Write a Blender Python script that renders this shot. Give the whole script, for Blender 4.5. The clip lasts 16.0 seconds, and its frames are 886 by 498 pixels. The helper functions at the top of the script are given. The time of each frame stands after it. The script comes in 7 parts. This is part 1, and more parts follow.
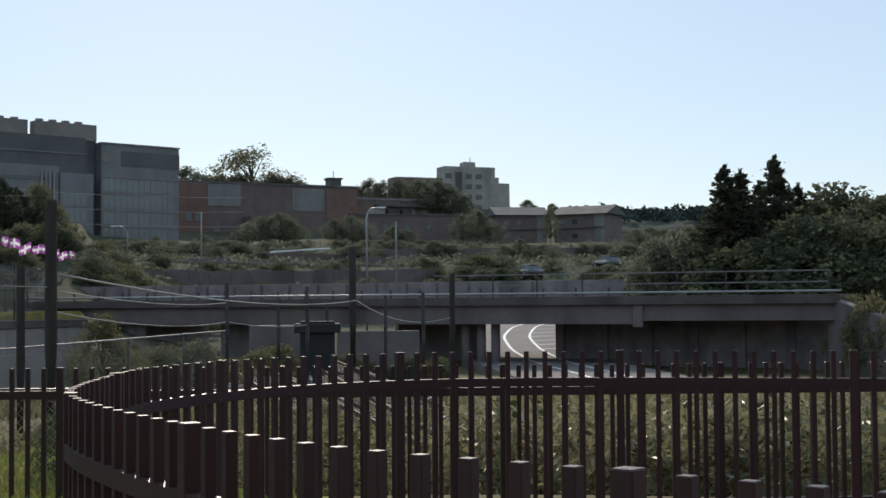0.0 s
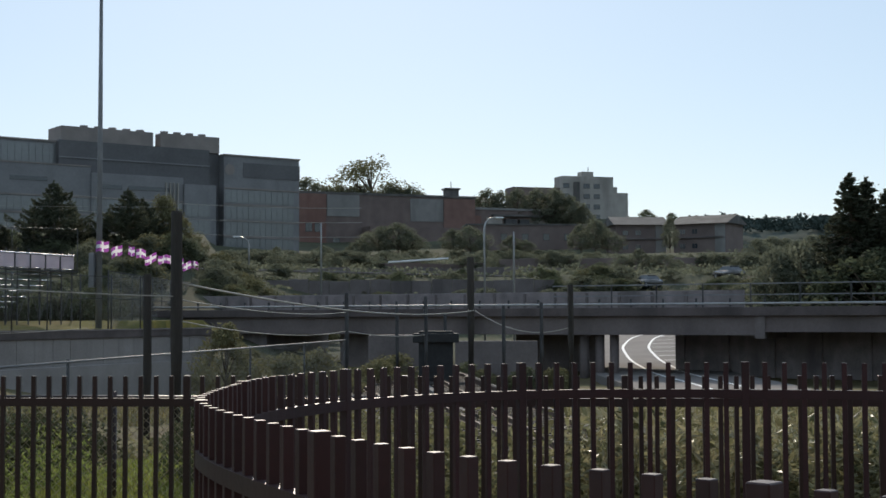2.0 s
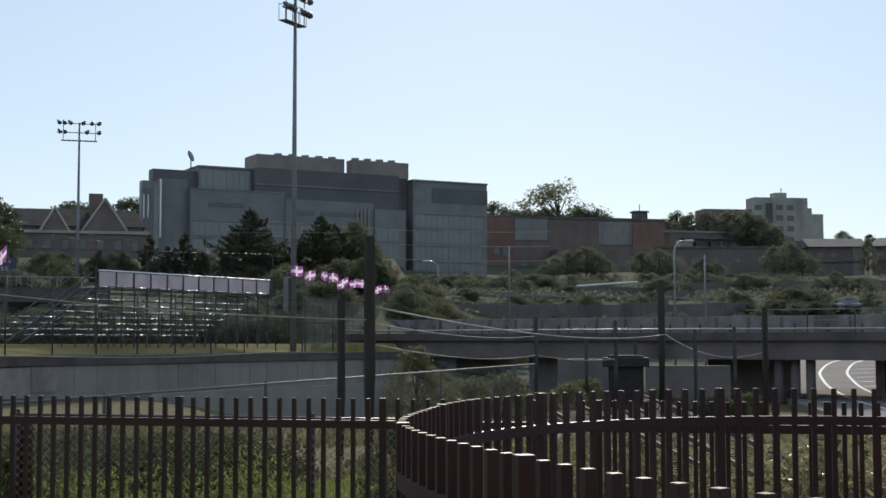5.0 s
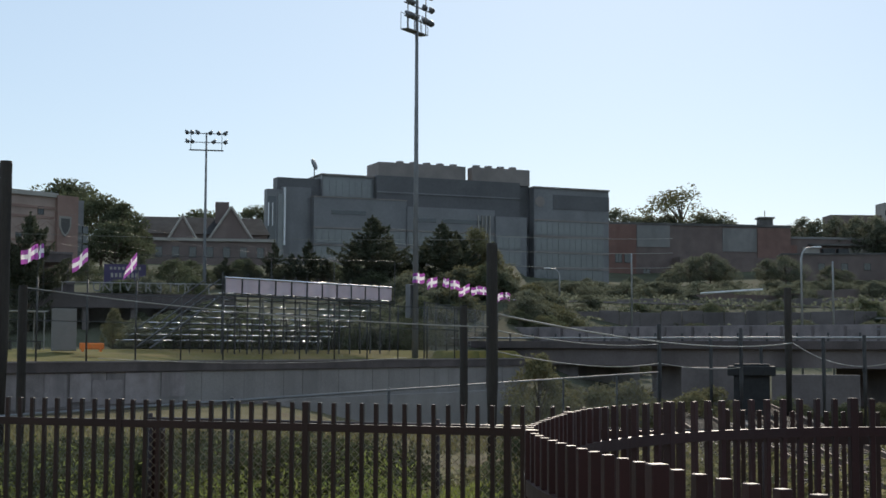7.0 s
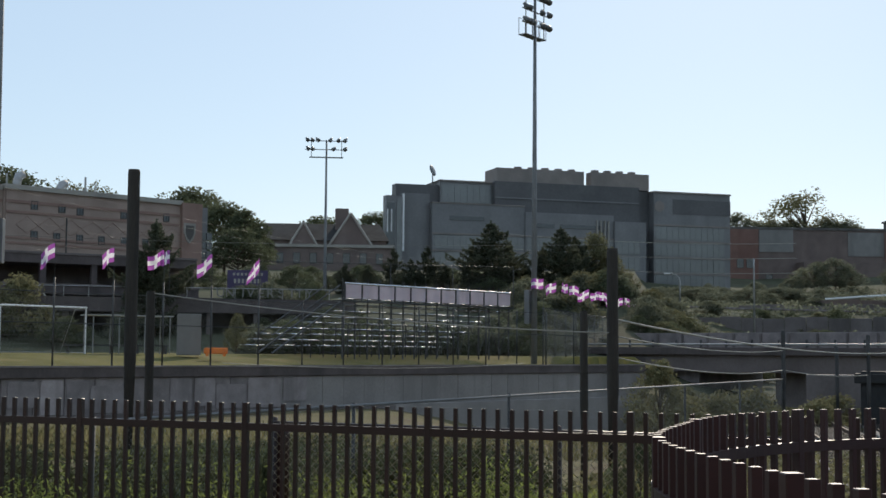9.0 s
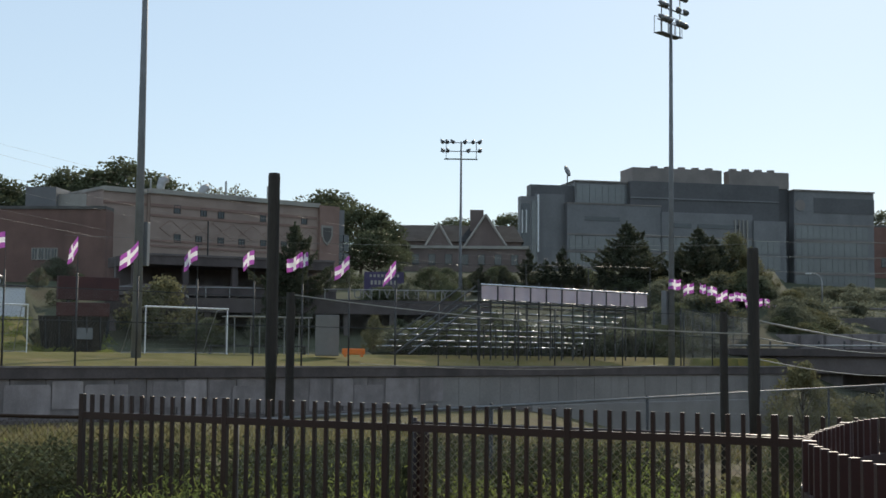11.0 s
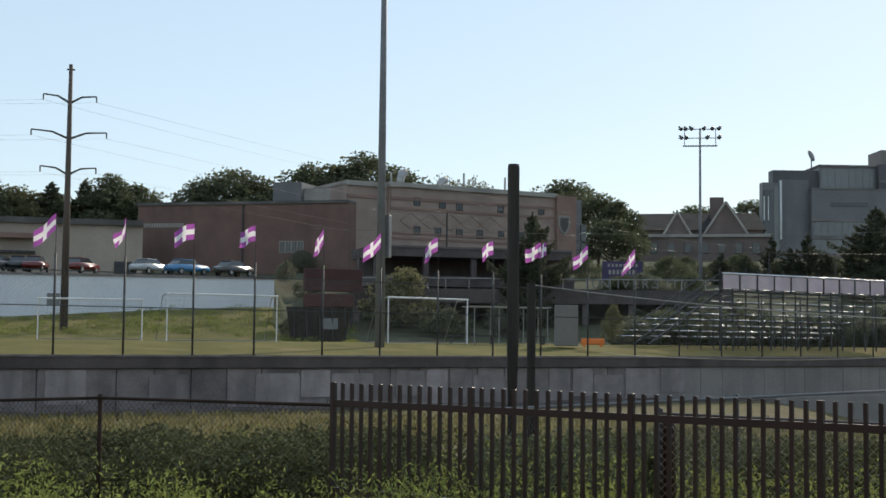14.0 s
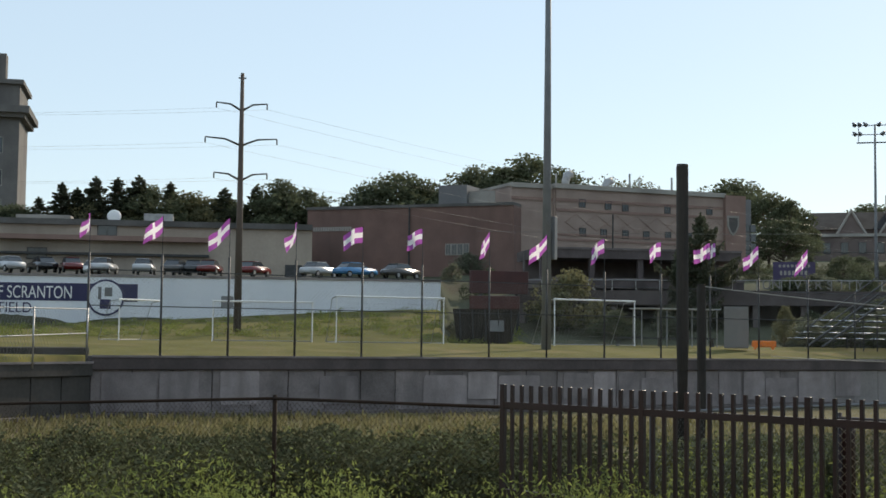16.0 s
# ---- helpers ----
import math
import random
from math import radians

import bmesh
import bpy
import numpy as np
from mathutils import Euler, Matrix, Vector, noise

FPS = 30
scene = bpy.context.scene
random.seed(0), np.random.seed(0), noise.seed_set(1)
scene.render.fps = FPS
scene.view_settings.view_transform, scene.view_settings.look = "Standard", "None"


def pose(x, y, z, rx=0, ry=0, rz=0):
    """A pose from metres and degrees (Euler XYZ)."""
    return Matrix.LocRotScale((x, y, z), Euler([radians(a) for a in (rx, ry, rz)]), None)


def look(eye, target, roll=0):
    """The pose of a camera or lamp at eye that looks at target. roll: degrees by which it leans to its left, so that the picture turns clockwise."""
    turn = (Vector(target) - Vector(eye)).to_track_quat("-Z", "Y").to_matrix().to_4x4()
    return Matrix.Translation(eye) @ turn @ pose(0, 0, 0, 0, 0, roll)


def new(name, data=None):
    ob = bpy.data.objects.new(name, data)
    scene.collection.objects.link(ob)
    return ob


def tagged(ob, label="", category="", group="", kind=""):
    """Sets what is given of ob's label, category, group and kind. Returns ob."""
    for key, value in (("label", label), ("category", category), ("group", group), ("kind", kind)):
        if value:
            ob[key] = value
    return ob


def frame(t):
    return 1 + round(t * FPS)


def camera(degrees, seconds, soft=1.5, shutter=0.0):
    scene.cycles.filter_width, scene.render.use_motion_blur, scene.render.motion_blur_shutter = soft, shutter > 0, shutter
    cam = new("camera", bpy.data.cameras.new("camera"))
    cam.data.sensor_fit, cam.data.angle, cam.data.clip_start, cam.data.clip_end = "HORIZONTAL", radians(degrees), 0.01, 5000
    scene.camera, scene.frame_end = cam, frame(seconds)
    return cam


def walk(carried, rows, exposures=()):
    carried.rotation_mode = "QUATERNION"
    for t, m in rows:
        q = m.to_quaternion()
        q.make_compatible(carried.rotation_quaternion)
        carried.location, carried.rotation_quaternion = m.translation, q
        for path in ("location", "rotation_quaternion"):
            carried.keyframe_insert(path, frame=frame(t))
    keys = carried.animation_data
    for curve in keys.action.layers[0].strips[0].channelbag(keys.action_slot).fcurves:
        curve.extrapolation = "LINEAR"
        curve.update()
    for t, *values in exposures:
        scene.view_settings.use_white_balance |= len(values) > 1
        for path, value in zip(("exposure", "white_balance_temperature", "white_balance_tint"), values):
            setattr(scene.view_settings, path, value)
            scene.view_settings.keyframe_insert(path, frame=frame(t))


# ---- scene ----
EYE = 1.6
cam = camera(35.69, 16.0, soft=1.6)
TURNS = [
    (0, -17.747, 2.349, -0.409), (0.5, -16.420, 2.444, -0.296), (1, -15.208, 2.540, -0.257),
    (1.5, -14.052, 2.660, -0.249), (2, -12.856, 2.794, -0.208), (2.5, -11.582, 2.949, -0.229),
    (3, -10.309, 3.097, -0.235), (3.5, -8.985, 3.268, -0.235), (4, -7.657, 3.452, -0.187),
    (6.5, -1.240, 4.081, 0.178), (7, 0.000, 4.086, 0.238), (7.5, 1.240, 4.114, 0.309),
    (8, 2.495, 4.170, 0.325), (8.5, 3.689, 4.251, 0.396), (11, 10.551, 4.287, 0.560),
    (11.5, 12.074, 4.265, 0.619), (12, 13.595, 4.211, 0.614), (12.5, 15.172, 4.144, 0.593),
    (13, 16.845, 4.047, 0.600), (13.5, 18.591, 3.920, 0.591), (14, 20.414, 3.772, 0.612),
    (14.5, 22.254, 3.670, 0.618), (15, 24.062, 3.647, 0.594), (15.5, 25.740, 3.693, 0.582),
    (16, 27.293, 3.782, 0.665),
]


def stand(yaw, pitch, roll):
    """The camera is held at arm's length and swings round the body as it turns."""
    a = radians(yaw)
    return pose(-0.33 * math.sin(a), 0.33 * (math.cos(a) - 1), EYE, 90 + pitch, 0, yaw) @ pose(0, 0, 0, 0, 0, roll)


walk(cam, [(t, stand(a, b, c)) for t, a, b, c in TURNS], exposures=[(0, 0.12, 7000, 12), (7, 0.12, 7000, 12), (11, 0.2, 7150, 11), (14, 0.32, 7350, 11), (15, 0.41, 7420, 11), (16, 0.37, 7500, 11)])

# ---- world and sun ----
SUN_BEARING, SUN_UP = -8.0, 29.0
world = bpy.data.worlds.new("sky")
scene.world = world
world.use_nodes = True
wn = world.node_tree
sky = wn.nodes.new("ShaderNodeTexSky")
sky.sky_type = "NISHITA"
sky.sun_disc = False
sky.sun_elevation = radians(SUN_UP)
sky.sun_rotation = radians(-SUN_BEARING)
sky.air_density, sky.dust_density, sky.ozone_density = 1.0, 0.25, 2.0
# thin even summer haze over the clear sky
haze = wn.nodes.new("ShaderNodeMix")
haze.data_type = "RGBA"
haze.inputs["Factor"].default_value = 0.55
haze.inputs["B"].default_value = (5.4, 7.35, 9.6, 1)
wn.links.new(sky.outputs[0], haze.inputs["A"])
wn.links.new(haze.outputs["Result"], wn.nodes["Background"].inputs[0])
wn.nodes["Background"].inputs[1].default_value = 0.10
sun = new("sun", bpy.data.lights.new("sun", "SUN"))
sun.data.energy, sun.data.angle, sun.data.color = 2.6, radians(0.6), (1.0, 0.93, 0.82)
sb, se = radians(SUN_BEARING), radians(SUN_UP)
sun.matrix_world = look((-200 * math.sin(sb) * math.cos(se), 200 * math.cos(sb) * math.cos(se), 200 * math.sin(se)), (0, 0, 0))


# ---- materials ----
def mat(name, a, b, scale=1.0, rough=0.8, metal=0.0, bump=0.0, grain=12.0, stain=None, leafy=0.0, island=0.0, objvar=0.0, stretch=(1, 1, 1), spec=0.5):
    """Two base colours mixed by broad and fine noise at world size, with optional stains, relief and per-piece variation."""
    m = bpy.data.materials.new(name)
    m.use_nodes = True
    t = m.node_tree
    n, l = t.nodes, t.links
    p = n["Principled BSDF"]
    geo = n.new("ShaderNodeNewGeometry")
    mp = n.new("ShaderNodeMapping")
    mp.inputs["Scale"].default_value = stretch
    l.new(geo.outputs["Position"], mp.inputs["Vector"])
    broad, fine = n.new("ShaderNodeTexNoise"), n.new("ShaderNodeTexNoise")
    broad.inputs["Scale"].default_value, fine.inputs["Scale"].default_value = scale, scale * grain
    broad.inputs["Detail"].default_value, fine.inputs["Detail"].default_value = 5, 3
    for q in (broad, fine):
        l.new(mp.outputs[0], q.inputs["Vector"])
    add = n.new("ShaderNodeMath")
    add.operation = "MULTIPLY_ADD"
    l.new(fine.outputs[0], add.inputs[0])
    add.inputs[1].default_value = 0.5
    l.new(broad.outputs[0], add.inputs[2])
    ramp = n.new("ShaderNodeMapRange")
    ramp.inputs["From Min"].default_value, ramp.inputs["From Max"].default_value = 0.5, 1.0
    l.new(add.outputs[0], ramp.inputs["Value"])
    mix = n.new("ShaderNodeMix")
    mix.data_type = "RGBA"
    mix.inputs["A"].default_value, mix.inputs["B"].default_value = (*a, 1), (*b, 1)
    l.new(ramp.outputs[0], mix.inputs["Factor"])
    col = mix.outputs["Result"]
    if stain:
        sn = n.new("ShaderNodeTexNoise")
        sn.inputs["Scale"].default_value, sn.inputs["Detail"].default_value = scale * 0.37, 6
        sm = n.new("ShaderNodeMapping")
        sm.inputs["Scale"].default_value = (1.6, 1.6, 0.35)
        l.new(geo.outputs["Position"], sm.inputs["Vector"])
        l.new(sm.outputs[0], sn.inputs["Vector"])
        sr = n.new("ShaderNodeMapRange")
        sr.inputs["From Min"].default_value, sr.inputs["From Max"].default_value = 0.5, 0.72
        l.new(sn.outputs[0], sr.inputs["Value"])
        mx = n.new("ShaderNodeMix")
        mx.data_type = "RGBA"
        mx.inputs["B"].default_value = (*stain, 1)
        l.new(sr.outputs[0], mx.inputs["Factor"])
        l.new(col, mx.inputs["A"])
        col = mx.outputs["Result"]
    if island or objvar:
        hs = n.new("ShaderNodeHueSaturation")
        mr = n.new("ShaderNodeMapRange")
        v = island or objvar
        mr.inputs["To Min"].default_value, mr.inputs["To Max"].default_value = 1 - v, 1 + v
        if island:
            l.new(geo.outputs["Random Per Island"], mr.inputs["Value"])
        else:
            oi = n.new("ShaderNodeObjectInfo")
            l.new(oi.outputs["Random"], mr.inputs["Value"])
        l.new(mr.outputs[0], hs.inputs["Value"])
        l.new(col, hs.inputs["Color"])
        col = hs.outputs[0]
    l.new(col, p.inputs["Base Color"])
    p.inputs["Specular IOR Level"].default_value = spec
    p.inputs["Roughness"].default_value, p.inputs["Metallic"].default_value = rough, metal
    if bump:
        bp = n.new("ShaderNodeBump")
        bp.inputs["Strength"].default_value, bp.inputs["Distance"].default_value = bump, 0.02
        l.new(fine.outputs[0], bp.inputs["Height"])
        l.new(bp.outputs[0], p.inputs["Normal"])
    if leafy:
        tr = n.new("ShaderNodeBsdfTranslucent")
        l.new(col, tr.inputs["Color"])
        ms = n.new("ShaderNodeMixShader")
        ms.inputs[0].default_value = leafy
        l.new(p.outputs[0], ms.inputs[1])
        l.new(tr.outputs[0], ms.inputs[2])
        l.new(ms.outputs[0], n["Material Output"].inputs["Surface"])
    return m


M_GROUND = mat("ground_cover", (0.116, 0.109, 0.054), (0.21, 0.176, 0.103), 0.35, 0.95, bump=0.4, grain=14, stain=(0.137, 0.104, 0.0756), spec=0.03)
M_GRASS = mat("field_grass", (0.106, 0.102, 0.0382), (0.189, 0.168, 0.0638), 0.5, 0.95, bump=0.5, grain=12, stain=(0.22, 0.172, 0.085), spec=0.03)
M_BLADE = mat("grass_blades", (0.147, 0.145, 0.0648), (0.294, 0.249, 0.13), 0.6, 0.9, leafy=0.35, island=0.35, spec=0.08)
# Darker copy of the shrub leaves; the shrubs' shaded sides are put into it.
M_SHRUB_SHADE = mat("shade_dark_shrub_leaves", (0.0596, 0.066, 0.0361), (0.143, 0.15, 0.0745), 0.4, 0.85, leafy=0.15, island=0.35, spec=0.1)
M_SHRUB = mat("shrub_leaves", (0.132, 0.135, 0.07), (0.28, 0.254, 0.134), 0.5, 0.8, leafy=0.45, island=0.45, spec=0.1)
M_LEAF = mat("tree_leaves", (0.075, 0.09, 0.054), (0.14, 0.153, 0.09), 0.15, 0.85, leafy=0.45, island=0.3, spec=0.1)
M_WEED_LIGHT = mat("pale_weed_leaves", (0.163, 0.202, 0.0624), (0.312, 0.347, 0.113), 0.4, 0.85, leafy=0.45, island=0.4, spec=0.08)
M_TUFT = mat("bank_grass", (0.15, 0.18, 0.05), (0.29, 0.31, 0.10), 0.3, 0.9, leafy=0.4, island=0.3, spec=0.05)
# Greyer, paler leaves for the hillside; the distance haze is put into the colour.
M_LEAF_HILL = mat("haze_pale_hillside_leaves", (0.115, 0.126, 0.09), (0.185, 0.195, 0.138), 0.12, 0.9, leafy=0.6, island=0.35, spec=0.06)
M_LEAF_LIGHT = mat("sunlit_leaves", (0.121, 0.125, 0.0691), (0.221, 0.204, 0.113), 0.2, 0.85, leafy=0.4, island=0.3, spec=0.1)
M_WEED = mat("broad_weed_leaves", (0.2, 0.199, 0.103), (0.378, 0.328, 0.194), 0.3, 0.4, leafy=0.4, island=0.4, spec=0.6)
M_NEEDLE = mat("needles", (0.056, 0.064, 0.044), (0.105, 0.114, 0.075), 0.3, 0.85, leafy=0.45, island=0.35, spec=0.12)
M_BARK = mat("bark", (0.06, 0.045, 0.03), (0.14, 0.11, 0.08), 2.0, 0.9, bump=0.6)
M_STEEL = mat("brown_painted_steel", (0.026, 0.00779, 0.00804), (0.0437, 0.0127, 0.0125), 1.5, 0.5, bump=0.08, grain=25, objvar=0.18)
M_BLACK = mat("dark_painted_steel", (0.021, 0.010, 0.0095), (0.037, 0.018, 0.016), 1.5, 0.42, bump=0.08, grain=25, objvar=0.18)
M_GALV = mat("galvanised_steel", (0.28, 0.28, 0.28), (0.42, 0.42, 0.41), 2.0, 0.45, 0.6, bump=0.05)
M_DARKMETAL = mat("weathered_metal", (0.035, 0.035, 0.036), (0.08, 0.08, 0.08), 2.0, 0.55, 0.4)
M_MAST = mat("dull_mast_steel", (0.15, 0.155, 0.16), (0.22, 0.225, 0.23), 1.0, 0.6, 0.2)
M_LAMP = mat("lamp_housing", (0.10, 0.102, 0.105), (0.16, 0.162, 0.165), 2.0, 0.45, 0.3)
M_WIRE_PALE = mat("galvanised_wire", (0.16, 0.16, 0.15), (0.26, 0.26, 0.25), 2.0, 0.5, 0.4)
M_WIRE = mat("fence_wire", (0.20, 0.19, 0.175), (0.30, 0.285, 0.26), 2.0, 0.5, 0.6)
# Paler copy of the fence wire; sun on the mesh is put into it.
M_MESH = mat("sunlit_wire_mesh", (0.30, 0.27, 0.21), (0.44, 0.40, 0.32), 2.0, 0.45, 0.3)
M_ALU = mat("aluminium_plank", (0.55, 0.55, 0.56), (0.72, 0.72, 0.72), 1.0, 0.2, 0.9)
M_TIMBER = mat("creosoted_timber", (0.020, 0.017, 0.014), (0.055, 0.045, 0.036), 1.2, 0.85, bump=0.5, stretch=(3, 3, 0.4))
M_CABLE = mat("pale_cable", (0.30, 0.28, 0.24), (0.44, 0.41, 0.36), 4, 0.6)
M_CONC = mat("concrete", (0.142, 0.123, 0.118), (0.273, 0.235, 0.227), 1.1, 0.85, bump=0.35, stain=(0.114, 0.0992, 0.096), objvar=0.2)
M_CONC_PALE = mat("pale_render", (0.21, 0.19, 0.18), (0.29, 0.265, 0.25), 0.5, 0.9, bump=0.2, grain=16, stain=(0.165, 0.15, 0.142), objvar=0.05)
# Darkened concrete; shade on turned-away and recessed faces is put into the colour.
M_SHADE_CONC = mat("shade_dark_concrete", (0.045, 0.04, 0.035), (0.09, 0.08, 0.07), 0.6, 0.9, bump=0.3, stain=(0.03, 0.028, 0.025))
M_BROWN = mat("dull_brown_pipe", (0.03, 0.02, 0.015), (0.05, 0.034, 0.026), 2.0, 0.85, spec=0.1)
M_REPAIR = mat("repair_mortar", (0.22, 0.189, 0.185), (0.346, 0.302, 0.295), 1.4, 0.9, bump=0.35, stain=(0.156, 0.136, 0.132), objvar=0.28)
M_CONC_DARK = mat("stained_concrete", (0.118, 0.0994, 0.0937), (0.185, 0.157, 0.149), 0.6, 0.85, bump=0.3, stain=(0.0824, 0.0704, 0.067))
M_CONC_PLAIN = mat("bridge_concrete", (0.124, 0.101, 0.0958), (0.185, 0.154, 0.146), 0.5, 0.88, bump=0.25, stain=(0.0824, 0.0675, 0.0639))
M_ASPHALT = mat("asphalt", (0.165, 0.15, 0.14), (0.22, 0.20, 0.188), 0.4, 0.9, bump=0.2, grain=30, spec=0.2)
M_LINE = mat("road_paint", (0.70, 0.70, 0.68), (0.82, 0.82, 0.80), 3, 0.7)
M_BALLAST = mat("ballast", (0.12, 0.11, 0.10), (0.26, 0.24, 0.22), 4, 0.95, bump=0.8)
M_RUST = mat("rail_steel", (0.07, 0.045, 0.035), (0.13, 0.09, 0.07), 3, 0.75, 0.0, spec=0.2)
M_BRICK = mat("red_brick", (0.155, 0.092, 0.076), (0.22, 0.13, 0.107), 0.5, 0.88, bump=0.15, grain=18, stain=(0.125, 0.078, 0.065))
M_BRICK_DARK = mat("dark_brick", (0.13, 0.10, 0.09), (0.195, 0.148, 0.132), 0.35, 0.88, bump=0.15, grain=18, stain=(0.13, 0.095, 0.085))
M_BRICK_WARM = mat("warm_brick", (0.175, 0.098, 0.08), (0.235, 0.132, 0.106), 0.5, 0.88, bump=0.15, grain=18, stain=(0.16, 0.082, 0.065))
M_STONE_DULL = mat("dull_stone_panel", (0.19, 0.185, 0.175), (0.25, 0.24, 0.225), 0.4, 0.9, stain=(0.15, 0.145, 0.135))
M_TAN = mat("tan_block", (0.30, 0.22, 0.185), (0.38, 0.285, 0.24), 0.4, 0.88, bump=0.12, grain=20, stain=(0.25, 0.185, 0.158))
M_ROSE = mat("rose_block", (0.225, 0.14, 0.115), (0.30, 0.195, 0.16), 0.5, 0.88, bump=0.12, grain=20)
M_BEIGE = mat("beige_stucco", (0.36, 0.295, 0.24), (0.45, 0.375, 0.305), 0.3, 0.9, stain=(0.30, 0.25, 0.205))
M_STONE = mat("limestone", (0.30, 0.28, 0.25), (0.40, 0.37, 0.33), 0.4, 0.88, bump=0.15, stain=(0.22, 0.205, 0.185))
# Limestone darkened; the shade on the hotel's front is put into it.
M_HOTEL = mat("shade_dark_stone", (0.125, 0.118, 0.112), (0.18, 0.168, 0.158), 0.4, 0.9, bump=0.15, stain=(0.09, 0.085, 0.08))
M_COPING = mat("dark_coping", (0.0721, 0.0579, 0.0556), (0.129, 0.104, 0.0999), 0.8, 0.9, bump=0.3, stain=(0.0515, 0.0425, 0.0412))
M_GREYPANEL = mat("grey_metal_panel", (0.146, 0.146, 0.15), (0.21, 0.209, 0.211), 0.15, 0.5, 0.1, stain=(0.108, 0.107, 0.107))
M_DARKPANEL = mat("dark_zinc_panel", (0.082, 0.081, 0.084), (0.125, 0.123, 0.126), 0.15, 0.55, 0.2)
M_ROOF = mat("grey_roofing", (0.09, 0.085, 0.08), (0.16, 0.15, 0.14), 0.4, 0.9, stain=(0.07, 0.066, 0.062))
M_SLATE = mat("dark_slate", (0.03, 0.029, 0.03), (0.055, 0.053, 0.052), 0.5, 0.85, stain=(0.025, 0.024, 0.024), spec=0.15)
M_WHITEWALL = mat("white_painted_wall", (0.70, 0.73, 0.78), (0.80, 0.82, 0.85), 0.3, 0.75, stain=(0.62, 0.65, 0.70))
M_NAVY = mat("navy_paint", (0.022, 0.022, 0.075), (0.035, 0.033, 0.10), 0.8, 0.6)
M_WHITE = mat("white_paint", (0.72, 0.72, 0.72), (0.82, 0.82, 0.81), 1.0, 0.5)
M_PURPLE = mat("purple_cloth", (0.36, 0.08, 0.37), (0.44, 0.12, 0.45), 2.0, 0.7, leafy=0.6)
M_CLOTH = mat("white_cloth", (0.84, 0.80, 0.83), (0.9, 0.87, 0.9), 2.0, 0.7, leafy=0.6)
M_SIGN = mat("violet_banner", (0.05, 0.036, 0.09), (0.075, 0.055, 0.125), 1.0, 0.6)
M_ORANGE = mat("orange_plastic", (0.80, 0.17, 0.02), (0.90, 0.24, 0.04), 2.0, 0.5)
M_REDSTEEL = mat("dark_red_panel", (0.05, 0.015, 0.014), (0.085, 0.026, 0.023), 0.8, 0.6)
M_RUBBER = mat("rubber", (0.015, 0.015, 0.015), (0.03, 0.03, 0.03), 5, 0.8)
M_NET = mat("grey_net", (0.20, 0.20, 0.195), (0.28, 0.28, 0.27), 2, 0.8)


def glass(name, col, rough=0.08):
    m = mat(name, col, tuple(c * 1.4 for c in col), 0.12, rough, 0.0)
    m.node_tree.nodes["Principled BSDF"].inputs["Specular IOR Level"].default_value = 0.7
    return m


M_PENT = mat("brown_grey_cladding", (0.20, 0.175, 0.16), (0.27, 0.235, 0.215), 0.3, 0.8, stain=(0.165, 0.145, 0.135))
M_HILL = mat("hillside_scrub", (0.062, 0.068, 0.046), (0.108, 0.112, 0.076), 0.12, 0.95, bump=0.5, grain=16, stain=(0.075, 0.065, 0.045), spec=0.03)
M_LAWN = mat("lawn_turf", (0.17, 0.20, 0.05), (0.27, 0.285, 0.09), 0.8, 0.95, bump=0.4, grain=14, spec=0.03)
M_FOREST = mat("far_woods", (0.04, 0.057, 0.05), (0.08, 0.10, 0.09), 0.03, 0.95, bump=0.8, grain=6, spec=0.02)
M_GLASS = glass("window_glass", (0.03, 0.036, 0.042))
M_GLASS_PALE = glass("blue_grey_glass", (0.125, 0.133, 0.132), 0.15)


# ---- helpers for building ----
def polar(bearing, r, z=0.0):
    """A place at that bearing (degrees to the left of +y) and distance from the standpoint."""
    a = radians(bearing)
    return Vector((-r * math.sin(a), r * math.cos(a), z))


def up(r, el):
    """The height of what stands r metres off at that elevation angle."""
    return EYE + r * math.tan(radians(el))


def box(bm, c, s, rz=0.0, bevel=0.0):
    m = Matrix.Translation(c) @ Matrix.Rotation(rz, 4, "Z") @ Matrix.Diagonal((*s, 1))
    made = bmesh.ops.create_cube(bm, size=1.0, matrix=m)["verts"]
    if bevel:
        edges = list({e for v in made for e in v.link_edges})
        bmesh.ops.bevel(bm, geom=edges, offset=bevel, segments=1, affect="EDGES")


def span(bm, x0, x1, y0, y1, z0, z1, bevel=0.0):
    box(bm, ((x0 + x1) / 2, (y0 + y1) / 2, (z0 + z1) / 2), (abs(x1 - x0), abs(y1 - y0), abs(z1 - z0)), 0, bevel)


def tube(bm, pts, r, seg=6, r_end=None, cap=True):
    """A round bar along points, tapering from r to r_end."""
    pts = [Vector(p) for p in pts]
    r_end = r if r_end is None else r_end
    rings = []
    for i, p in enumerate(pts):
        d = (pts[min(i + 1, len(pts) - 1)] - pts[max(i - 1, 0)]).normalized()
        side = d.cross(Vector((0, 0, 1)))
        side = Vector((1, 0, 0)) if side.length < 1e-4 else side.normalized()
        nrm = side.cross(d)
        k = r + (r_end - r) * i / max(1, len(pts) - 1)
        rings.append([bm.verts.new(p + k * (math.cos(2 * math.pi * j / seg) * side + math.sin(2 * math.pi * j / seg) * nrm)) for j in range(seg)])
    for a, b in zip(rings, rings[1:]):
        for j in range(seg):
            bm.faces.new((a[j], a[(j + 1) % seg], b[(j + 1) % seg], b[j]))
    if cap:
        bm.faces.new(rings[0][::-1])
        bm.faces.new(rings[-1])


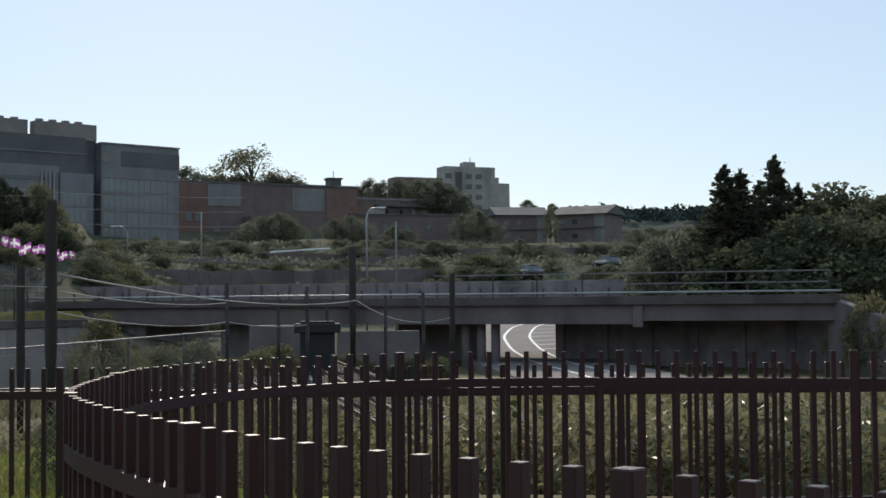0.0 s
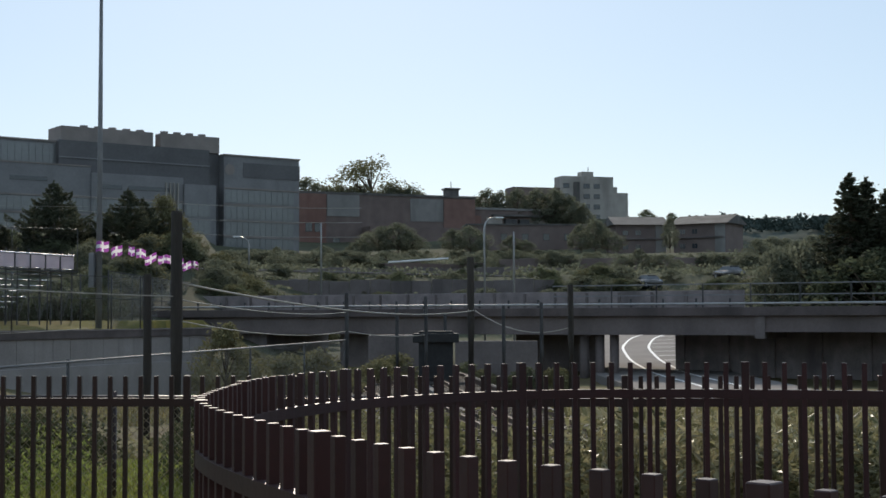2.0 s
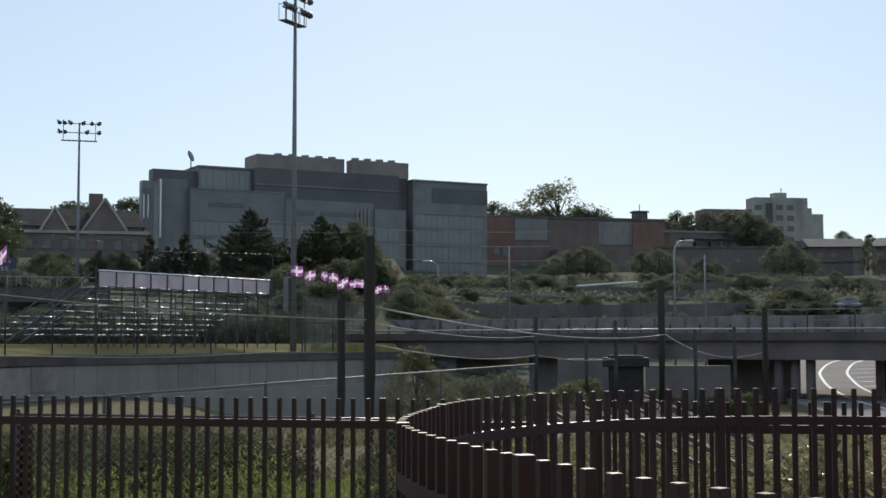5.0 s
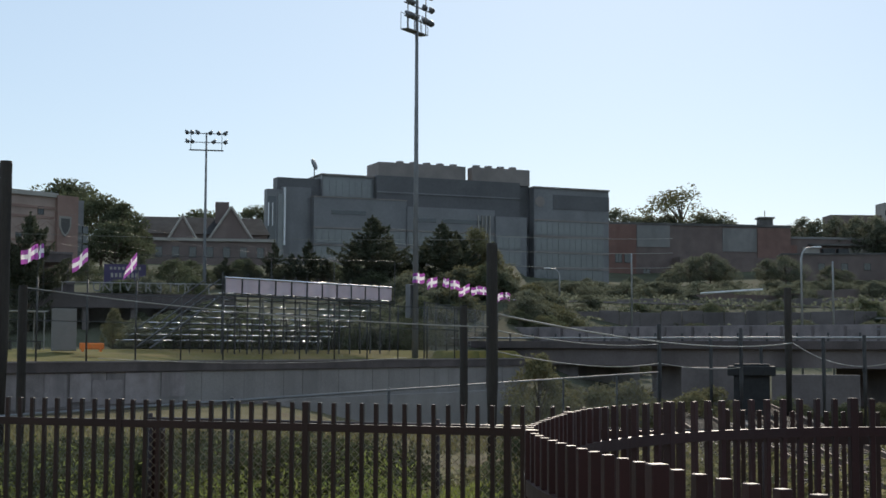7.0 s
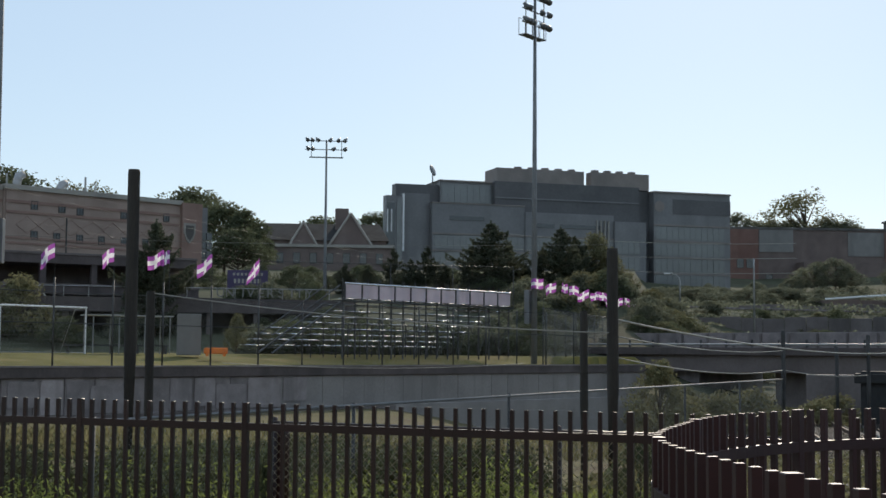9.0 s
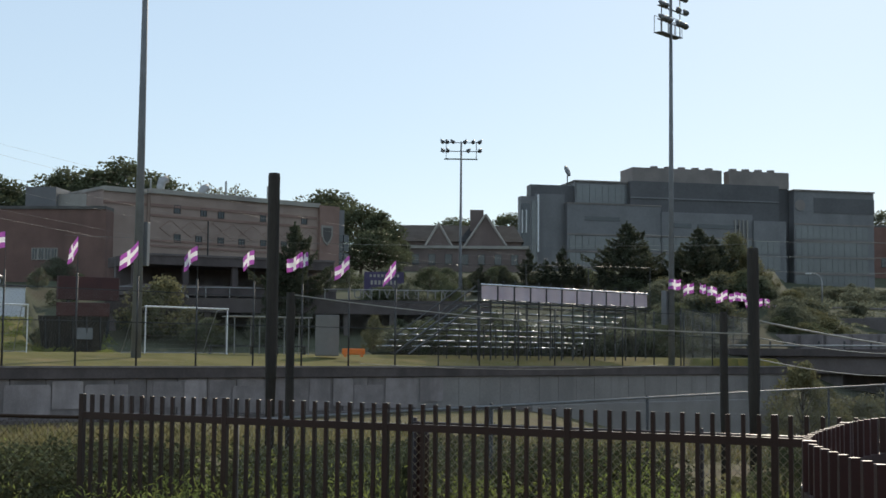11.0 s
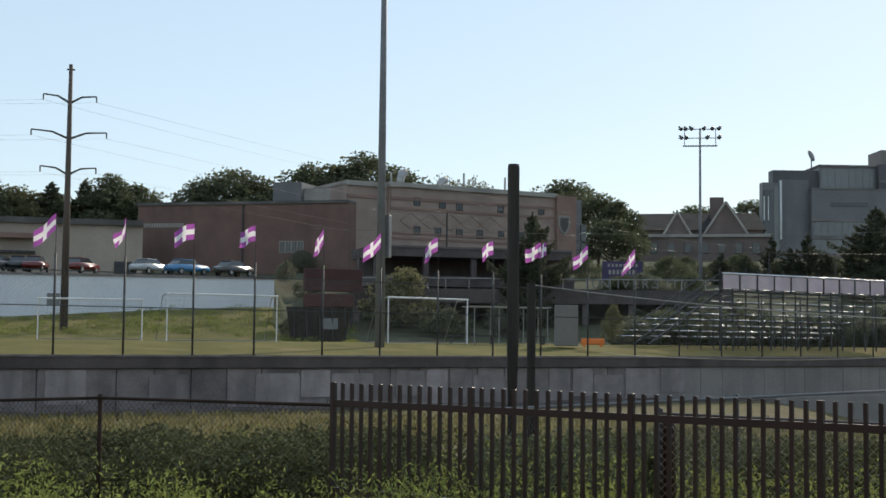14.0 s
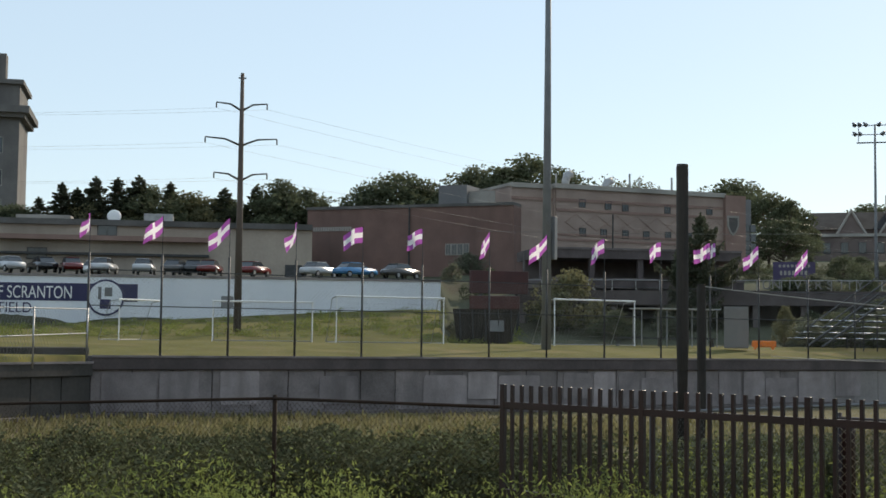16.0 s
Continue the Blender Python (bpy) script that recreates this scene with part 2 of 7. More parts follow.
def finish(name, bm, material, smooth=False):
    me = bpy.data.meshes.new(name)
    bmesh.ops.recalc_face_normals(bm, faces=bm.faces)
    bm.to_mesh(me)
    bm.free()
    me.materials.append(material)
    if smooth:
        me.polygons.foreach_set("use_smooth", [True] * len(me.polygons))
    return me


def thing(name, m, label, category, group="", kind=""):
    ob = new(name)
    ob.matrix_world = m
    return tagged(ob, label, category, group, kind)


def part(name, bm, material, parent, label="", smooth=False):
    ob = new(name, finish(name, bm, material, smooth))
    ob.parent = parent
    return tagged(ob, label)


def part_mesh(name, me, parent, m=None, label=""):
    ob = new(name, me)
    ob.parent = parent
    if m is not None:
        ob.matrix_local = m
    return tagged(ob, label)


def solid(name, bm, material, label, category, kind="", m=None, smooth=False):
    ob = new(name, finish(name, bm, material, smooth))
    if m is not None:
        ob.matrix_world = m
    return tagged(ob, label, category, "", kind)


def cloud(name, pts, size, material, seed, flat=0.35, squash=1.0):
    """A mesh of many small folded leaves at the given points."""
    g = np.random.default_rng(seed)
    pts = np.asarray(pts, float)
    n = len(pts)
    d = g.normal(size=(n, 3))
    d[:, 2] *= flat
    d /= np.linalg.norm(d, axis=1)[:, None] + 1e-9
    o = g.normal(size=(n, 3))
    w = np.cross(d, o)
    w /= np.linalg.norm(w, axis=1)[:, None] + 1e-9
    nr = np.cross(d, w)
    s = (size * g.uniform(0.6, 1.35, n))[:, None]
    v = np.stack([pts - d * s * 0.5, pts + w * s * 0.3 * squash + nr * s * 0.08, pts + d * s * 0.5, pts - w * s * 0.3 * squash + nr * s * 0.08], 1).reshape(-1, 3)
    me = bpy.data.meshes.new(name)
    i = np.arange(n) * 4
    f = np.concatenate([np.stack([i, i + 1, i + 2], 1), np.stack([i, i + 2, i + 3], 1)])
    me.from_pydata(v.tolist(), [], f.tolist())
    me.materials.append(material)
    return me


# ---- ground ----
WALL_FOOT, WALL_P = 54.0, 52.0


def wall_r(bearing):
    """How far off the flood wall stands at a bearing."""
    if bearing > 41.7:
        return max(44.0, 53.2 - (bearing - 41.7) * 0.7)
    if bearing < -3.5:
        return 1e9
    return WALL_P / math.cos(radians(WALL_FOOT - bearing))


def steps(x, table):
    return float(np.interp(x, [a for a, _ in table], [b for _, b in table]))


LEFT_ROLL = [(0, 1.37), (104, 1.37), (130, 6.2), (150, 8.6), (170, 9.8), (260, 17), (300, 18), (380, 26), (450, 34), (700, 48), (1500, 60), (5000, 60)]
TERRACE = [(0, 1.37), (94, 1.37), (110.9, 2.45), (113.2, 6.0), (118, 6.75), (134, 7.5), (142, 7.6), (170, 9.8), (260, 17), (300, 18), (450, 30), (700, 40), (1500, 50), (5000, 50)]
RIGHT_ROLL = [(0, 0), (11, 0), (12.6, -0.1), (19, -1.4), (60, -1.9), (85, -2.6), (105, -1.6), (140, -0.6), (170, 6.4), (250, 11), (300, 15), (330, 16), (380, 22), (450, 33), (620, 38), (1500, 98), (2200, 60), (5000, 40)]
NEAR = [(0, 0), (11, 0), (16.5, -0.06), (22, -1.45), (200, -1.5)]


def terrace_r(b):
    """How far off the retaining wall of the car park stands at a bearing."""
    p, q = polar(52, 118), polar(27.45, 112)
    n = Vector((-(q - p).y, (q - p).x, 0)).normalized()
    return n.dot(p) / max(0.2, n.dot(polar(b, 1.0)))


def channel(b, r):
    """How much lower the dry river bed lies before the far end of the flood wall."""
    u, v = min(1.0, max(0.0, (8 - b) / 8)), min(1.0, max(0.0, (r - 45) / 22))
    return 2.1 * u * u * (3 - 2 * u) * v * v * (3 - 2 * v)


def ground_z(bearing, r):
    b = (bearing + 180) % 360 - 180
    bump = 0.10 * noise.noise(polar(b, r) * 0.12) + 0.05 * noise.noise(polar(b, r) * 0.5)
    bump *= min(1.0, max(0.0, (r - 12) / 8))
    if r > 1100:
        bump = 5.0 * noise.noise(Vector((b * 0.35, 0, 0))) + 2.5 * noise.noise(Vector((b * 1.9, 3, 0)))
    right = steps(r, RIGHT_ROLL)
    if b < -22 and 340 < r < 1100:
        low = min(right, 17 + (r - 340) * 0.03)
        k = min(1.0, (-22 - b) / 2.5)
        right = right * (1 - k) + low * k
    if b < -8 or abs(b) > 100:
        return right + bump
    if b > -3.5:
        d = r - wall_r(b)
        if d < 1.3:
            slope = 12.5 + 4.0 * min(1.0, max(0.0, (4 - b) / 6))
            return steps(r + 16.5 - slope if r > slope else 0.0, NEAR) + bump - channel(b, r)
        if b > 27.4:
            rr = r + 111.0 - terrace_r(b)
            far = steps(rr, TERRACE)
            if 94 < rr < 110.9:
                far += (rr - 94) / 17 * max(0.0, min(1.7, (44 - b) * 0.11))
        else:
            far = steps(r, LEFT_ROLL)
        return min(far, 0.78 + max(0.0, d - 1.3) * 0.05) if r < 92 else far
    k = (b + 8) / 4.5
    left = steps(r, NEAR) - channel(b, r) if r < 92 else steps(r, [(92, -1.4), (104, 1.2), (130, 4.5), (170, 7.5), (300, 16), (380, 24), (450, 33), (620, 40), (5000, 50)])
    return right * (1 - k) + left * k + bump


def on_ground(bearing, r, lift=0.0):
    return polar(bearing, r, ground_z(bearing, r) + lift)


bearings = [a * 0.5 for a in range(-90, 110)] + list(range(55, 315, 5))
rings = [0.0, 4, 8, 10, 11, 12, 13, 14, 15, 16, 17, 18, 19, 20, 22, 25, 28, 31, 34, 37, 40, 43, 46, 48] + [49 + 0.9 * i for i in range(56)]
rings += [100, 102, 104, 106, 108, 110, 111, 112, 113, 115, 120, 125, 130, 135, 140, 145, 150, 155, 160, 165, 170, 180, 200, 220, 240, 260, 280, 300, 330, 360, 400, 450, 500, 620, 800, 1000, 1250, 1500, 1800, 2200, 3000, 4900]
verts, faces = [], []
for a in bearings:
    for r in rings:
        verts.append(polar(a, r, ground_z(a, r)))
nr = len(rings)
for i in range(len(bearings)):
    j = (i + 1) % len(bearings)
    for k in range(nr - 1):
        faces.append((i * nr + k, j * nr + k, j * nr + k + 1, i * nr + k + 1))
ground_mesh = bpy.data.meshes.new("ground")
ground_mesh.from_pydata(verts, [], faces)
gb = bmesh.new()
gb.from_mesh(ground_mesh)
bmesh.ops.remove_doubles(gb, verts=gb.verts, dist=1e-4)
bmesh.ops.recalc_face_normals(gb, faces=gb.faces)
gb.to_mesh(ground_mesh)
gb.free()
ground_mesh.materials.append(M_GROUND)
ground_mesh.polygons.foreach_set("use_smooth", [True] * len(ground_mesh.polygons))
tagged(new("ground", ground_mesh), "rough grassy ground rising into a wooded hillside", "ground", kind="structure")

ground_mesh.materials.append(M_GRASS)
ground_mesh.materials.append(M_HILL)
ground_mesh.materials.append(M_FOREST)
ground_mesh.materials.append(M_LAWN)
for f in ground_mesh.polygons:
    c = f.center
    b, r = math.degrees(math.atan2(-c.x, c.y)), math.hypot(c.x, c.y)
    if -3.5 < b < 60 and wall_r(b) + 1 < r < (101 if b < 27.4 else 112):
        f.material_index = 1
    elif 10.5 < r < 17 and -14 < b < 5:
        f.material_index = 4
    elif r > 560 and abs(b) < 60:
        f.material_index = 3
    elif r > (98 if b < 27.4 else 112) and abs(b) < 60:
        f.material_index = 2


# ---- flood wall ----
def facing(p, q):
    """The pose at p whose x axis runs level to q, and that axis's length. Its y axis points away from the standpoint."""
    d = Vector(q) - Vector(p)
    return Matrix.Translation(p) @ Matrix.Rotation(math.atan2(d.y, d.x), 4, "Z"), math.hypot(d.x, d.y)


def flood_wall(name, p, q, top0, top1, base_m=M_COPING, panel_m=M_CONC, plates=True):
    m, n = facing(polar(*p, -1.7), polar(*q, -1.7))
    root = thing(name, m, "long grey concrete flood wall of cast panels with a dark coping", "wall", kind="structure")
    h = (top0 + top1) / 2 + 1.7
    bm = bmesh.new()
    span(bm, 0, n, 0.06, 0.45, -3.0, h - 0.5)
    part("core", bm, base_m, root)
    bm = bmesh.new()
    span(bm, 0, n, -0.12, 0.55, h - 0.52, h, 0.02)
    part("coping", bm, base_m, root, "dark coping band along the wall top")
    bm = bmesh.new()
    span(bm, 0, n, -0.35, 0.06, -0.6, 0.42, 0.02)
    part("footing", bm, M_CONC_DARK, root, "dark stained footing ledge")
    count = max(2, round(n / 1.55))
    w = n / count
    bm = bmesh.new()
    span(bm, 0.02, w - 0.02, 0.0, 0.06, 0.42, h - 0.53, 0.012)
    me = finish("panel", bm, panel_m)
    bm = bmesh.new()
    span(bm, 0.008, w - 0.008, 0.0, 0.06, 0.42, h - 0.53, 0.008)
    smooth_me = finish("panel", bm, M_CONC_PALE)
    for i in range(count):
        part_mesh("panel", smooth_me if plates and i > count * 0.5 else me, root, Matrix.Translation((i * w, random.uniform(-0.012, 0.012), 0)))
    bm = bmesh.new()
    span(bm, 0, n, -0.16, -0.12, h - 0.06, h + 0.02)
    part("coping_edge", bm, M_REPAIR, root, "pale thin top edge of the coping")
    # pale uneven plates of repair mortar over the old panels
    pr = random.Random(int(n))
    x = 0.4
    while plates and x < n * 0.52:
        wd, lo, hi = pr.uniform(1.1, 2.2), 0.45 + pr.random() ** 3 * 0.5, h - 0.56 - pr.random() ** 2 * 0.35
        ins = pr.uniform(0.0, 0.06)
        ring = [(x + ins, lo), (x + wd - pr.uniform(0, 0.05), lo), (x + wd, lo + 0.1), (x + wd, hi - pr.uniform(0.02, 0.14)), (x + wd - pr.uniform(0.02, 0.12), hi), (x + pr.uniform(0.02, 0.12), hi), (x, hi - pr.uniform(0.02, 0.14)), (x, lo + 0.1)]
        bm = bmesh.new()
        bm.faces.new([bm.verts.new((a, -0.014, b)) for a, b in ring])
        ex = bmesh.ops.extrude_face_region(bm, geom=list(bm.faces))
        bmesh.ops.translate(bm, verts=[v for v in ex["geom"] if isinstance(v, bmesh.types.BMVert)], vec=(0, -0.022, 0))
        part("repair_plate", bm, M_REPAIR, root)
        x += wd + (pr.uniform(0.03, 0.25) if pr.random() < 0.72 else pr.uniform(0.8, 3.0))
    return root


fw = flood_wall("flood_wall", (41.7, 53.2), (-3.5, 96.9), 0.78, 0.95)
bm = bmesh.new()
fn = (polar(-3.5, 96.9) - polar(41.7, 53.2)).length
span(bm, fn - 26, fn, -0.37, 0.05, -3.0, 0.44, 0.02)
part("lower_face", bm, M_CONC_PALE, fw, "smooth grey lower face above the river bed")
# Return wall darkened in colour because it faces away from the light.
flood_wall("flood_wall_return", (52, 45.6), (41.7, 53.2), 0.55, 0.72, M_SHADE_CONC, M_SHADE_CONC, False)
# Dark wall added where the place behind the return only lies in shadow.
bm = bmesh.new()
cm, cn = facing(polar(52, 52, -0.4), polar(41.75, 56.0, -0.4))
span(bm, 0, cn, 0, 0.5, 0, 1.56, 0.04)
solid("corner_shade_wall", bm, M_SHADE_CONC, "added dark wall standing in for shade at the field's corner", "wall", "structure", cm)


# ---- bridge ----
def over(p, q, bearing):
    """Local x along the line p to q at which a bearing crosses it."""
    a, b = polar(*p), polar(*q)
    way = polar(bearing, 1.0)
    d = b - a
    t = (a.x * way.y - a.y * way.x) / (d.y * way.x - d.x * way.y)
    return t * math.hypot(d.x, d.y)


BP, BQ = (-2.0, 104.0), (-34.0, 82.0)
m, n = facing(polar(*BP), polar(*BQ))
bridge = thing("road_bridge", m, "long concrete road bridge with steel girders and railings", "bridge")
joint = over(BP, BQ, -25.8)
bm = bmesh.new()
span(bm, -14, n - 0.2, 0, 9.5, 1.55, 2.1, 0.03)
part("deck", bm, M_COPING, bridge, "dark weathered deck edge")
for x0, x1, z in ((-14, joint - 0.25, 0.42), (joint + 0.25, n - 0.4, 0.62)):
    for y in (0.35, 3.2, 6.1, 8.8):
        bm = bmesh.new()
        span(bm, x0, x1, y, y + 0.16, z, 1.55)
        span(bm, x0, x1, y - 0.14, y + 0.3, z - 0.03, z + 0.05)
        part("girder", bm, M_CONC_PLAIN, bridge, "weathered concrete girder")
bm = bmesh.new()
span(bm, joint - 0.3, joint + 0.3, 0.2, 9.2, 0.2, 1.55)
part("bearing_block", bm, M_CONC_DARK, bridge)
split = over(BP, BQ, -19.8)
bm = bmesh.new()
span(bm, -14, over(BP, BQ, -23.6), 9.2, 9.45, 2.1, 3.28, 0.02)
part("far_parapet", bm, M_CONC, bridge, "pale concrete parapet")
pb = bmesh.new()
span(pb, -0.09, 0.09, 9.1, 9.2, 2.1, 3.2)
pm = finish("parapet_post", pb, M_CONC_DARK)
for i in range(int((over(BP, BQ, -23.6) + 12) / 2.4)):
    part_mesh("parapet_post", pm, bridge, Matrix.Translation((-12 + i * 2.4, 0, 0)))
pb = bmesh.new()
span(pb, -0.05, 0.05, 0.12, 0.24, 2.1, 2.62)
sm = finish("rail_post", pb, M_DARKMETAL)
for i in range(int((n + 12) / 2.1)):
    part_mesh("rail_post", sm, bridge, Matrix.Translation((-13 + i * 2.1, 0, 0)))
bm = bmesh.new()
tube(bm, [(-14, 0.06, 2.3), (n - 0.1, 0.06, 2.3)], 0.075, 10)
part("guard_rail", bm, M_GALV, bridge, "galvanised guard rail", True)
pb = bmesh.new()
span(pb, -0.04, 0.04, 0.3, 0.38, 2.1, 3.5)
tm = finish("tall_post", pb, M_DARKMETAL)
for i in range(int((n - split) / 2.95) + 1):
    part_mesh("tall_post", tm, bridge, Matrix.Translation((split + i * 2.95, 0, 0)))
for z in (3.46, 2.8):
    bm = bmesh.new()
    span(bm, split - 4, n - 0.8, 0.31, 0.37, z, z + 0.07)
    part("top_rail", bm, M_MAST, bridge)
cb = bmesh.new()
tube(cb, [(0, 0, -3.2), (0, 0, 0.45)], 0.3, 12)
cm = finish("column", cb, M_CONC_PLAIN, True)
for a in (-18.45, -19.1, -19.7):
    part_mesh("column", cm, bridge, Matrix.Translation((over(BP, BQ, a), 1.2, 0)))
bm = bmesh.new()
span(bm, over(BP, BQ, -8), over(BP, BQ, -9.7), 2, 8, -3.2, 0.42)
part("pier", bm, M_CONC_DARK, bridge)

# Dark wall added here to stand in for the shade under the deck.
bm = bmesh.new()
span(bm, over(BP, BQ, -14.6), over(BP, BQ, -18.1), 5, 5.8, -3.2, 0.42)
part("pier", bm, M_CONC_DARK, bridge, "dark wall added for the shade under the bridge")

bm = bmesh.new()
span(bm, -14, over(BP, BQ, -5.3), 0.9, 9.2, -3.2, 0.42)
part("end_abutment", bm, M_CONC, bridge, "grey concrete end abutment")

# abutment behind the right-hand span, and its wing wall
m2, n2 = facing(polar(-22.45, 92, 0), polar(-33.6, 87, 0))
ab = thing("abutment", m2, "stained concrete bridge abutment wall in deep shade", "wall", kind="structure")
bm = bmesh.new()
span(bm, 0, n2, 0, 1.2, -3.4, 0.6)
part("face", bm, M_CONC, ab)
for i in range(6):
    bm = bmesh.new()
    span(bm, i * n2 / 6 + 0.2, i * n2 / 6 + 0.7, -0.25, 0, -3.4, 0.45)
    part("buttress", bm, M_CONC, ab)
m3, n3 = facing(polar(-33.4, 83, 0), polar(-42, 66, 0))
wing = bmesh.new()
pts = [(0, 0, -3.4), (n3, 0, -3.4), (n3, 0, -2.0), (0, 0, 1.9)]
fr = [wing.verts.new(p) for p in pts]
bk = [wing.verts.new((p[0], 0.6, p[2])) for p in pts]
wing.faces.new(fr)
wing.faces.new(bk[::-1])
for i in range(4):
    wing.faces.new((fr[i], bk[i], bk[(i + 1) % 4], fr[(i + 1) % 4]))
solid("wing_wall", wing, M_CONC_DARK, "sloping concrete wing wall beside the bridge", "wall", "structure", m3)


# ---- road under the bridge ----
def ribbon(name, mids, width, lift, material, label, category, kind="structure", thick=0.0):
    bm = bmesh.new()
    left, right = [], []
    for i, p in enumerate(mids):
        d = (mids[min(i + 1, len(mids) - 1)] - mids[max(0, i - 1)])
        s = Vector((-d.y, d.x, 0)).normalized() * width / 2
        left.append(bm.verts.new(p + s + Vector((0, 0, lift))))
        right.append(bm.verts.new(p - s + Vector((0, 0, lift))))
    for i in range(len(mids) - 1):
        bm.faces.new((left[i], left[i + 1], right[i + 1], right[i]))
    if thick:
        ex = bmesh.ops.extrude_face_region(bm, geom=list(bm.faces))
        bmesh.ops.translate(bm, verts=[v for v in ex["geom"] if isinstance(v, bmesh.types.BMVert)], vec=(0, 0, -thick))
    ob = solid(name, bm, material, label, category, kind)
    return ob


def curve_pts(keys, steps_n=30):
    """A smooth line through bearing, distance, height keys."""
    out = []
    for i in range(steps_n + 1):
        t = i / steps_n * (len(keys) - 1)
        out.append(polar(*[steps(t, list(enumerate(k[c] for k in keys))) for c in range(3)]))
    for _ in range(3):
        out = [out[0]] + [(a + b * 2 + c) / 4 for a, b, c in zip(out, out[1:], out[2:])] + [out[-1]]
    return out


ROAD = [(-24.6, 72, -2.35), (-22.0, 88, -2.2), (-21.0, 100, -1.75), (-20.6, 114, -1.15), (-21.0, 130, -0.5), (-23.0, 146, 0.2)]
mids = curve_pts(ROAD)
ribbon("road", mids, 9.0, 0.12, M_ASPHALT, "sunlit pale grey asphalt road curving under the bridge", "road", thick=1.2)


def side(pts, off):
    res = []
    for i, p in enumerate(pts):
        d = pts[min(i + 1, len(pts) - 1)] - pts[max(0, i - 1)]
        res.append(p + Vector((-d.y, d.x, 0)).normalized() * off)
    return res


for off in (0.7, -1.4):
    ribbon("lane_line", side(mids, off), 0.22, 0.126, M_LINE, "white painted lane line on asphalt", "road marking")
for i in range(9):
    p = mids[12 + i * 2]
    d = (mids[13 + i * 2] - p).normalized()
    s = Vector((-d.y, d.x, 0))
    ribbon("hatching", [p - s * 1.6, p - s * 3.9 + d * 1.2], 0.4, 0.128, M_LINE, "white diagonal hatching painted on asphalt", "road marking")


# ---- railway ----
def track(p, q, label):
    m, n = facing(p, q)
    root = thing("railway_track", m, label, "railway track", "tracks")
    bm = bmesh.new()
    span(bm, 0, n, -1.5, 1.5, -0.25, 0.06)
    part("ballast", bm, M_BALLAST, root)
    for y in (-0.72, 0.72):
        bm = bmesh.new()
        span(bm, 0, n, y - 0.035, y + 0.035, 0.14, 0.3)
        span(bm, 0, n, y - 0.07, y + 0.07, 0.13, 0.16)
        part("rail", bm, M_RUST, root)
    bm = bmesh.new()
    span(bm, -0.11, 0.11, -1.25, 1.25, 0.03, 0.14)
    me = finish("sleeper", bm, M_TIMBER)
    for i in range(min(120, int(n / 0.6))):
        part_mesh("sleeper", me, root, Matrix.Translation((0.3 + i * 0.6, 0, 0)))


track(polar(-26, 18, -1.35), polar(-12.5, 72, -1.8), "rusty railway track on grey ballast with timber sleepers")
track(polar(-19, 20, -1.35), polar(-9.0, 74, -1.8), "second rusty railway track on grey ballast among weeds")


# ---- picket fences ----
def picket_mesh(h, w, material):
    bm = bmesh.new()
    span(bm, -w / 2, w / 2, -w / 2, w / 2, 0, h, w * 0.06)
    return finish("picket", bm, material)


def fence_line(name, pts, tops, spacing, every, material, label, drop=1.2, w=0.026, rail_w=0.045, rail_h=0.07, low=0.09):
    """A steel fence along a line of points: pickets rise above the top rail, a wider post stands after every so many."""
    base = Vector((pts[0].x, pts[0].y, 0))
    root = thing(name, Matrix.Translation(base), label, "fence")
    lengths = [0.0]
    for a, b in zip(pts, pts[1:]):
        lengths.append(lengths[-1] + (b - a).length)
    n = int(lengths[-1] / spacing)
    pm, qm = picket_mesh(drop, w, material), picket_mesh(drop + 0.005, w * 1.6, material)
    line = []
    for i in range(n + 1):
        s = i * spacing
        k = min(max(0, int(np.searchsorted(lengths, s)) - 1), len(pts) - 2)
        u = (s - lengths[k]) / (lengths[k + 1] - lengths[k])
        p = pts[k].lerp(pts[k + 1], u)
        d = pts[k + 1] - pts[k]
        z = tops[k] * (1 - u) + tops[k + 1] * u
        turn = math.atan2(d.y, d.x)
        wide = i % every == 0
        part_mesh("post" if wide else "picket", qm if wide else pm, root, Matrix.Translation((p.x - base.x, p.y - base.y, z - drop)) @ Matrix.Rotation(turn, 4, "Z"))
        line.append((p - base, z))
    for name2, below in (("top_rail", 0.185), ("bottom_rail", drop - low)):
        bm = bmesh.new()
        rows = []
        for i, (p, z) in enumerate(line):
            a, b = line[max(0, i - 1)][0], line[min(len(line) - 1, i + 1)][0]
            d = (b - a)
            s = Vector((-d.y, d.x, 0)).normalized() * rail_w / 2
            c = Vector((p.x, p.y, z - below))
            v = Vector((0, 0, rail_h))
            rows.append([bm.verts.new(c + s), bm.verts.new(c - s), bm.verts.new(c - s - v), bm.verts.new(c + s - v)])
        for a, b in zip(rows, rows[1:]):
            for j in range(4):
                bm.faces.new((a[j], a[(j + 1) % 4], b[(j + 1) % 4], b[j]))
        bm.faces.new(rows[0])
        bm.faces.new(rows[-1][::-1])
        part(name2, bm, material, root)
    return root


RING_TOP = EYE - 0.325


def spline(ctrl, each=8):
    """A smooth level line through control points."""
    c = [Vector((x, y, 0)) for x, y in ctrl]
    c = [2 * c[0] - c[1]] + c + [2 * c[-1] - c[-2]]
    out = []
    for p0, p1, p2, p3 in zip(c, c[1:], c[2:], c[3:]):
        for i in range(each):
            t = i / each
            out.append(0.5 * (2 * p1 + (p2 - p0) * t + (2 * p0 - 5 * p1 + 4 * p2 - p3) * t * t + (3 * p1 - p0 - 3 * p2 + p3) * t ** 3))
    return out + [c[-2]]


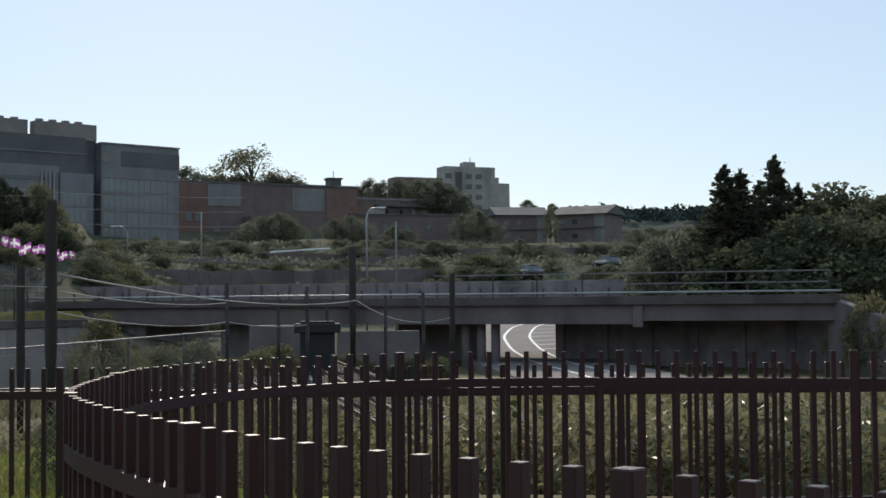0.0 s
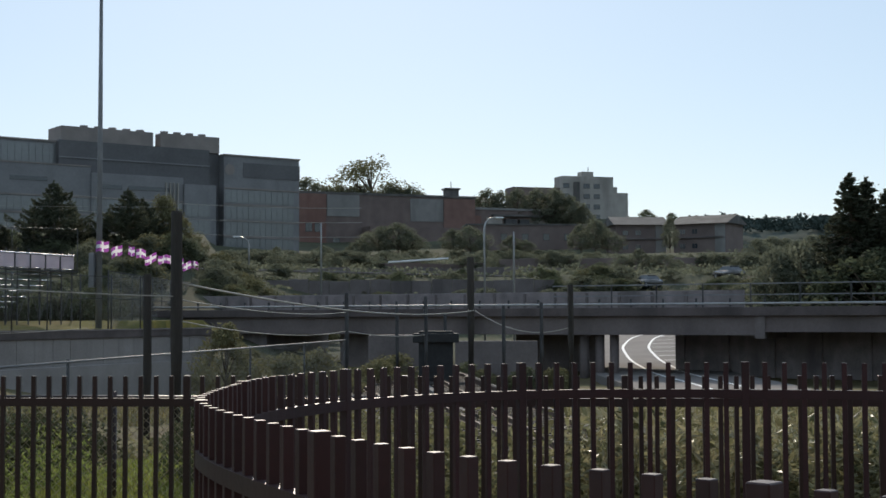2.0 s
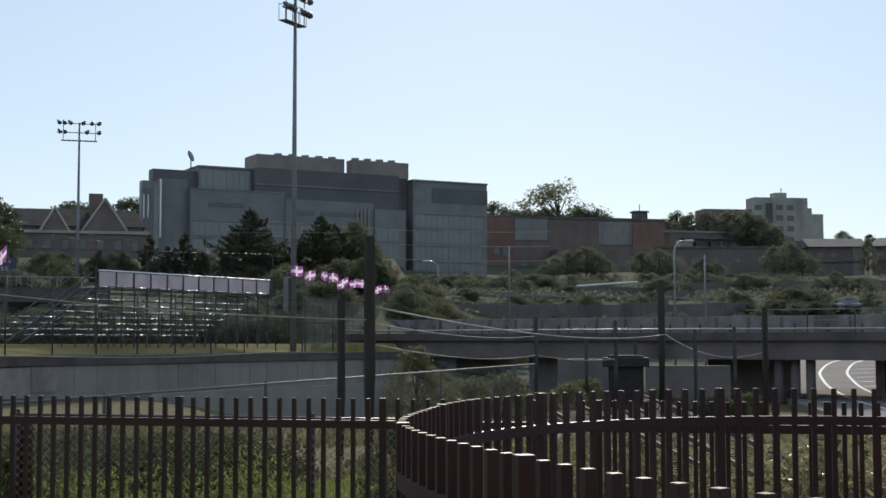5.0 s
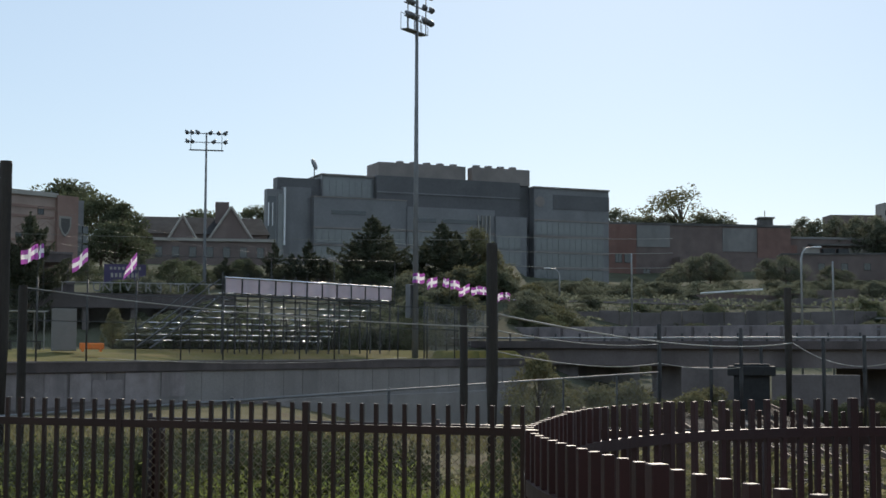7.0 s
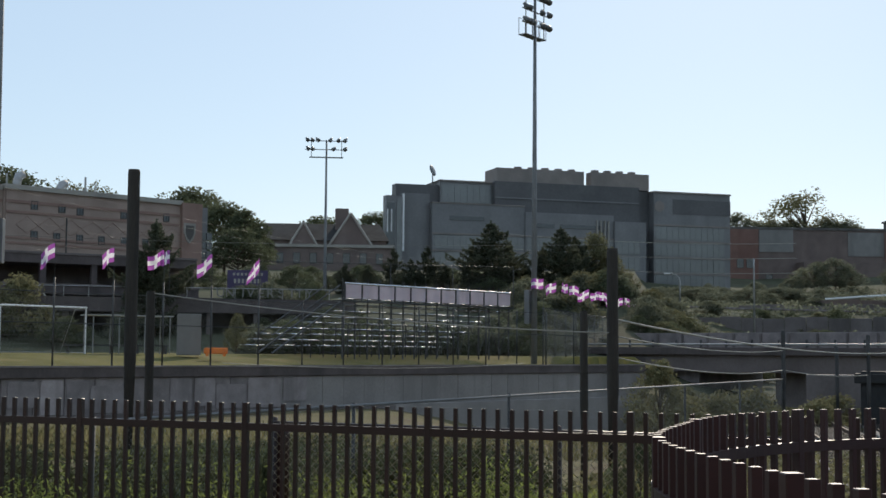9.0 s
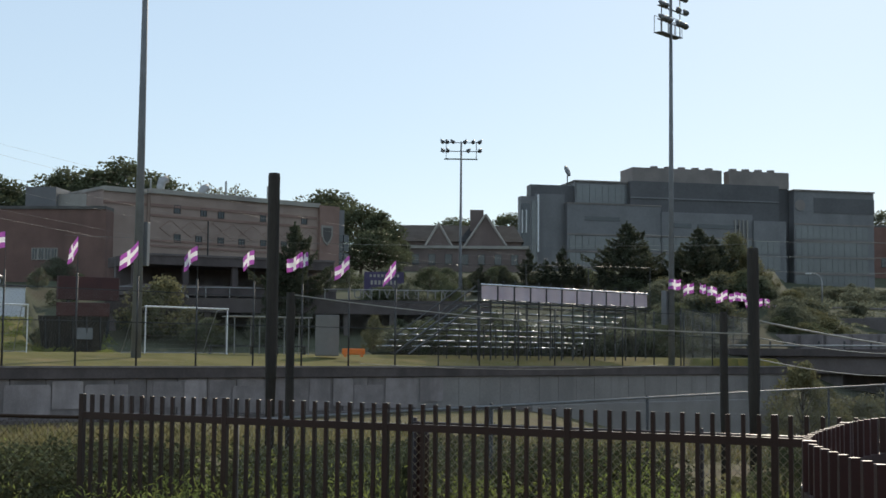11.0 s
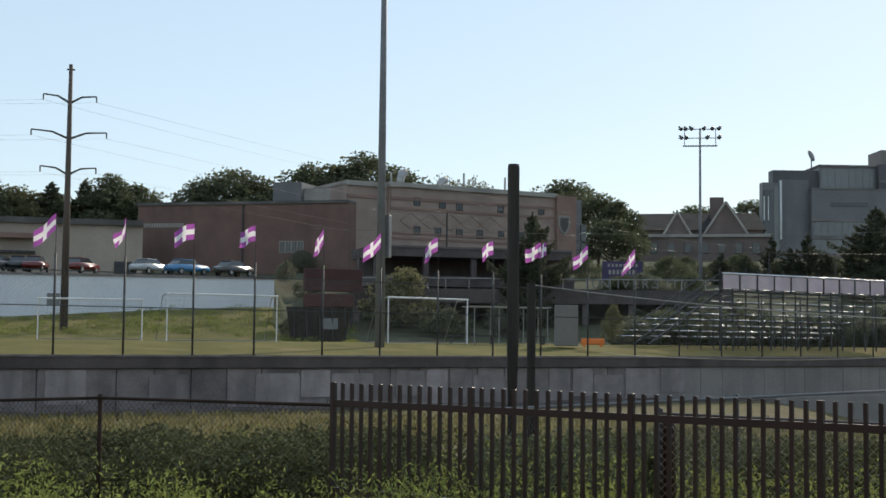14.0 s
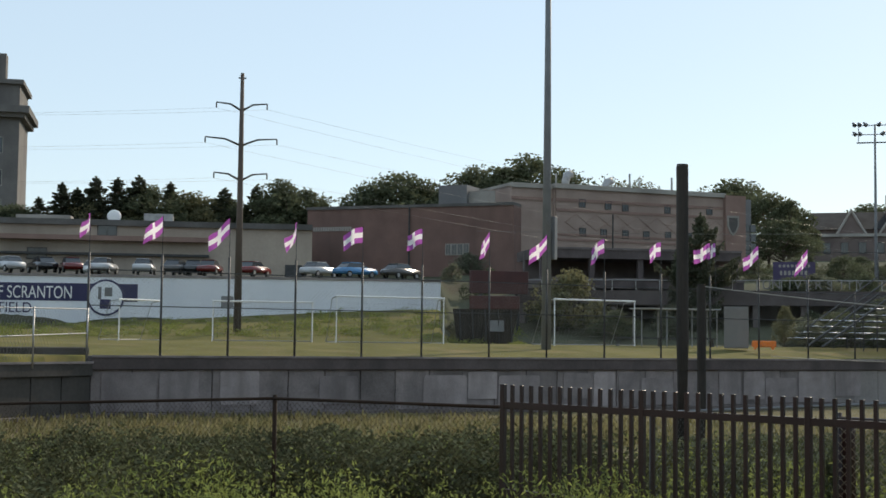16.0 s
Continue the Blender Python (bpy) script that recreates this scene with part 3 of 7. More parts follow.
RING = [(8.2, 6.3), (6.6, 7.4), (5.25, 8.2), (4.2, 8.78), (3.2, 9.1), (2.33, 8.98), (1.51, 8.46), (0.86, 7.59), (0.52, 6.49), (0.35, 5.5), (0.46, 4.46), (0.79, 3.24), (1.22, 2.53), (1.75, 1.72), (2.5, 0.6)]
ring_line = spline(RING)
fence_line("overlook_railing", ring_line, [RING_TOP] * len(ring_line), 0.1307, 12, M_STEEL, "curved brown-painted steel picket railing round an overlook", 1.24, 0.034, 0.05, 0.06, 0.05)
FL, FR = polar(25.3, 15.2), polar(-37.0, 12.4)
mid_f = polar(-14.4, 11.5)
fence_line("picket_fence", [FL, mid_f, FR], [EYE - 0.48, EYE - 0.5, EYE - 0.5], 0.1307, 14, M_BLACK, "straight dark steel picket fence beside the grass", 1.22, 0.036, 0.045)

# unseen plain brick wall added behind the standpoint to close off skylight
bm = bmesh.new()
span(bm, -40, 40, -14.4, -14.0, -0.5, 9.0)
solid("sky_block_wall", bm, M_BRICK, "unseen plain brick wall added behind the overlook to cut skylight", "wall", "structure")

# paving of the overlook
bm = bmesh.new()
bm.faces.new([bm.verts.new((p.x, p.y, 0.03)) for p in ring_line[::3]] + [bm.verts.new((9.0, 0.4, 0.03))])
ex = bmesh.ops.extrude_face_region(bm, geom=list(bm.faces))
bmesh.ops.translate(bm, verts=[v for v in ex["geom"] if isinstance(v, bmesh.types.BMVert)], vec=(0, 0, -0.2))
solid("overlook_paving", bm, M_CONC_DARK, "round grey concrete paving of the overlook", "pavement", "structure")


# ---- chain-link fences ----
def netting(n, z0, z1, gap, thick):
    """Diagonal wires both ways between two heights, over a length."""
    h = z1 - z0
    v, f = [], []
    for sgn in (1, -1):
        x = -h
        while x < n + h:
            a, b = (x, z0), (x + h * sgn, z1)
            t0, t1 = 0.0, 1.0
            dx = b[0] - a[0]
            lo, hi = sorted(((0 - a[0]) / dx, (n - a[0]) / dx))
            t0, t1 = max(t0, lo), min(t1, hi)
            if t1 - t0 > 0.01:
                p = Vector((a[0] + dx * t0, 0.004 * sgn, z0 + h * t0))
                q = Vector((a[0] + dx * t1, 0.004 * sgn, z0 + h * t1))
                s = Vector((-(q - p).z, 0, (q - p).x)).normalized() * thick / 2
                o = Vector((0, thick * 0.8, 0))
                k = len(v)
                v += [p + s, p - s, p + o, q + s, q - s, q + o]
                f += [(k, k + 1, k + 4, k + 3), (k + 1, k + 2, k + 5, k + 4), (k + 2, k, k + 3, k + 5)]
            x += gap
    me = bpy.data.meshes.new("netting")
    me.from_pydata(v, [], f)
    return me


def chain_fence(name, p, q, drop, gap, thick, post_gap, label, rails=(0.0,), r=0.022, post_m=M_GALV, rail_m=M_GALV, wire_m=M_WIRE, net=True, foot=0.3, skip=()):
    m, n = facing(p, q)
    rise = Vector(q).z - Vector(p).z
    root = thing(name, m, label, "fence")
    k = Matrix.Identity(4)
    k[2][0] = rise / n
    if net:
        me = netting(n, -drop + 0.05, -0.02, gap, thick)
        me.materials.append(wire_m)
        me.transform(k)
        part_mesh("netting", me, root)
    for z in rails:
        bm = bmesh.new()
        tube(bm, [(0, 0, -z), (n, 0, rise - z)], r, 8)
        part("rail", bm, rail_m, root, smooth=True)
    bm = bmesh.new()
    tube(bm, [(0, 0, -drop - foot), (0, 0, 0.05)], r * 1.45, 8)
    me = finish("post", bm, post_m, True)
    count = max(1, round(n / post_gap))
    for i in range(count + 1):
        if i in skip:
            continue
        part_mesh("post", me, root, Matrix.Translation((i * n / count, 0.03, rise * i / count)))
    return root


CORNER = Vector((-5.6, 16.2, 0.74))
BEND = polar(34.62, 19.8, 0.745)
chain_fence("chain_link_fence", BEND, CORNER, 1.75, 0.085, 0.0036, 20, "rusty-brown chain-link fence with a pipe top rail", post_m=M_BROWN, rail_m=M_BROWN, wire_m=M_BROWN, skip=(1,))
chain_fence("chain_link_fence", polar(52.0, 27.0, 0.28), BEND, 1.75, 0.085, 0.0036, 20, "rusty-brown chain-link fence on the low bank", post_m=M_BROWN, rail_m=M_BROWN, wire_m=M_BROWN, skip=(1,))
chain_fence("chain_link_fence", CORNER, polar(-8.9, 52.0, 0.72), 1.85, 0.085, 0.0022, 6.4, "grey chain-link fence with a dull pipe top rail", post_m=M_DARKMETAL, rail_m=M_MAST, wire_m=M_WIRE_PALE)


FA, FB = (25.3, 15.2), (-14.4, 11.5)
fm, fl = facing(FL, mid_f)
chain_fence("chain_link_fence", fm @ Vector((over(FA, FB, 12.6), 0.32, 0.92)), fm @ Vector((fl - 0.3, 0.32, 0.90)), 1.3, 0.078, 0.0048, 3.1, "pale wire mesh on slim dark posts close behind the pickets", rails=(0.0,), r=0.016, post_m=M_BLACK, rail_m=M_BLACK, wire_m=M_MESH)


# ---- timber posts and cables ----
def pile(bearing, r, top, dia, label, material=M_TIMBER, z0=-1.7):
    bm = bmesh.new()
    h = top - z0
    tube(bm, [(0, 0, 0), (0.01, 0, h * 0.5), (0, 0.01, h - 0.06), (0, 0.01, h)], dia * 0.56, 12, dia * 0.48)
    solid("timber_post" if material is M_TIMBER else "steel_post", bm, material, label, "post", "", Matrix.Translation(polar(bearing, r, z0)), True)


pile(-2.04, 27.0, 3.65, 0.22, "tall dark creosoted timber post standing in weeds")
pile(-0.87, 30.0, 2.52, 0.17, "shorter dark timber post behind a tall one")
pile(17.75, 26.5, 5.0, 0.225, "very tall dark creosoted timber post with a flat top")
pile(16.97, 27.5, 2.75, 0.17, "short dark timber post beside a very tall one")
pile(-14.07, 60, 4.17, 0.30, "tall dark timber post beside the railway tracks")
pile(-18.21, 58, 2.9, 0.24, "dark timber post beside the railway near the bridge")
for a, r, e in ((-8.92, 52, 0.98), (-12.2, 56, 0.83), (-15.43, 58, 0.44), (-17.0, 58, 0.55), (-11.0, 60, 0.35), (-13.0, 62, 0.1)):
    pile(a, r, up(r, e), 0.15, "slim dark steel post of a trackside fence", M_DARKMETAL)


def cable(p, q, sag, r, label, material=M_CABLE):
    pts = []
    for i in range(17):
        t = i / 16
        v = Vector(p).lerp(Vector(q), t)
        v.z -= sag * 4 * t * (1 - t)
        pts.append(v)
    bm = bmesh.new()
    tube(bm, pts, r, 6)
    solid("cable", bm, material, label, "cable", "", None, True)


cable(polar(16.8, 27.4, 2.7), polar(-1.9, 26.9, 2.0), 0.12, 0.012, "thin pale cable strung between timber posts")
cable(polar(-2.0, 27.1, 2.28), polar(-14.2, 59.9, 1.84), 0.36, 0.022, "sagging pale cable strung between timber posts")
cable(polar(-2.0, 27.1, 1.95), polar(-8.9, 52, 1.76), 0.16, 0.013, "thin pale cable running to a steel post")
cable(polar(-14.25, 60, 1.84), polar(-18.1, 58, 1.09), 0.5, 0.022, "slack pale cable between two timber posts")
cable(polar(-1.95, 27.0, 1.55), polar(-8.9, 51.9, 1.05), 0.22, 0.013, "thin pale cable running to a steel post")
cable(polar(-8.95, 52, 1.05), polar(-12.2, 56, 0.85), 0.12, 0.016, "thin pale cable between trackside posts")
cable(polar(14.0, 62, 1.05), polar(1.5, 80, 1.0), 0.25, 0.014, "pale rope line along the top of the flood wall")


# ---- buildings ----
def window_meshes(w, h, material=None, frame_m=None):
    f = bmesh.new()
    for x0, x1, z0, z1 in ((0, w, 0, 0.09), (0, w, h - 0.09, h), (0, 0.09, 0.09, h - 0.09), (w - 0.09, w, 0.09, h - 0.09), (w / 2 - 0.025, w / 2 + 0.025, 0.09, h - 0.09)):
        span(f, x0, x1, -0.09, 0.02, z0, z1)
    p = bmesh.new()
    span(p, 0.1, w - 0.1, -0.03, 0.0, 0.1, h - 0.1)
    return finish("window", f, frame_m or M_DARKMETAL), finish("pane", p, material or M_GLASS)


def windows(root, me, spots, y=0.0):
    for x, z in spots:
        w = part_mesh("window", me[0], root, Matrix.Translation((x, y, z)))
        part_mesh("pane", me[1], w)


class Block:
    """A building whose front runs from one bearing and distance to another; y points away behind the front."""

    def __init__(self, name, p, q, label, category="building", z=0.0):
        self.p, self.q = p, q
        m, self.n = facing(polar(*p, 0), polar(*q, 0))
        self.root = thing(name, m, label, category)

    def x(self, bearing):
        return over(self.p, self.q, bearing)

    def z(self, bearing, el):
        t = self.x(bearing) / self.n
        a = polar(*self.p).lerp(polar(*self.q), t)
        return EYE + math.hypot(a.x, a.y) * math.tan(radians(el))

    def box(self, name, x0, x1, y0, y1, z0, z1, material, label="", bevel=0.0):
        bm = bmesh.new()
        span(bm, x0, x1, y0, y1, z0, z1, bevel)
        return part(name, bm, material, self.root, label)


# science building: stepped grey and zinc volumes over pale glass, two penthouses
lab = Block("science_building", (5.8, 300), (-6.8, 330), "large modern grey science building with two rooftop penthouses")
n = lab.n
l0, l1, l2, l3, l4, l5, l6 = (lab.x(a) for a in (7.44, 6.62, 5.45, 4.95, 2.76, 1.6, -2.05))
x2, x3, x4, x5 = (lab.x(a) for a in (1.73, -1.08, -1.31, -3.72))
LOW, TOP = 34.2, 39.5
lab.box("end_tower", l0 + 0.6, l1, 0, 2.4, 10, lab.z(7.44, 6.52), M_GREYPANEL, "grey stair tower")
lab.box("wall", l1, l2, 1.0, 8, 10, lab.z(6.6, 6.64), M_GREYPANEL)
lab.box("roof_storey", lab.x(6.75), l3, 3.2, 6.5, 30, lab.z(6.0, 7.05), M_DARKPANEL, "set-back dark roof storey")
lab.box("roof_storey", l3, l4, 2.2, 24, 30, TOP, M_GREYPANEL, "glazed roof storey")
lab.box("roof_edge", l3 - 0.2, l4, 1.9, 24.2, TOP, TOP + 0.35, M_PENT)
lab.box("wall", l2, l5, -1.0, 26, 10, LOW, M_GREYPANEL)
lab.box("roof_edge", l2 - 0.1, l5 + 0.1, -1.15, 2.0, LOW, LOW + 0.25, M_PENT)
lab.box("wall", l4, x5 - 3, 0.4, 32, 10, 39.9, M_DARKPANEL, "dark zinc-clad middle block")
lab.box("wall", l5, l6, -1.4, 0.4, 10, 33.0, M_GREYPANEL)
lab.box("wall", l6, x5 - 2.4, -2.0, 0.4, 10, 31.6, M_GREYPANEL)
lab.box("penthouse", lab.x(2.57), x3, 2.0, 10, 39.4, 43.2, M_PENT)
lab.box("penthouse", x4, x5 - 0.2, 1.0, 4.0, 39.4, 43.1, M_PENT)
lab.box("wall", x5 - 3, x5, 1.6, 32, 10, 39.4, M_DARKPANEL, "recessed dark bay")
lab.box("wing", x5, n, -1.0, 30, 10, 38.8, M_GREYPANEL)
lab.box("cladding_band", lab.x(-4.5), n + 0.1, -1.12, -1.0, 34.0, 37.4, M_DARKPANEL, "dark cladding band below the roof")
lab.box("roof_edge", x5 - 0.15, n + 0.15, -1.3, 30.2, 38.8, 39.15, M_PENT)
# Dark glass strip stands in for the shade in the vertical recess.
lab.box("recess_shade_strip", x5 - 1.9, x5 - 0.6, 1.45, 1.6, 12, 30.5, M_GLASS, "dark strip standing in for the shaded recess")
lab.box("corner_glass", l0 + 0.8, l0 + 2.6, -0.12, 0, 14, 34.0, M_GLASS, "dark corner glazing")
lab.box("corner_glass", l1 - 1.4, l1 - 0.2, -0.12, 0, 14, 34.6, M_GLASS_PALE)
fb = bmesh.new()
span(fb, -0.12, 0.12, -0.5, 0, 0, 7.5)
fin = finish("glass_fin", fb, M_STONE)
for i in range(4):
    part_mesh("glass_fin", fin, lab.root, Matrix.Translation((x3 + 1.6 + i * 0.95, -1.4, 24.2)))
wb = bmesh.new()
span(wb, -0.16, 0.16, -0.6, 0, 0, 12.5)
part("white_fin", wb, M_WHITE, lab.root, "tall white vertical fin").matrix_local = Matrix.Translation((l1, 0, 23.5))
for i in range(2):
    wb = bmesh.new()
    span(wb, -0.1, 0.1, -0.3, -0.12, 0, 5.0)
    part("white_fin", wb, M_WHITE, lab.root).matrix_local = Matrix.Translation((l0 + 0.9 + i * 0.9, 0, 27.6))
pb = bmesh.new()
span(pb, 0.06, 2.94, -0.1, 0, 0, 3.0)
span(pb, 1.46, 1.54, -0.16, -0.1, 0, 3.0)
gpan = finish("glass_panel", pb, M_GLASS_PALE)
for x0, x1, y, rows in ((x5 + 0.3, n, -1.0, 5), (l2 + 0.4, l5, -1.0, 4), (l5 + 0.3, l6, -1.4, 4), (l6 + 0.3, x5 - 2.4, -2.0, 4)):
    for row in range(rows):
        for i in range(int((x1 - x0) / 3.0)):
            part_mesh("glass_panel", gpan, lab.root, Matrix.Translation((x0 + i * 3.0, y, 13 + row * 3.75)))
for i in range(int((l4 - l3) / 3.0)):
    part_mesh("glass_panel", gpan, lab.root, Matrix.Translation((l3 + 0.3 + i * 3.0, 2.2, 34.9)) @ Matrix.Diagonal((1, 1, 1.35, 1)))
bb = bmesh.new()
tube(bb, [(0, 0, 0), (0, 0, 0.6)], 0.9, 12)
fan = finish("roof_fan", bb, M_PENT, True)
for i in range(5):
    part_mesh("roof_fan", fan, lab.root, Matrix.Translation((x2 + 1.0 + i * 3.3, 4, 43.2)))
for i in range(4):
    part_mesh("roof_fan", fan, lab.root, Matrix.Translation((x4 + 1.5 + i * 3.1, 2.5, 43.1)))
db = bmesh.new()
bmesh.ops.create_uvsphere(db, u_segments=20, v_segments=10, radius=1.35, matrix=pose(0, 0, 2.6, 70, 0, 50) @ Matrix.Diagonal((1, 1, 0.25, 1)))
tube(db, [(0, 0, -1.2), (0, 0, 2.4)], 0.14, 8)
dish = part("satellite_dish", db, M_MAST, lab.root, "grey rooftop satellite dish", True)
dish.matrix_local = Matrix.Translation((lab.x(5.05), 6, TOP + 0.2))
for zz in (16.3, 20.05, 23.8, 27.55, 31.3):
    lab.box("string_course", x5 - 0.05, n + 0.06, -1.2, -1.0, zz - 0.18, zz + 0.18, M_PENT)
    if zz < 31:
        lab.box("string_course", l2 - 0.06, l5 - 0.05, -1.2, -1.0, zz - 0.18, zz + 0.18, M_PENT)
        lab.box("string_course", l5 + 0.02, l6 - 0.02, -1.6, -1.4, zz - 0.16, zz + 0.16, M_PENT)
lab.box("string_course", l4 + 0.02, x5 - 3.02, 0.2, 0.4, 36.05, 36.35, M_GREYPANEL)
lab.box("window_strip", l2 + 4, l2 + 12, -1.12, -1.0, 30.6, 31.5, M_GLASS)
lab.box("window_strip", l5 + 2, l5 + 7, -1.52, -1.4, 29.6, 30.5, M_GLASS)
lab.box("window_strip", l5 + 8.5, l6 - 3, -1.52, -1.4, 29.6, 30.5, M_GLASS)
eb = bmesh.new()
bmesh.ops.create_circle(eb, cap_ends=True, segments=28, radius=1.25, matrix=pose(lab.x(-3.95), -1.08, 35.6, 90, 0, 0))
ex = bmesh.ops.extrude_face_region(eb, geom=list(eb.faces))
bmesh.ops.translate(eb, verts=[v for v in ex["geom"] if isinstance(v, bmesh.types.BMVert)], vec=(0, -0.1, 0))
part("emblem", eb, M_PENT, lab.root, "round grey wall emblem")

# long brick building with pale panels on the hillside
mb = Block("brick_campus_building", (-6.9, 372), (-14.2, 390), "long low red-brick campus building with pale panels", )
n = mb.n
mb.box("wall", 0, n, 0, 20, 14, 34.9, M_BRICK_DARK)
mb.box("parapet", -0.3, n + 0.3, -0.3, 20.3, 34.9, 35.5, M_ROOF)
mb.box("end_wall", -0.1, mb.x(-8.0), -0.25, 0, 14, 35.2, M_BRICK_WARM, "warm red brick end wall")
mb.box("end_wall", mb.x(-12.9), n, -0.25, 0, 24, 34.6, M_BRICK, "red brick end wall")
for a, b, z0, z1 in ((-8.04, -9.38, 28.9, 34.8), (-11.51, -12.87, 28.0, 34.4)):
    mb.box("pale_panel", mb.x(a), mb.x(b), -0.2, 0, z0, z1, M_STONE_DULL)
mb.box("lower_wing", mb.x(-9.5), n + 8, -6, 0, 12, 26.0, M_BRICK_DARK)
mb.box("upper_wing", n, n + 30, 2, 18, 14, 32.0, M_BRICK_DARK)
mb.box("roof", n - 0.3, n + 30.3, 1.7, 18.3, 32.0, 32.6, M_STONE_DULL)
mb.box("roof", n + 6, n + 22, 0.5, 2.0, 30.2, 30.7, M_ROOF)
mb.box("end_wall", n - 0.2, n + 2.8, 1.8, 2.0, 27.8, 30.2, M_BRICK_WARM, "warm red brick end wall")
# Pale stone boxes stand in for window panes bright with sun.
for x0, x1 in ((n + 4.5, n + 9.5), (n + 18, n + 25)):
    mb.box("pale_panel", x0, x1, 1.85, 2.0, 28.0, 29.8, M_STONE)
for x0, x1 in ((n + 10, n + 13.5), (n + 14.5, n + 17.5)):
    mb.box("dark_awning", x0, x1, 0.6, 2.0, 27.0, 29.4, M_DARKMETAL)
wm = window_meshes(1.9, 2.4)
windows(mb.root, wm, [(3 + i * 6.5, 20.5) for i in range(6)])
windows(mb.root, wm, [(1.6 + i * 2.6, 24.5) for i in range(2)], -0.25)
tr = Block("brick_terrace_block", (-13.9, 345), (-20.3, 352), "long low hazy red-brick terrace block below the campus")
tr.box("wall", 0, tr.n, 0, 10, 12, 24.4, M_BRICK_DARK)
tr.box("roof", -0.3, tr.n + 0.3, -0.3, 10.3, 24.4, 24.8, M_ROOF)
windows(tr.root, window_meshes(1.6, 1.7), [(3 + i * 5.4, 20.6) for i in range(7)])
hall = Block("hall_with_cupola", (-10.8, 440), (-15.2, 450), "distant hall with a grey roof and a dark square cupola")
hall.box("wall", 0, hall.n, 0, 16, 26, 38.8, M_BEIGE)
rb = bmesh.new()
vs = [rb.verts.new(v) for v in ((-1, -1, 38.8), (hall.n + 1, -1, 38.8), (hall.n + 1, 17, 38.8), (-1, 17, 38.8), (3, 8, 41.2), (hall.n - 3, 8, 41.2))]
for f in ((0, 1, 5, 4), (2, 3, 4, 5), (1, 2, 5), (3, 0, 4), (0, 3, 2, 1)):
    rb.faces.new([vs[i] for i in f])
part("roof", rb, M_ROOF, hall.root)
cx = hall.x(-13.5)
cup = hall.box("cupola", cx - 2.1, cx + 2.1, 6, 10, 39, 43.2, M_ROOF, "dark square cupola with a finial")
hall.box("cupola_roof", cx - 2.6, cx + 2.6, 5.5, 10.5, 43.2, 43.7, M_ROOF)
hall.box("finial", cx - 0.1, cx + 0.1, 7.9, 8.1, 43.7, 46, M_DARKMETAL)

# stepped tower block
tw = Block("stepped_apartment_tower", (-15.9, 445), (-20.55, 460), "stepped pale concrete apartment tower on the hill")
n = tw.n
a, b, c, d = (tw.x(v) for v in (-17.7, -19.95, -19.0, -20.0))
tw.box("wall", 0, a + 1.2, 2, 10, 28, 43.6, M_BRICK_DARK)
tw.box("wall", a + 1.2, b, 0, 7, 28, 47.4, M_STONE)
tw.box("wall", b, n, 0, 7, 28, 42.2, M_STONE)
tw.box("wall", b, b + (n - b) * 0.35, 1, 6, 42.2, 44.2, M_STONE)
tw.box("stair_bay", a + 5.2, a + 7.2, -0.5, 0, 28, 45.5, M_ROOF, "dark vertical stair bay")
tw.box("penthouse", c - 2, c + 2, 2, 6, 47.4, 49.2, M_STONE)
tw.box("mast", c + 2.6, c + 2.8, 8, 8.2, 47.4, 51.5, M_DARKMETAL)
wm = window_meshes(2.2, 1.6)
windows(tw.root, wm, [(a + 1.5 + i * 3.6, z) for i in range(4) for z in (33.2, 36.6, 40.0, 43.4)])

# gabled apartment houses
for p, q, top, lab_t in (((-20.05, 330), (-22.1, 333), 24.2, "low dark-brick apartment house with a shallow gable roof"), ((-22.4, 330), (-24.5, 325), 24.0, "long dark-brick apartment house with a shallow gable roof")):
    h = Block("apartment_house", p, q, lab_t)
    n = h.n
    h.box("wall", 0, n, 0, 11, 11, top - 1.0, M_BRICK_DARK)
    rb = bmesh.new()
    vs = [rb.verts.new(v) for v in ((-0.8, -1, top - 1), (n + 0.8, -1, top - 1), (n + 0.8, 12, top - 1), (-0.8, 12, top - 1), (-0.8, 5.5, top + 1.3), (n + 0.8, 5.5, top + 1.3))]
    for f in ((0, 1, 5, 4), (2, 3, 4, 5), (1, 2, 5), (3, 0, 4), (0, 3, 2, 1)):
        rb.faces.new([vs[i] for i in f])
    part("roof", rb, M_ROOF, h.root)
    h.box("balcony_band", 0.5, n - 0.5, -0.5, 0, 19.7, 20.0, M_CONC_DARK)
    windows(h.root, window_meshes(1.5, 1.3, M_GLASS, M_BRICK_DARK), [(1.5 + i * 3.1, z) for i in range(int((n - 5) / 3.1)) for z in (14.2, 17.2, 20.6)])
    h.box("gable_end", n - 2.6, n - 0.1, -0.15, 0, 13, top - 1.1, M_STONE_DULL if n < 17 else M_BRICK, "paler gable end")

# old hall with steep gables and a chimney
dm = Block("gabled_hall", (12.6, 262), (7.3, 262), "old stone hall with steep slate gables and a chimney")
n = dm.n
dm.box("wall", 0, n, 0, 14, 13, 22.6, M_BRICK_DARK)
rb = bmesh.new()
vs = [rb.verts.new(v) for v in ((-0.5, -0.8, 22.6), (n + 0.5, -0.8, 22.6), (n + 0.5, 14.5, 22.6), (-0.5, 14.5, 22.6), (1, 7, 26.4), (n - 1, 7, 26.4))]
for f in ((0, 1, 5, 4), (2, 3, 4, 5), (1, 2, 5), (3, 0, 4), (0, 3, 2, 1)):
    rb.faces.new([vs[i] for i in f])
part("roof", rb, M_SLATE, dm.root, "dark slate roof")
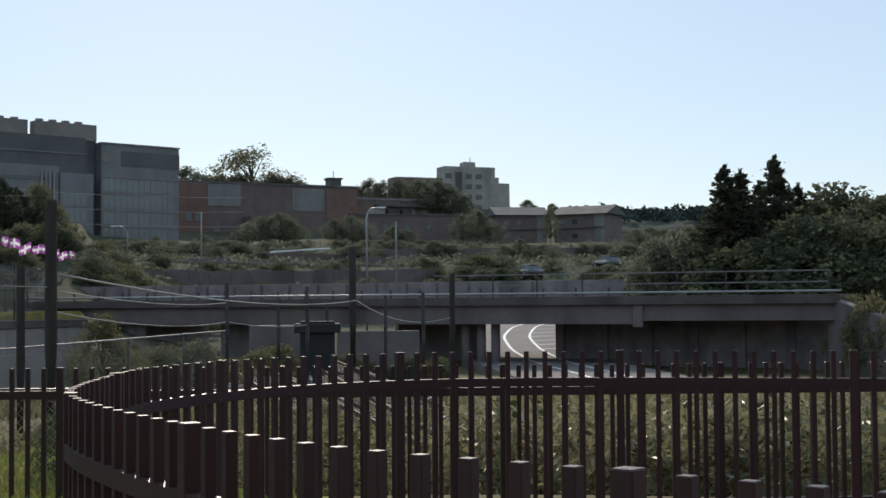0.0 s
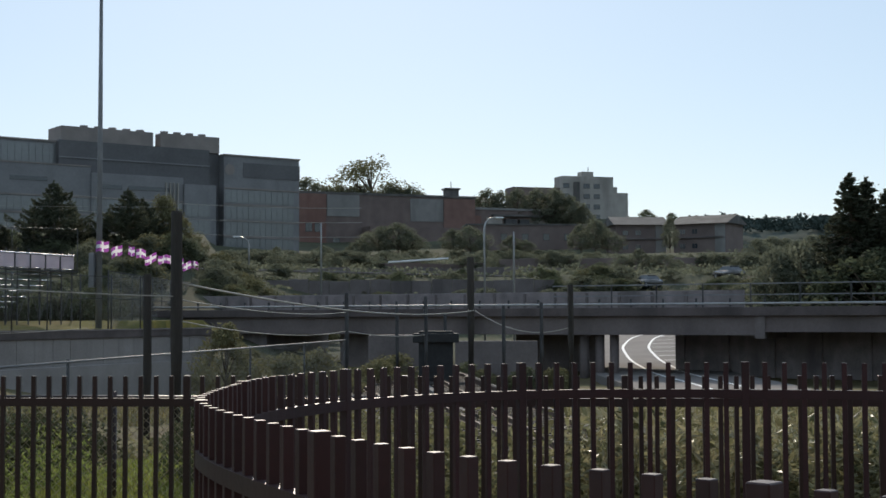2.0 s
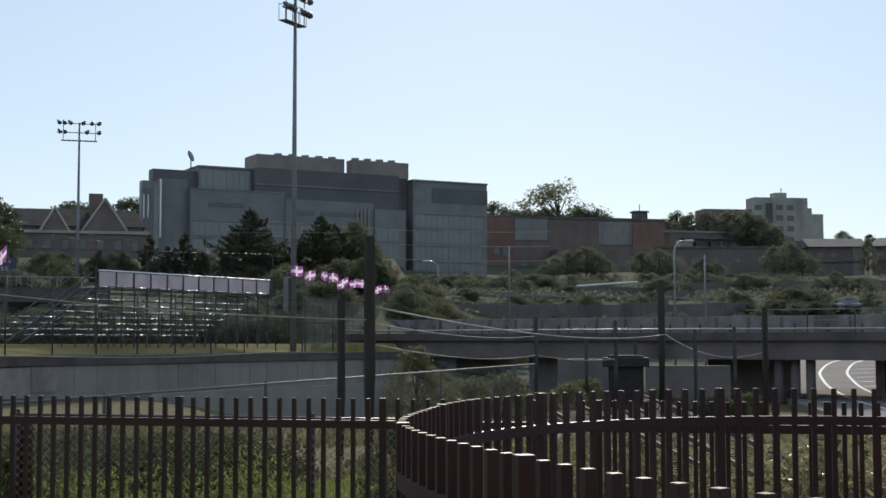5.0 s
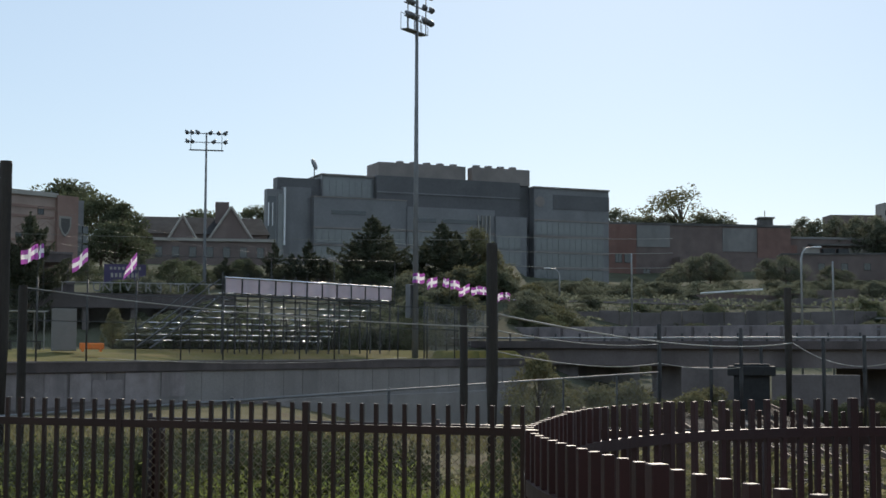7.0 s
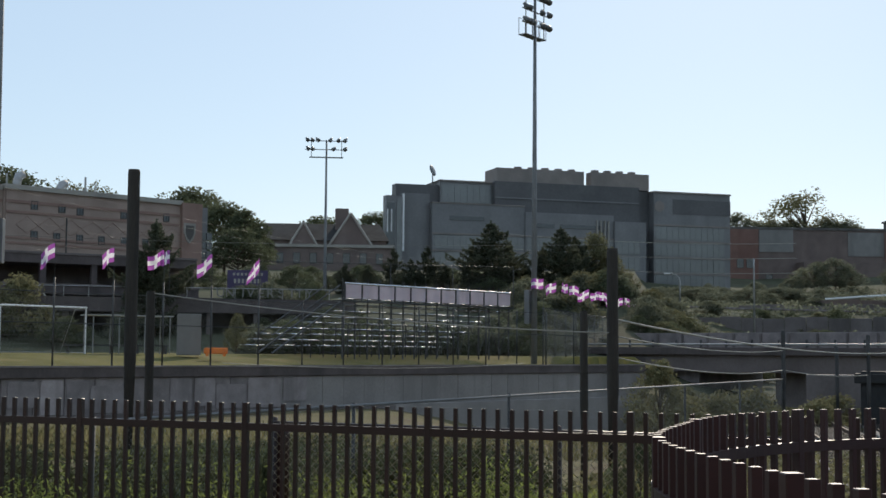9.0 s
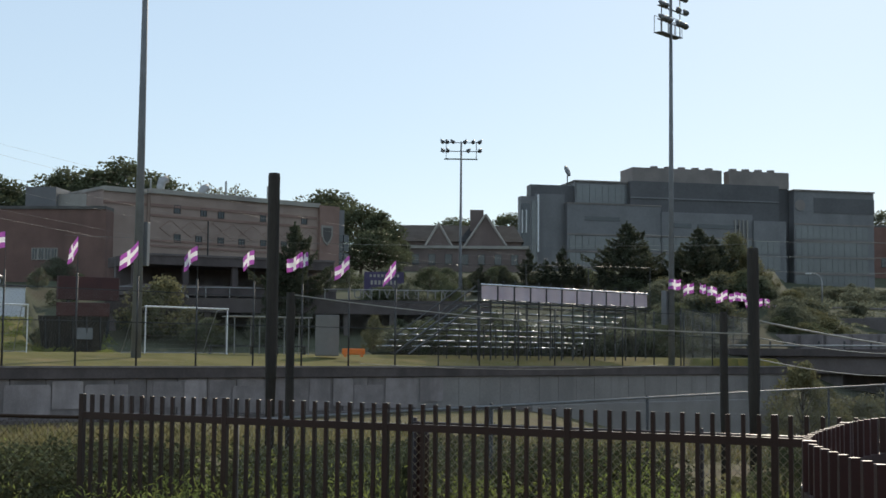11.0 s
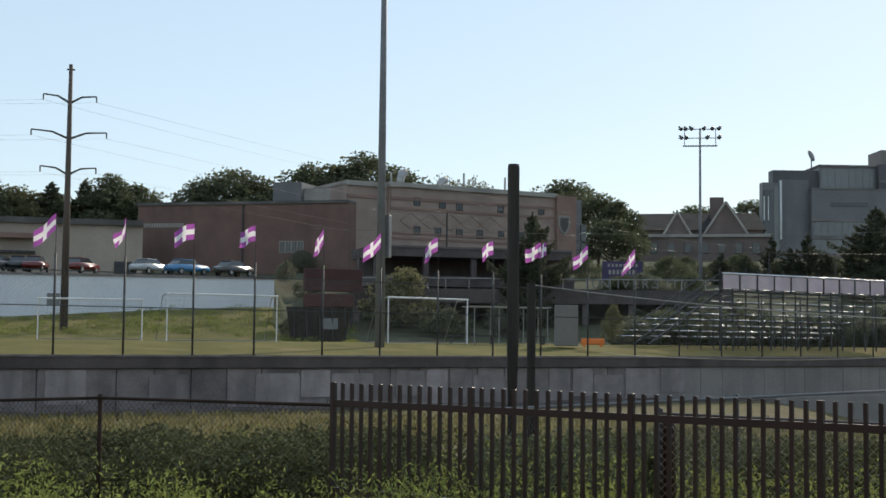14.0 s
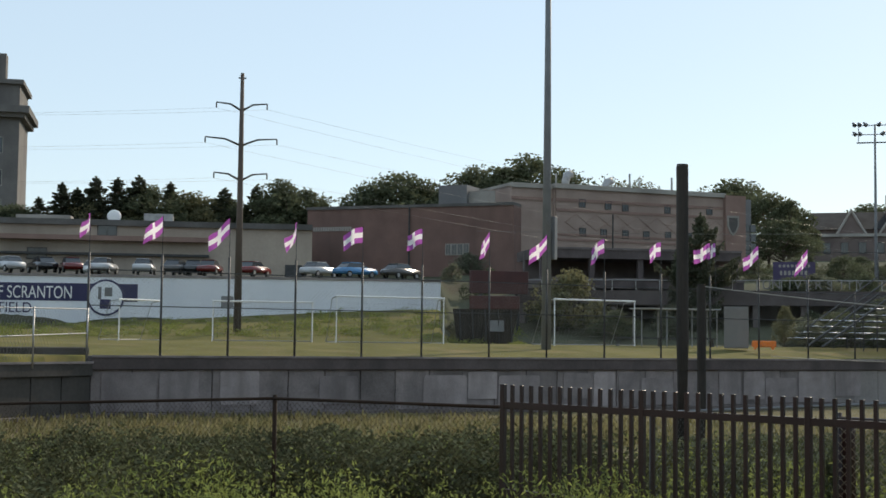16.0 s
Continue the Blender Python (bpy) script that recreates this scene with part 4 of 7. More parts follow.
for cx, w, top in ((dm.x(10.75), 5.2, 26.0), (dm.x(8.8), 8.2, 27.8)):
    gb2 = bmesh.new()
    vs = [gb2.verts.new(v) for v in ((cx - w / 2, -1.2, 21.6), (cx + w / 2, -1.2, 21.6), (cx, -1.2, top), (cx - w / 2, 7, 21.6), (cx + w / 2, 7, 21.6), (cx, 7, top))]
    for f in ((0, 1, 2), (5, 4, 3), (0, 2, 5, 3), (1, 4, 5, 2), (0, 3, 4, 1)):
        gb2.faces.new([vs[i] for i in f])
    g = part("gable", gb2, M_BRICK_DARK, dm.root)
    for s in (-1, 1):
        vb = bmesh.new()
        tube(vb, [(cx + s * w / 2, -1.4, 21.6), (cx, -1.4, top)], 0.22, 4)
        part("barge_board", vb, M_STONE, g, "pale barge board")
ch = dm.x(9.15)
dm.box("chimney", ch - 1.3, ch + 1.3, 4, 6.5, 25, 29.2, M_BRICK_DARK)
dm.box("lower_wing", dm.x(12.1), dm.x(7.2), -12, -1.5, 12, 20.4, M_BRICK_DARK)
dm.box("lower_roof", dm.x(12.3), dm.x(7.1), -12.4, -1.3, 20.4, 20.9, M_STONE)
windows(dm.root, window_meshes(1.3, 2.0), [(dm.x(12.1) + 1.5 + i * 3.0, 17.4) for i in range(7)], -12.0)

# tan athletic building
gy = Block("athletic_building", (22.65, 160), (14.66, 174), "tan block athletic building with rose bands and small square windows")
n = gy.n
ztop = 19.6
gy.box("wall", 0, gy.x(15.75), 0, 26, 12.2, ztop, M_TAN)
gy.box("west_wing", gy.x(24.45), 0, 0.5, 22, 11.0, ztop - 0.1, M_TAN)
gy.box("cornice", gy.x(24.45), -0.3, 0.25, 22, ztop - 0.3, ztop + 0.25, M_STONE)
gy.box("band", gy.x(24.45), 0, 0.41, 0.5, 17.9, 18.25, M_ROSE, "rose masonry band")
# Solid block in a dark colour that stands in for the undercroft's shade.
gy.box("recess", 0.5, n - 1, 2.2, 26, 6.5, 12.2, M_ROOF, "solid dark fill standing in for the shaded undercroft")
gy.box("cornice", -0.25, gy.x(15.75), -0.3, 26.2, ztop - 0.2, ztop + 0.35, M_STONE)
for z0, z1 in ((17.9, 18.25), (16.75, 17.05), (13.9, 14.15), (13.3, 13.55)):
    gy.box("band", 0, gy.x(15.85), -0.09, 0, z0, z1, M_ROSE, "rose masonry band")
gy.box("pier", gy.x(15.8), gy.x(15.0), -0.5, 3, 9, ztop + 0.1, M_ROSE)
gy.box("stair_glass", gy.x(15.05), n, 0.2, 12, 8, ztop - 0.2, M_GREYPANEL)
for i in range(6):
    for k in range(2):
        x = gy.x(15.02) + 0.2 + k * 0.95
        gy.box("stair_window", x, x + 0.8, 0.05, 0.2, 9.6 + i * 1.15, 10.5 + i * 1.15, M_GLASS)
sb2 = bmesh.new()
cx = gy.x(15.52)
vs = [(cx - 0.85, 17.2), (cx + 0.85, 17.2), (cx + 0.85, 16.0), (cx + 0.5, 15.2), (cx, 14.7), (cx - 0.5, 15.2), (cx - 0.85, 16.0)]
fr = [sb2.verts.new((x, -0.62, z)) for x, z in vs]
bk = [sb2.verts.new((x, -0.5, z)) for x, z in vs]
sb2.faces.new(fr)
for i in range(7):
    sb2.faces.new((fr[i], bk[i], bk[(i + 1) % 7], fr[(i + 1) % 7]))
shield = part("shield", sb2, M_STONE, gy.root, "pale-edged wall shield")
s3 = bmesh.new()
fr = [s3.verts.new((cx + (x - cx) * 0.72, -0.64, 16.05 + (z - 16.05) * 0.76)) for x, z in vs]
bk = [s3.verts.new((v.co.x, -0.61, v.co.z)) for v in fr]
s3.faces.new(fr)
for i in range(7):
    s3.faces.new((fr[i], bk[i], bk[(i + 1) % 7], fr[(i + 1) % 7]))
part("field", s3, M_ROOF, shield)
wm = window_meshes(0.85, 1.0)
windows(gy.root, wm, [(gy.x(a) - 0.4, z) for a, z in ((21.58, 17.3), (20.51, 17.2), (19.8, 17.1), (18.08, 17.1), (16.38, 17.2), (21.56, 13.9), (20.69, 13.85), (19.79, 13.85), (18.94, 13.85), (18.05, 13.9), (17.2, 13.9))])
pb = bmesh.new()
tube(pb, [(gy.x(20.4), -0.6, 9.2), (gy.x(20.4), -0.6, 16.6)], 0.09, 8)
part("light_pole", pb, M_DARKMETAL, gy.root)
gy.box("side_wall", -0.2, 0.0, 0.2, 26, 9.0, ztop - 0.1, M_TAN)
for i in range(9):
    xb = bmesh.new()
    x = 1.2 + i * 2.75
    tube(xb, [(x, -0.03, 15.5), (x + 1.37, -0.03, 16.5), (x + 2.75, -0.03, 15.5), (x + 1.37, -0.03, 14.6), (x, -0.03, 15.5)], 0.03, 4)
    part("diamond", xb, M_ROSE, gy.root, "rose diamond pattern in the masonry")
for i, (a, h, r) in enumerate(((22.15, 1.3, 0.08), (21.85, 1.3, 0.08), (18.75, 1.7, 0.1), (18.35, 1.1, 0.07), (17.0, 1.6, 0.1), (16.75, 1.5, 0.1))):
    vb = bmesh.new()
    tube(vb, [(gy.x(a), 5, ztop), (gy.x(a), 5, ztop + 0.5 + h * 1.3)], r * 1.3, 8)
    part("flue", vb, M_GALV, gy.root, "thin metal roof flue")
for a, h in ((21.45, 2.0), (19.75, 1.5)):
    vb = bmesh.new()
    x = gy.x(a)
    tube(vb, [(x, 5, ztop), (x, 5, ztop + h * 0.6), (x + 0.2, 5, ztop + h), (x + 0.8, 5, ztop + h * 1.15)], 0.5, 10)
    part("roof_vent", vb, M_GALV, gy.root, "curved metal roof vent", True)
gs = Block("parking_deck", (23.3, 121), (15.0, 127), "dark two-storey concrete parking deck below the athletic building")
for z0, z1, y0 in ((9.0, 9.9, 0.6), (6.35, 7.2, 0.0), (5.1, 5.75, -0.5)):
    gs.box("slab", 0, gs.n, y0, 9, z0, z1, M_COPING)
    gs.box("slab_edge", -0.05, gs.n + 0.05, y0 - 0.08, y0, z1 - 0.14, z1 + 0.05, M_CONC_DARK, "paler strip along the slab edge")
for z0, z1 in ((7.2, 9.0), (5.75, 6.35), (2.0, 5.1)):
    for i in range(5):
        x = 0.2 + i * (gs.n - 0.9) / 4
        gs.box("column", x, x + 0.5, 0.8, 1.3, z0, z1, M_COPING)
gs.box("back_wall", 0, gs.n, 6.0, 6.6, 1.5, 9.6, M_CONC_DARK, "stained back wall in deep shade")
sb3 = bmesh.new()
tube(sb3, [(gs.x(21.3), -1.2, 6.3), (gs.x(20.3), -1.2, 3.9)], 0.09, 6)
part("stair_string", sb3, M_STONE, gs.root, "pale sloping stair string")

# brick hall beside it
br = Block("brick_hall", (33.0, 166), (24.4, 156), "plain red-brick hall with a row of tall windows")
n = br.n
br.box("wall", 0, n, 0, 24, 5.5, 17.0, M_BRICK)
br.box("parapet", -0.15, n, -0.15, 24, 17.0, 17.35, M_ROOF)
br.box("penthouse", br.x(28.0), n, 5, 12, 17.3, 19.3, M_STONE)
br.box("penthouse", br.x(28.1), br.x(26.9), 4.2, 9, 17.3, 20.0, M_GREYPANEL)
br.box("base_band", 0, n, -0.1, 0, 8.6, 8.9, M_CONC_DARK)
windows(br.root, window_meshes(0.72, 1.35, M_GLASS, M_STONE), [(br.x(27.25) + i * 0.74, 11.35) for i in range(4)])
for i in range(16):
    br.box("letter_bar", br.x(32.75) + i * 0.32, br.x(32.75) + i * 0.32 + 0.22, -0.05, 0, 14.4, 14.9, M_STONE, "small pale lettering on brick")
dn = bmesh.new()
tube(dn, [(br.x(28.75), -0.15, 6), (br.x(28.75), -0.15, 17)], 0.1, 6)
part("downpipe", dn, M_DARKMETAL, br.root)

# long low beige building behind the car park
lo = Block("low_beige_building", (50, 150), (32.8, 146), "long low beige stucco building with a dark roof edge")
n = lo.n
lo.box("wall", 0, n, 0, 18, 4, 13.0, M_BEIGE)
lo.box("roof_edge", -0.3, n, -0.4, 18, 13.0, 13.6, M_ROOF)
lo.box("canopy_band", 0, lo.x(37.0), -1.2, 0, 11.4, 11.9, M_ROSE, "rose canopy band")
lo.box("canopy_band", 0, lo.x(37.0), -0.6, 0, 9.9, 10.15, M_DARKMETAL)
lo.box("door", lo.x(33.9), lo.x(33.2), -0.1, 0, 6.6, 9.3, M_DARKMETAL, "dark service door")
lo.box("roof_unit", lo.x(39.8), lo.x(38.6), 6, 9, 13.6, 14.9, M_GALV, "boxy rooftop air unit")
lo.box("roof_unit", lo.x(45), lo.x(42.8), 6, 9, 13.6, 14.5, M_STONE)
windows(lo.root, window_meshes(2.0, 1.2), [(lo.x(44.2), 9.4), (lo.x(41.5), 11.9)])
vb = bmesh.new()
bmesh.ops.create_uvsphere(vb, u_segments=16, v_segments=8, radius=0.75, matrix=pose(lo.x(41.0), 5, 14.4, 80, 0, 0) @ Matrix.Diagonal((1, 1, 0.3, 1)))
tube(vb, [(lo.x(41.0), 5, 13.5), (lo.x(41.0), 5, 14.2)], 0.07, 6)
part("satellite_dish", vb, M_WHITE, lo.root, "white satellite dish", True)

# hotel tower with a deep cornice
ho = Block("cornice_hotel", (51, 232), (44.62, 228), "tall old grey stone hotel with a deep cornice and arched windows")
n = ho.n
ho.box("wall", 0, n, 0, 14, 10, 36.8, M_HOTEL)
ho.box("cornice", -1, n + 1.6, -1.8, 15, 36.8, 37.9, M_HOTEL)
ho.box("cornice", -1, n + 0.9, -1.0, 15, 36.1, 36.8, M_HOTEL)
ho.box("attic", 0, n - 0.1, 0.3, 14, 37.9, 41.6, M_HOTEL)
ho.box("attic_cornice", -0.3, n + 0.5, -0.3, 14.5, 41.6, 42.3, M_HOTEL)
ho.box("chimney", n - 4.5, n - 3.2, 8, 11, 42.3, 48.0, M_HOTEL)
windows(ho.root, window_meshes(1.5, 2.6, M_GLASS, M_STONE), [(n - 3.9 - k * 4.2, z) for k in range(4) for z in (20.5, 25.2, 30.4)])

# white retaining wall with the field's banner
ww = Block("white_retaining_wall", (52, 118), (27.45, 112), "long white-painted retaining wall with navy lettering bands", "wall")
n = ww.n
ww.box("face", 0, n, 0, 0.9, 0.8, 6.3, M_WHITEWALL)
ww.box("coping", -0.05, n + 0.05, -0.08, 1.0, 6.3, 6.5, M_CONC)
e = ww.x(39.85)
ww.box("navy_band", e - 24, e, -0.03, 0, 4.35, 5.75, M_NAVY)


def words(text, size, x, y, z, material, parent, width=1.0):
    cu = bpy.data.curves.new("lettering", "FONT")
    cu.body, cu.size, cu.extrude, cu.align_x = text, size, 0.012, "RIGHT"
    tmp = new("lettering", cu)
    me = bpy.data.meshes.new_from_object(tmp.evaluated_get(bpy.context.evaluated_depsgraph_get()))
    bpy.data.objects.remove(tmp)
    me.materials.clear()
    me.materials.append(material)
    ob = part_mesh("lettering", me, parent, Matrix.Translation((x, y, z)) @ Matrix.Rotation(radians(90), 4, "X") @ Matrix.Diagonal((width, 1, 1, 1)), "painted block lettering")
    return ob


words("OF SCRANTON", 1.4, ww.x(42.4), -0.05, 4.55, M_WHITE, ww.root, 0.67)
words("FIELD", 1.15, ww.x(43.95), -0.03, 3.4, M_NAVY, ww.root, 0.92)
bm = bmesh.new()
cx = ww.x(41.1)
bmesh.ops.create_circle(bm, cap_ends=True, segments=36, radius=1.45, matrix=pose(cx, -0.04, 4.65, 90, 0, 0))
ex = bmesh.ops.extrude_face_region(bm, geom=list(bm.faces))
bmesh.ops.translate(bm, verts=[v for v in ex["geom"] if isinstance(v, bmesh.types.BMVert)], vec=(0, -0.04, 0))
badge = part("round_badge", bm, M_NAVY, ww.root, "round navy-rimmed badge")
bm = bmesh.new()
bmesh.ops.create_circle(bm, cap_ends=True, segments=36, radius=1.3, matrix=pose(cx, -0.085, 4.65, 90, 0, 0))
part("badge_face", bm, M_WHITEWALL, badge)
ww.box("badge_shape", cx - 0.45, cx + 0.4, -0.1, -0.088, 3.75, 4.5, M_NAVY)
ww.box("badge_shape", cx - 0.6, cx - 0.35, -0.1, -0.088, 4.5, 5.5, M_GREYPANEL)
ww.box("badge_shape", cx - 0.1, cx + 0.5, -0.1, -0.088, 4.75, 5.45, M_GREYPANEL)
ww.box("grille", ww.x(36.5), ww.x(36.0), -0.05, 0, 4.0, 4.9, M_GREYPANEL)


# ---- parked cars ----
def car(paint, label, p, turn):
    root = thing("parked_car", Matrix.Translation(p) @ Matrix.Rotation(radians(turn), 4, "Z"), label, "car", "cars in the car park")
    b = bmesh.new()
    prof = [(-2.2, 0.35), (-2.25, 0.75), (-2.0, 0.95), (-1.1, 1.0), (1.15, 1.0), (2.05, 0.88), (2.25, 0.6), (2.2, 0.35)]
    l = [b.verts.new((x, -0.85, z)) for x, z in prof]
    r = [b.verts.new((x, 0.85, z)) for x, z in prof]
    b.faces.new(l)
    b.faces.new(r[::-1])
    for i in range(len(prof)):
        b.faces.new((l[i], r[i], r[(i + 1) % len(prof)], l[(i + 1) % len(prof)]))
    bmesh.ops.bevel(b, geom=list(b.edges), offset=0.06, segments=2, affect="EDGES")
    part("body", b, paint, root, smooth=True)
    g = bmesh.new()
    prof = [(-1.75, 0.98), (-1.2, 1.42), (0.35, 1.45), (1.15, 0.98)]
    l = [g.verts.new((x, -0.72 + 0.1 * (z > 1.2), z)) for x, z in prof]
    r = [g.verts.new((x, 0.72 - 0.1 * (z > 1.2), z)) for x, z in prof]
    g.faces.new(l)
    g.faces.new(r[::-1])
    for i in range(4):
        g.faces.new((l[i], r[i], r[(i + 1) % 4], l[(i + 1) % 4]))
    part("cabin_glass", g, M_GLASS, root)
    t = bmesh.new()
    span(t, -1.25, 0.4, -0.6, 0.6, 1.43, 1.5, 0.02)
    part("roof", t, paint, root)
    for x in (-1.4, 1.4):
        for y in (-0.8, 0.8):
            w = bmesh.new()
            tube(w, [(x, y - 0.1, 0.33), (x, y + 0.1, 0.33)], 0.33, 14)
            wh = part("wheel", w, M_RUBBER, root)
            w = bmesh.new()
            tube(w, [(x, y - 0.11, 0.33), (x, y + 0.11, 0.33)], 0.2, 10)
            part("rim", w, M_GALV, wh)
    for y in (-0.6, 0.6):
        w = bmesh.new()
        span(w, 2.12, 2.24, y - 0.17, y + 0.17, 0.62, 0.76)
        part("headlight", w, M_ALU, root)


def paint(name, c):
    m = mat(name, c, tuple(x * 1.15 for x in c), 1.0, 0.25)
    m.node_tree.nodes["Principled BSDF"].inputs["Coat Weight"].default_value = 0.6
    return m


P_SILVER, P_BLACK, P_RED, P_BLUE, P_WHITE, P_TAN = paint("silver_paint", (0.45, 0.46, 0.47)), paint("black_paint", (0.02, 0.02, 0.022)), paint("maroon_paint", (0.14, 0.012, 0.012)), paint("blue_paint", (0.06, 0.22, 0.42)), paint("white_car_paint", (0.75, 0.75, 0.74)), paint("dark_grey_paint", (0.07, 0.065, 0.06))
for a, r, pt, tn, lb in (
    (44.9, 123, P_SILVER, 112, "silver car parked on the upper car park"), (43.6, 124, P_BLACK, 108, "black car parked on the upper car park"),
    (42.5, 123, P_RED, 98, "maroon car parked on the upper car park"), (41.5, 131, P_WHITE, 70, "white van parked behind other cars"),
    (41.2, 123, P_SILVER, 75, "silver car parked facing the wall"), (39.6, 123, P_SILVER, 82, "silver car parked in front of the low building"),
    (38.3, 124, P_TAN, 70, "dark grey car parked beside a black one"), (37.6, 124, P_BLACK, 85, "black car parked beside a grey one"),
    (36.95, 123, P_RED, 78, "dark red car parked beside a black one"), (35.2, 124, P_RED, 62, "dark red car parked behind the power pole"),
    (32.5, 123, P_SILVER, 55, "silver car parked near a blue one"), (31.0, 122, P_BLUE, 40, "light blue car parked behind the wall"), (29.1, 124, P_TAN, 50, "dark grey car parked near the wall's end")):
    car(pt, lb, on_ground(a, r + 12, 0.03), tn + a)
for a, r, lb in ((-21.3, 163, "grey car on the hillside road"), (-24.6, 168, "dark grey car on the hillside road")):
    car(P_TAN, lb, on_ground(a, r, 0.05), 100)


# ---- field fence with flags ----
def flag(p, turn, tilt, bend):
    root = thing("flag", Matrix.Translation(p) @ Matrix.Rotation(radians(turn), 4, "Z"), "purple flag with a white cross blowing on a thin pole", "flag", "flags along the field fence")
    b = bmesh.new()
    tube(b, [(0, 0, -1.0), (0, 0, 1.3)], 0.014, 6)
    part("pole", b, M_DARKMETAL, root)
    W, H, nx, nz = 0.95, 0.64, 12, 9

    def at(i, k):
        u, w = i / nx, k / nz
        x = -u * W * (0.92 - 0.1 * bend)
        y = 0.14 * bend * math.sin(u * 5.0 + w * 1.7 + bend * 4) * u
        z = 1.3 - w * H - u * tilt - 0.05 * math.sin(u * 6 + bend * 7)
        return Vector((x - 0.02, y, z))

    cloth, cross = bmesh.new(), bmesh.new()
    for b2, pick in ((cloth, False), (cross, True)):
        grid = {}
        for i in range(nx):
            for k in range(nz):
                if ((k in (3, 4, 5)) or (i in (5, 6))) != pick:
                    continue
                q = []
                for ii, kk in ((i, k), (i + 1, k), (i + 1, k + 1), (i, k + 1)):
                    if (ii, kk) not in grid:
                        grid[ii, kk] = b2.verts.new(at(ii, kk))
                    q.append(grid[ii, kk])
                b2.faces.new(q)
    c = part("cloth", cloth, M_PURPLE, root, "purple cloth")
    part("cross", cross, M_CLOTH, c, "white cross")


FENCE = [38.98, 36.27, 33.54, 30.78, 28.29, 25.49, 23.1, 20.72, 18.41, 16.42, 14.48, 12.55]
line = [polar(a, wall_r(a) + 0.15, 0.8) for a in [41.87] + FENCE]
ff = thing("field_fence", Matrix.Translation(line[0]), "tall grey chain-link fence along the field's edge", "fence")
bm = bmesh.new()
tube(bm, [(0, 0, -0.2), (0, 0, 3.95)], 0.045, 8)
pm = finish("post", bm, M_DARKMETAL, True)
lo_end = polar(-0.5, wall_r(-0.5) + 0.15, 0.8)
for p in line:
    part_mesh("post", pm, ff, Matrix.Translation(p - line[0]))
bm = bmesh.new()
tube(bm, [(0, 0, -0.2), (0, 0, 3.4)], 0.04, 8)
pm2 = finish("post", bm, M_DARKMETAL, True)
x0 = line[-1]
for i in range(1, 10):
    part_mesh("post", pm2, ff, Matrix.Translation(x0.lerp(lo_end, i / 9) - line[0]))
m, n = facing(line[0], lo_end)
me = netting(n, 0.05, 3.3, 0.17, 0.0045)
me.materials.append(M_WIRE)
me.transform(Matrix.Translation(-line[0]) @ m)
part_mesh("netting", me, ff)
for z in (1.95, 3.3):
    bm = bmesh.new()
    tube(bm, [Vector((0, 0, z)), lo_end - line[0] + Vector((0, 0, z))], 0.022, 6)
    part("rail", bm, M_DARKMETAL, ff)
for i, p in enumerate(line, -1):
    flag(p + Vector((0, 0, 4.15)), 10 + 48 * math.sin(i * 2.1), 0.5 + 0.22 * math.sin(i * 1.3), 0.9 + 0.6 * math.sin(i * 3.7))
flag(polar(16.2, 66.5, 5.0), 80, 0.1, 0.5)
c0, c1 = polar(0.75, 89, 0.9), polar(-3.35, 132, 0.9)
chain_fence("side_fence", c0 + Vector((0, 0, 3.6)), c1 + Vector((0, 0, 3.6)), 3.6, 0.13, 0.005, 3.6, "tall grey chain-link fence at the end of the field", rails=(0.0, 1.7), r=0.028, post_m=M_DARKMETAL, rail_m=M_DARKMETAL)
for i in range(12):
    flag(c0.lerp(c1, i / 11) + Vector((0, 0, 4.2)), -10 + 45 * math.sin(i * 2.3), 0.05 + 0.3 * math.sin(i * 1.9), 0.9 + 0.45 * math.sin(i * 2.9))
chain_fence("low_fence", polar(41.9, 53.0, 2.6), polar(50, 37, 2.3), 1.7, 0.3, 0.006, 5.0, "low grey chain-link fence on the wall's return", rails=(0.0, 0.9))


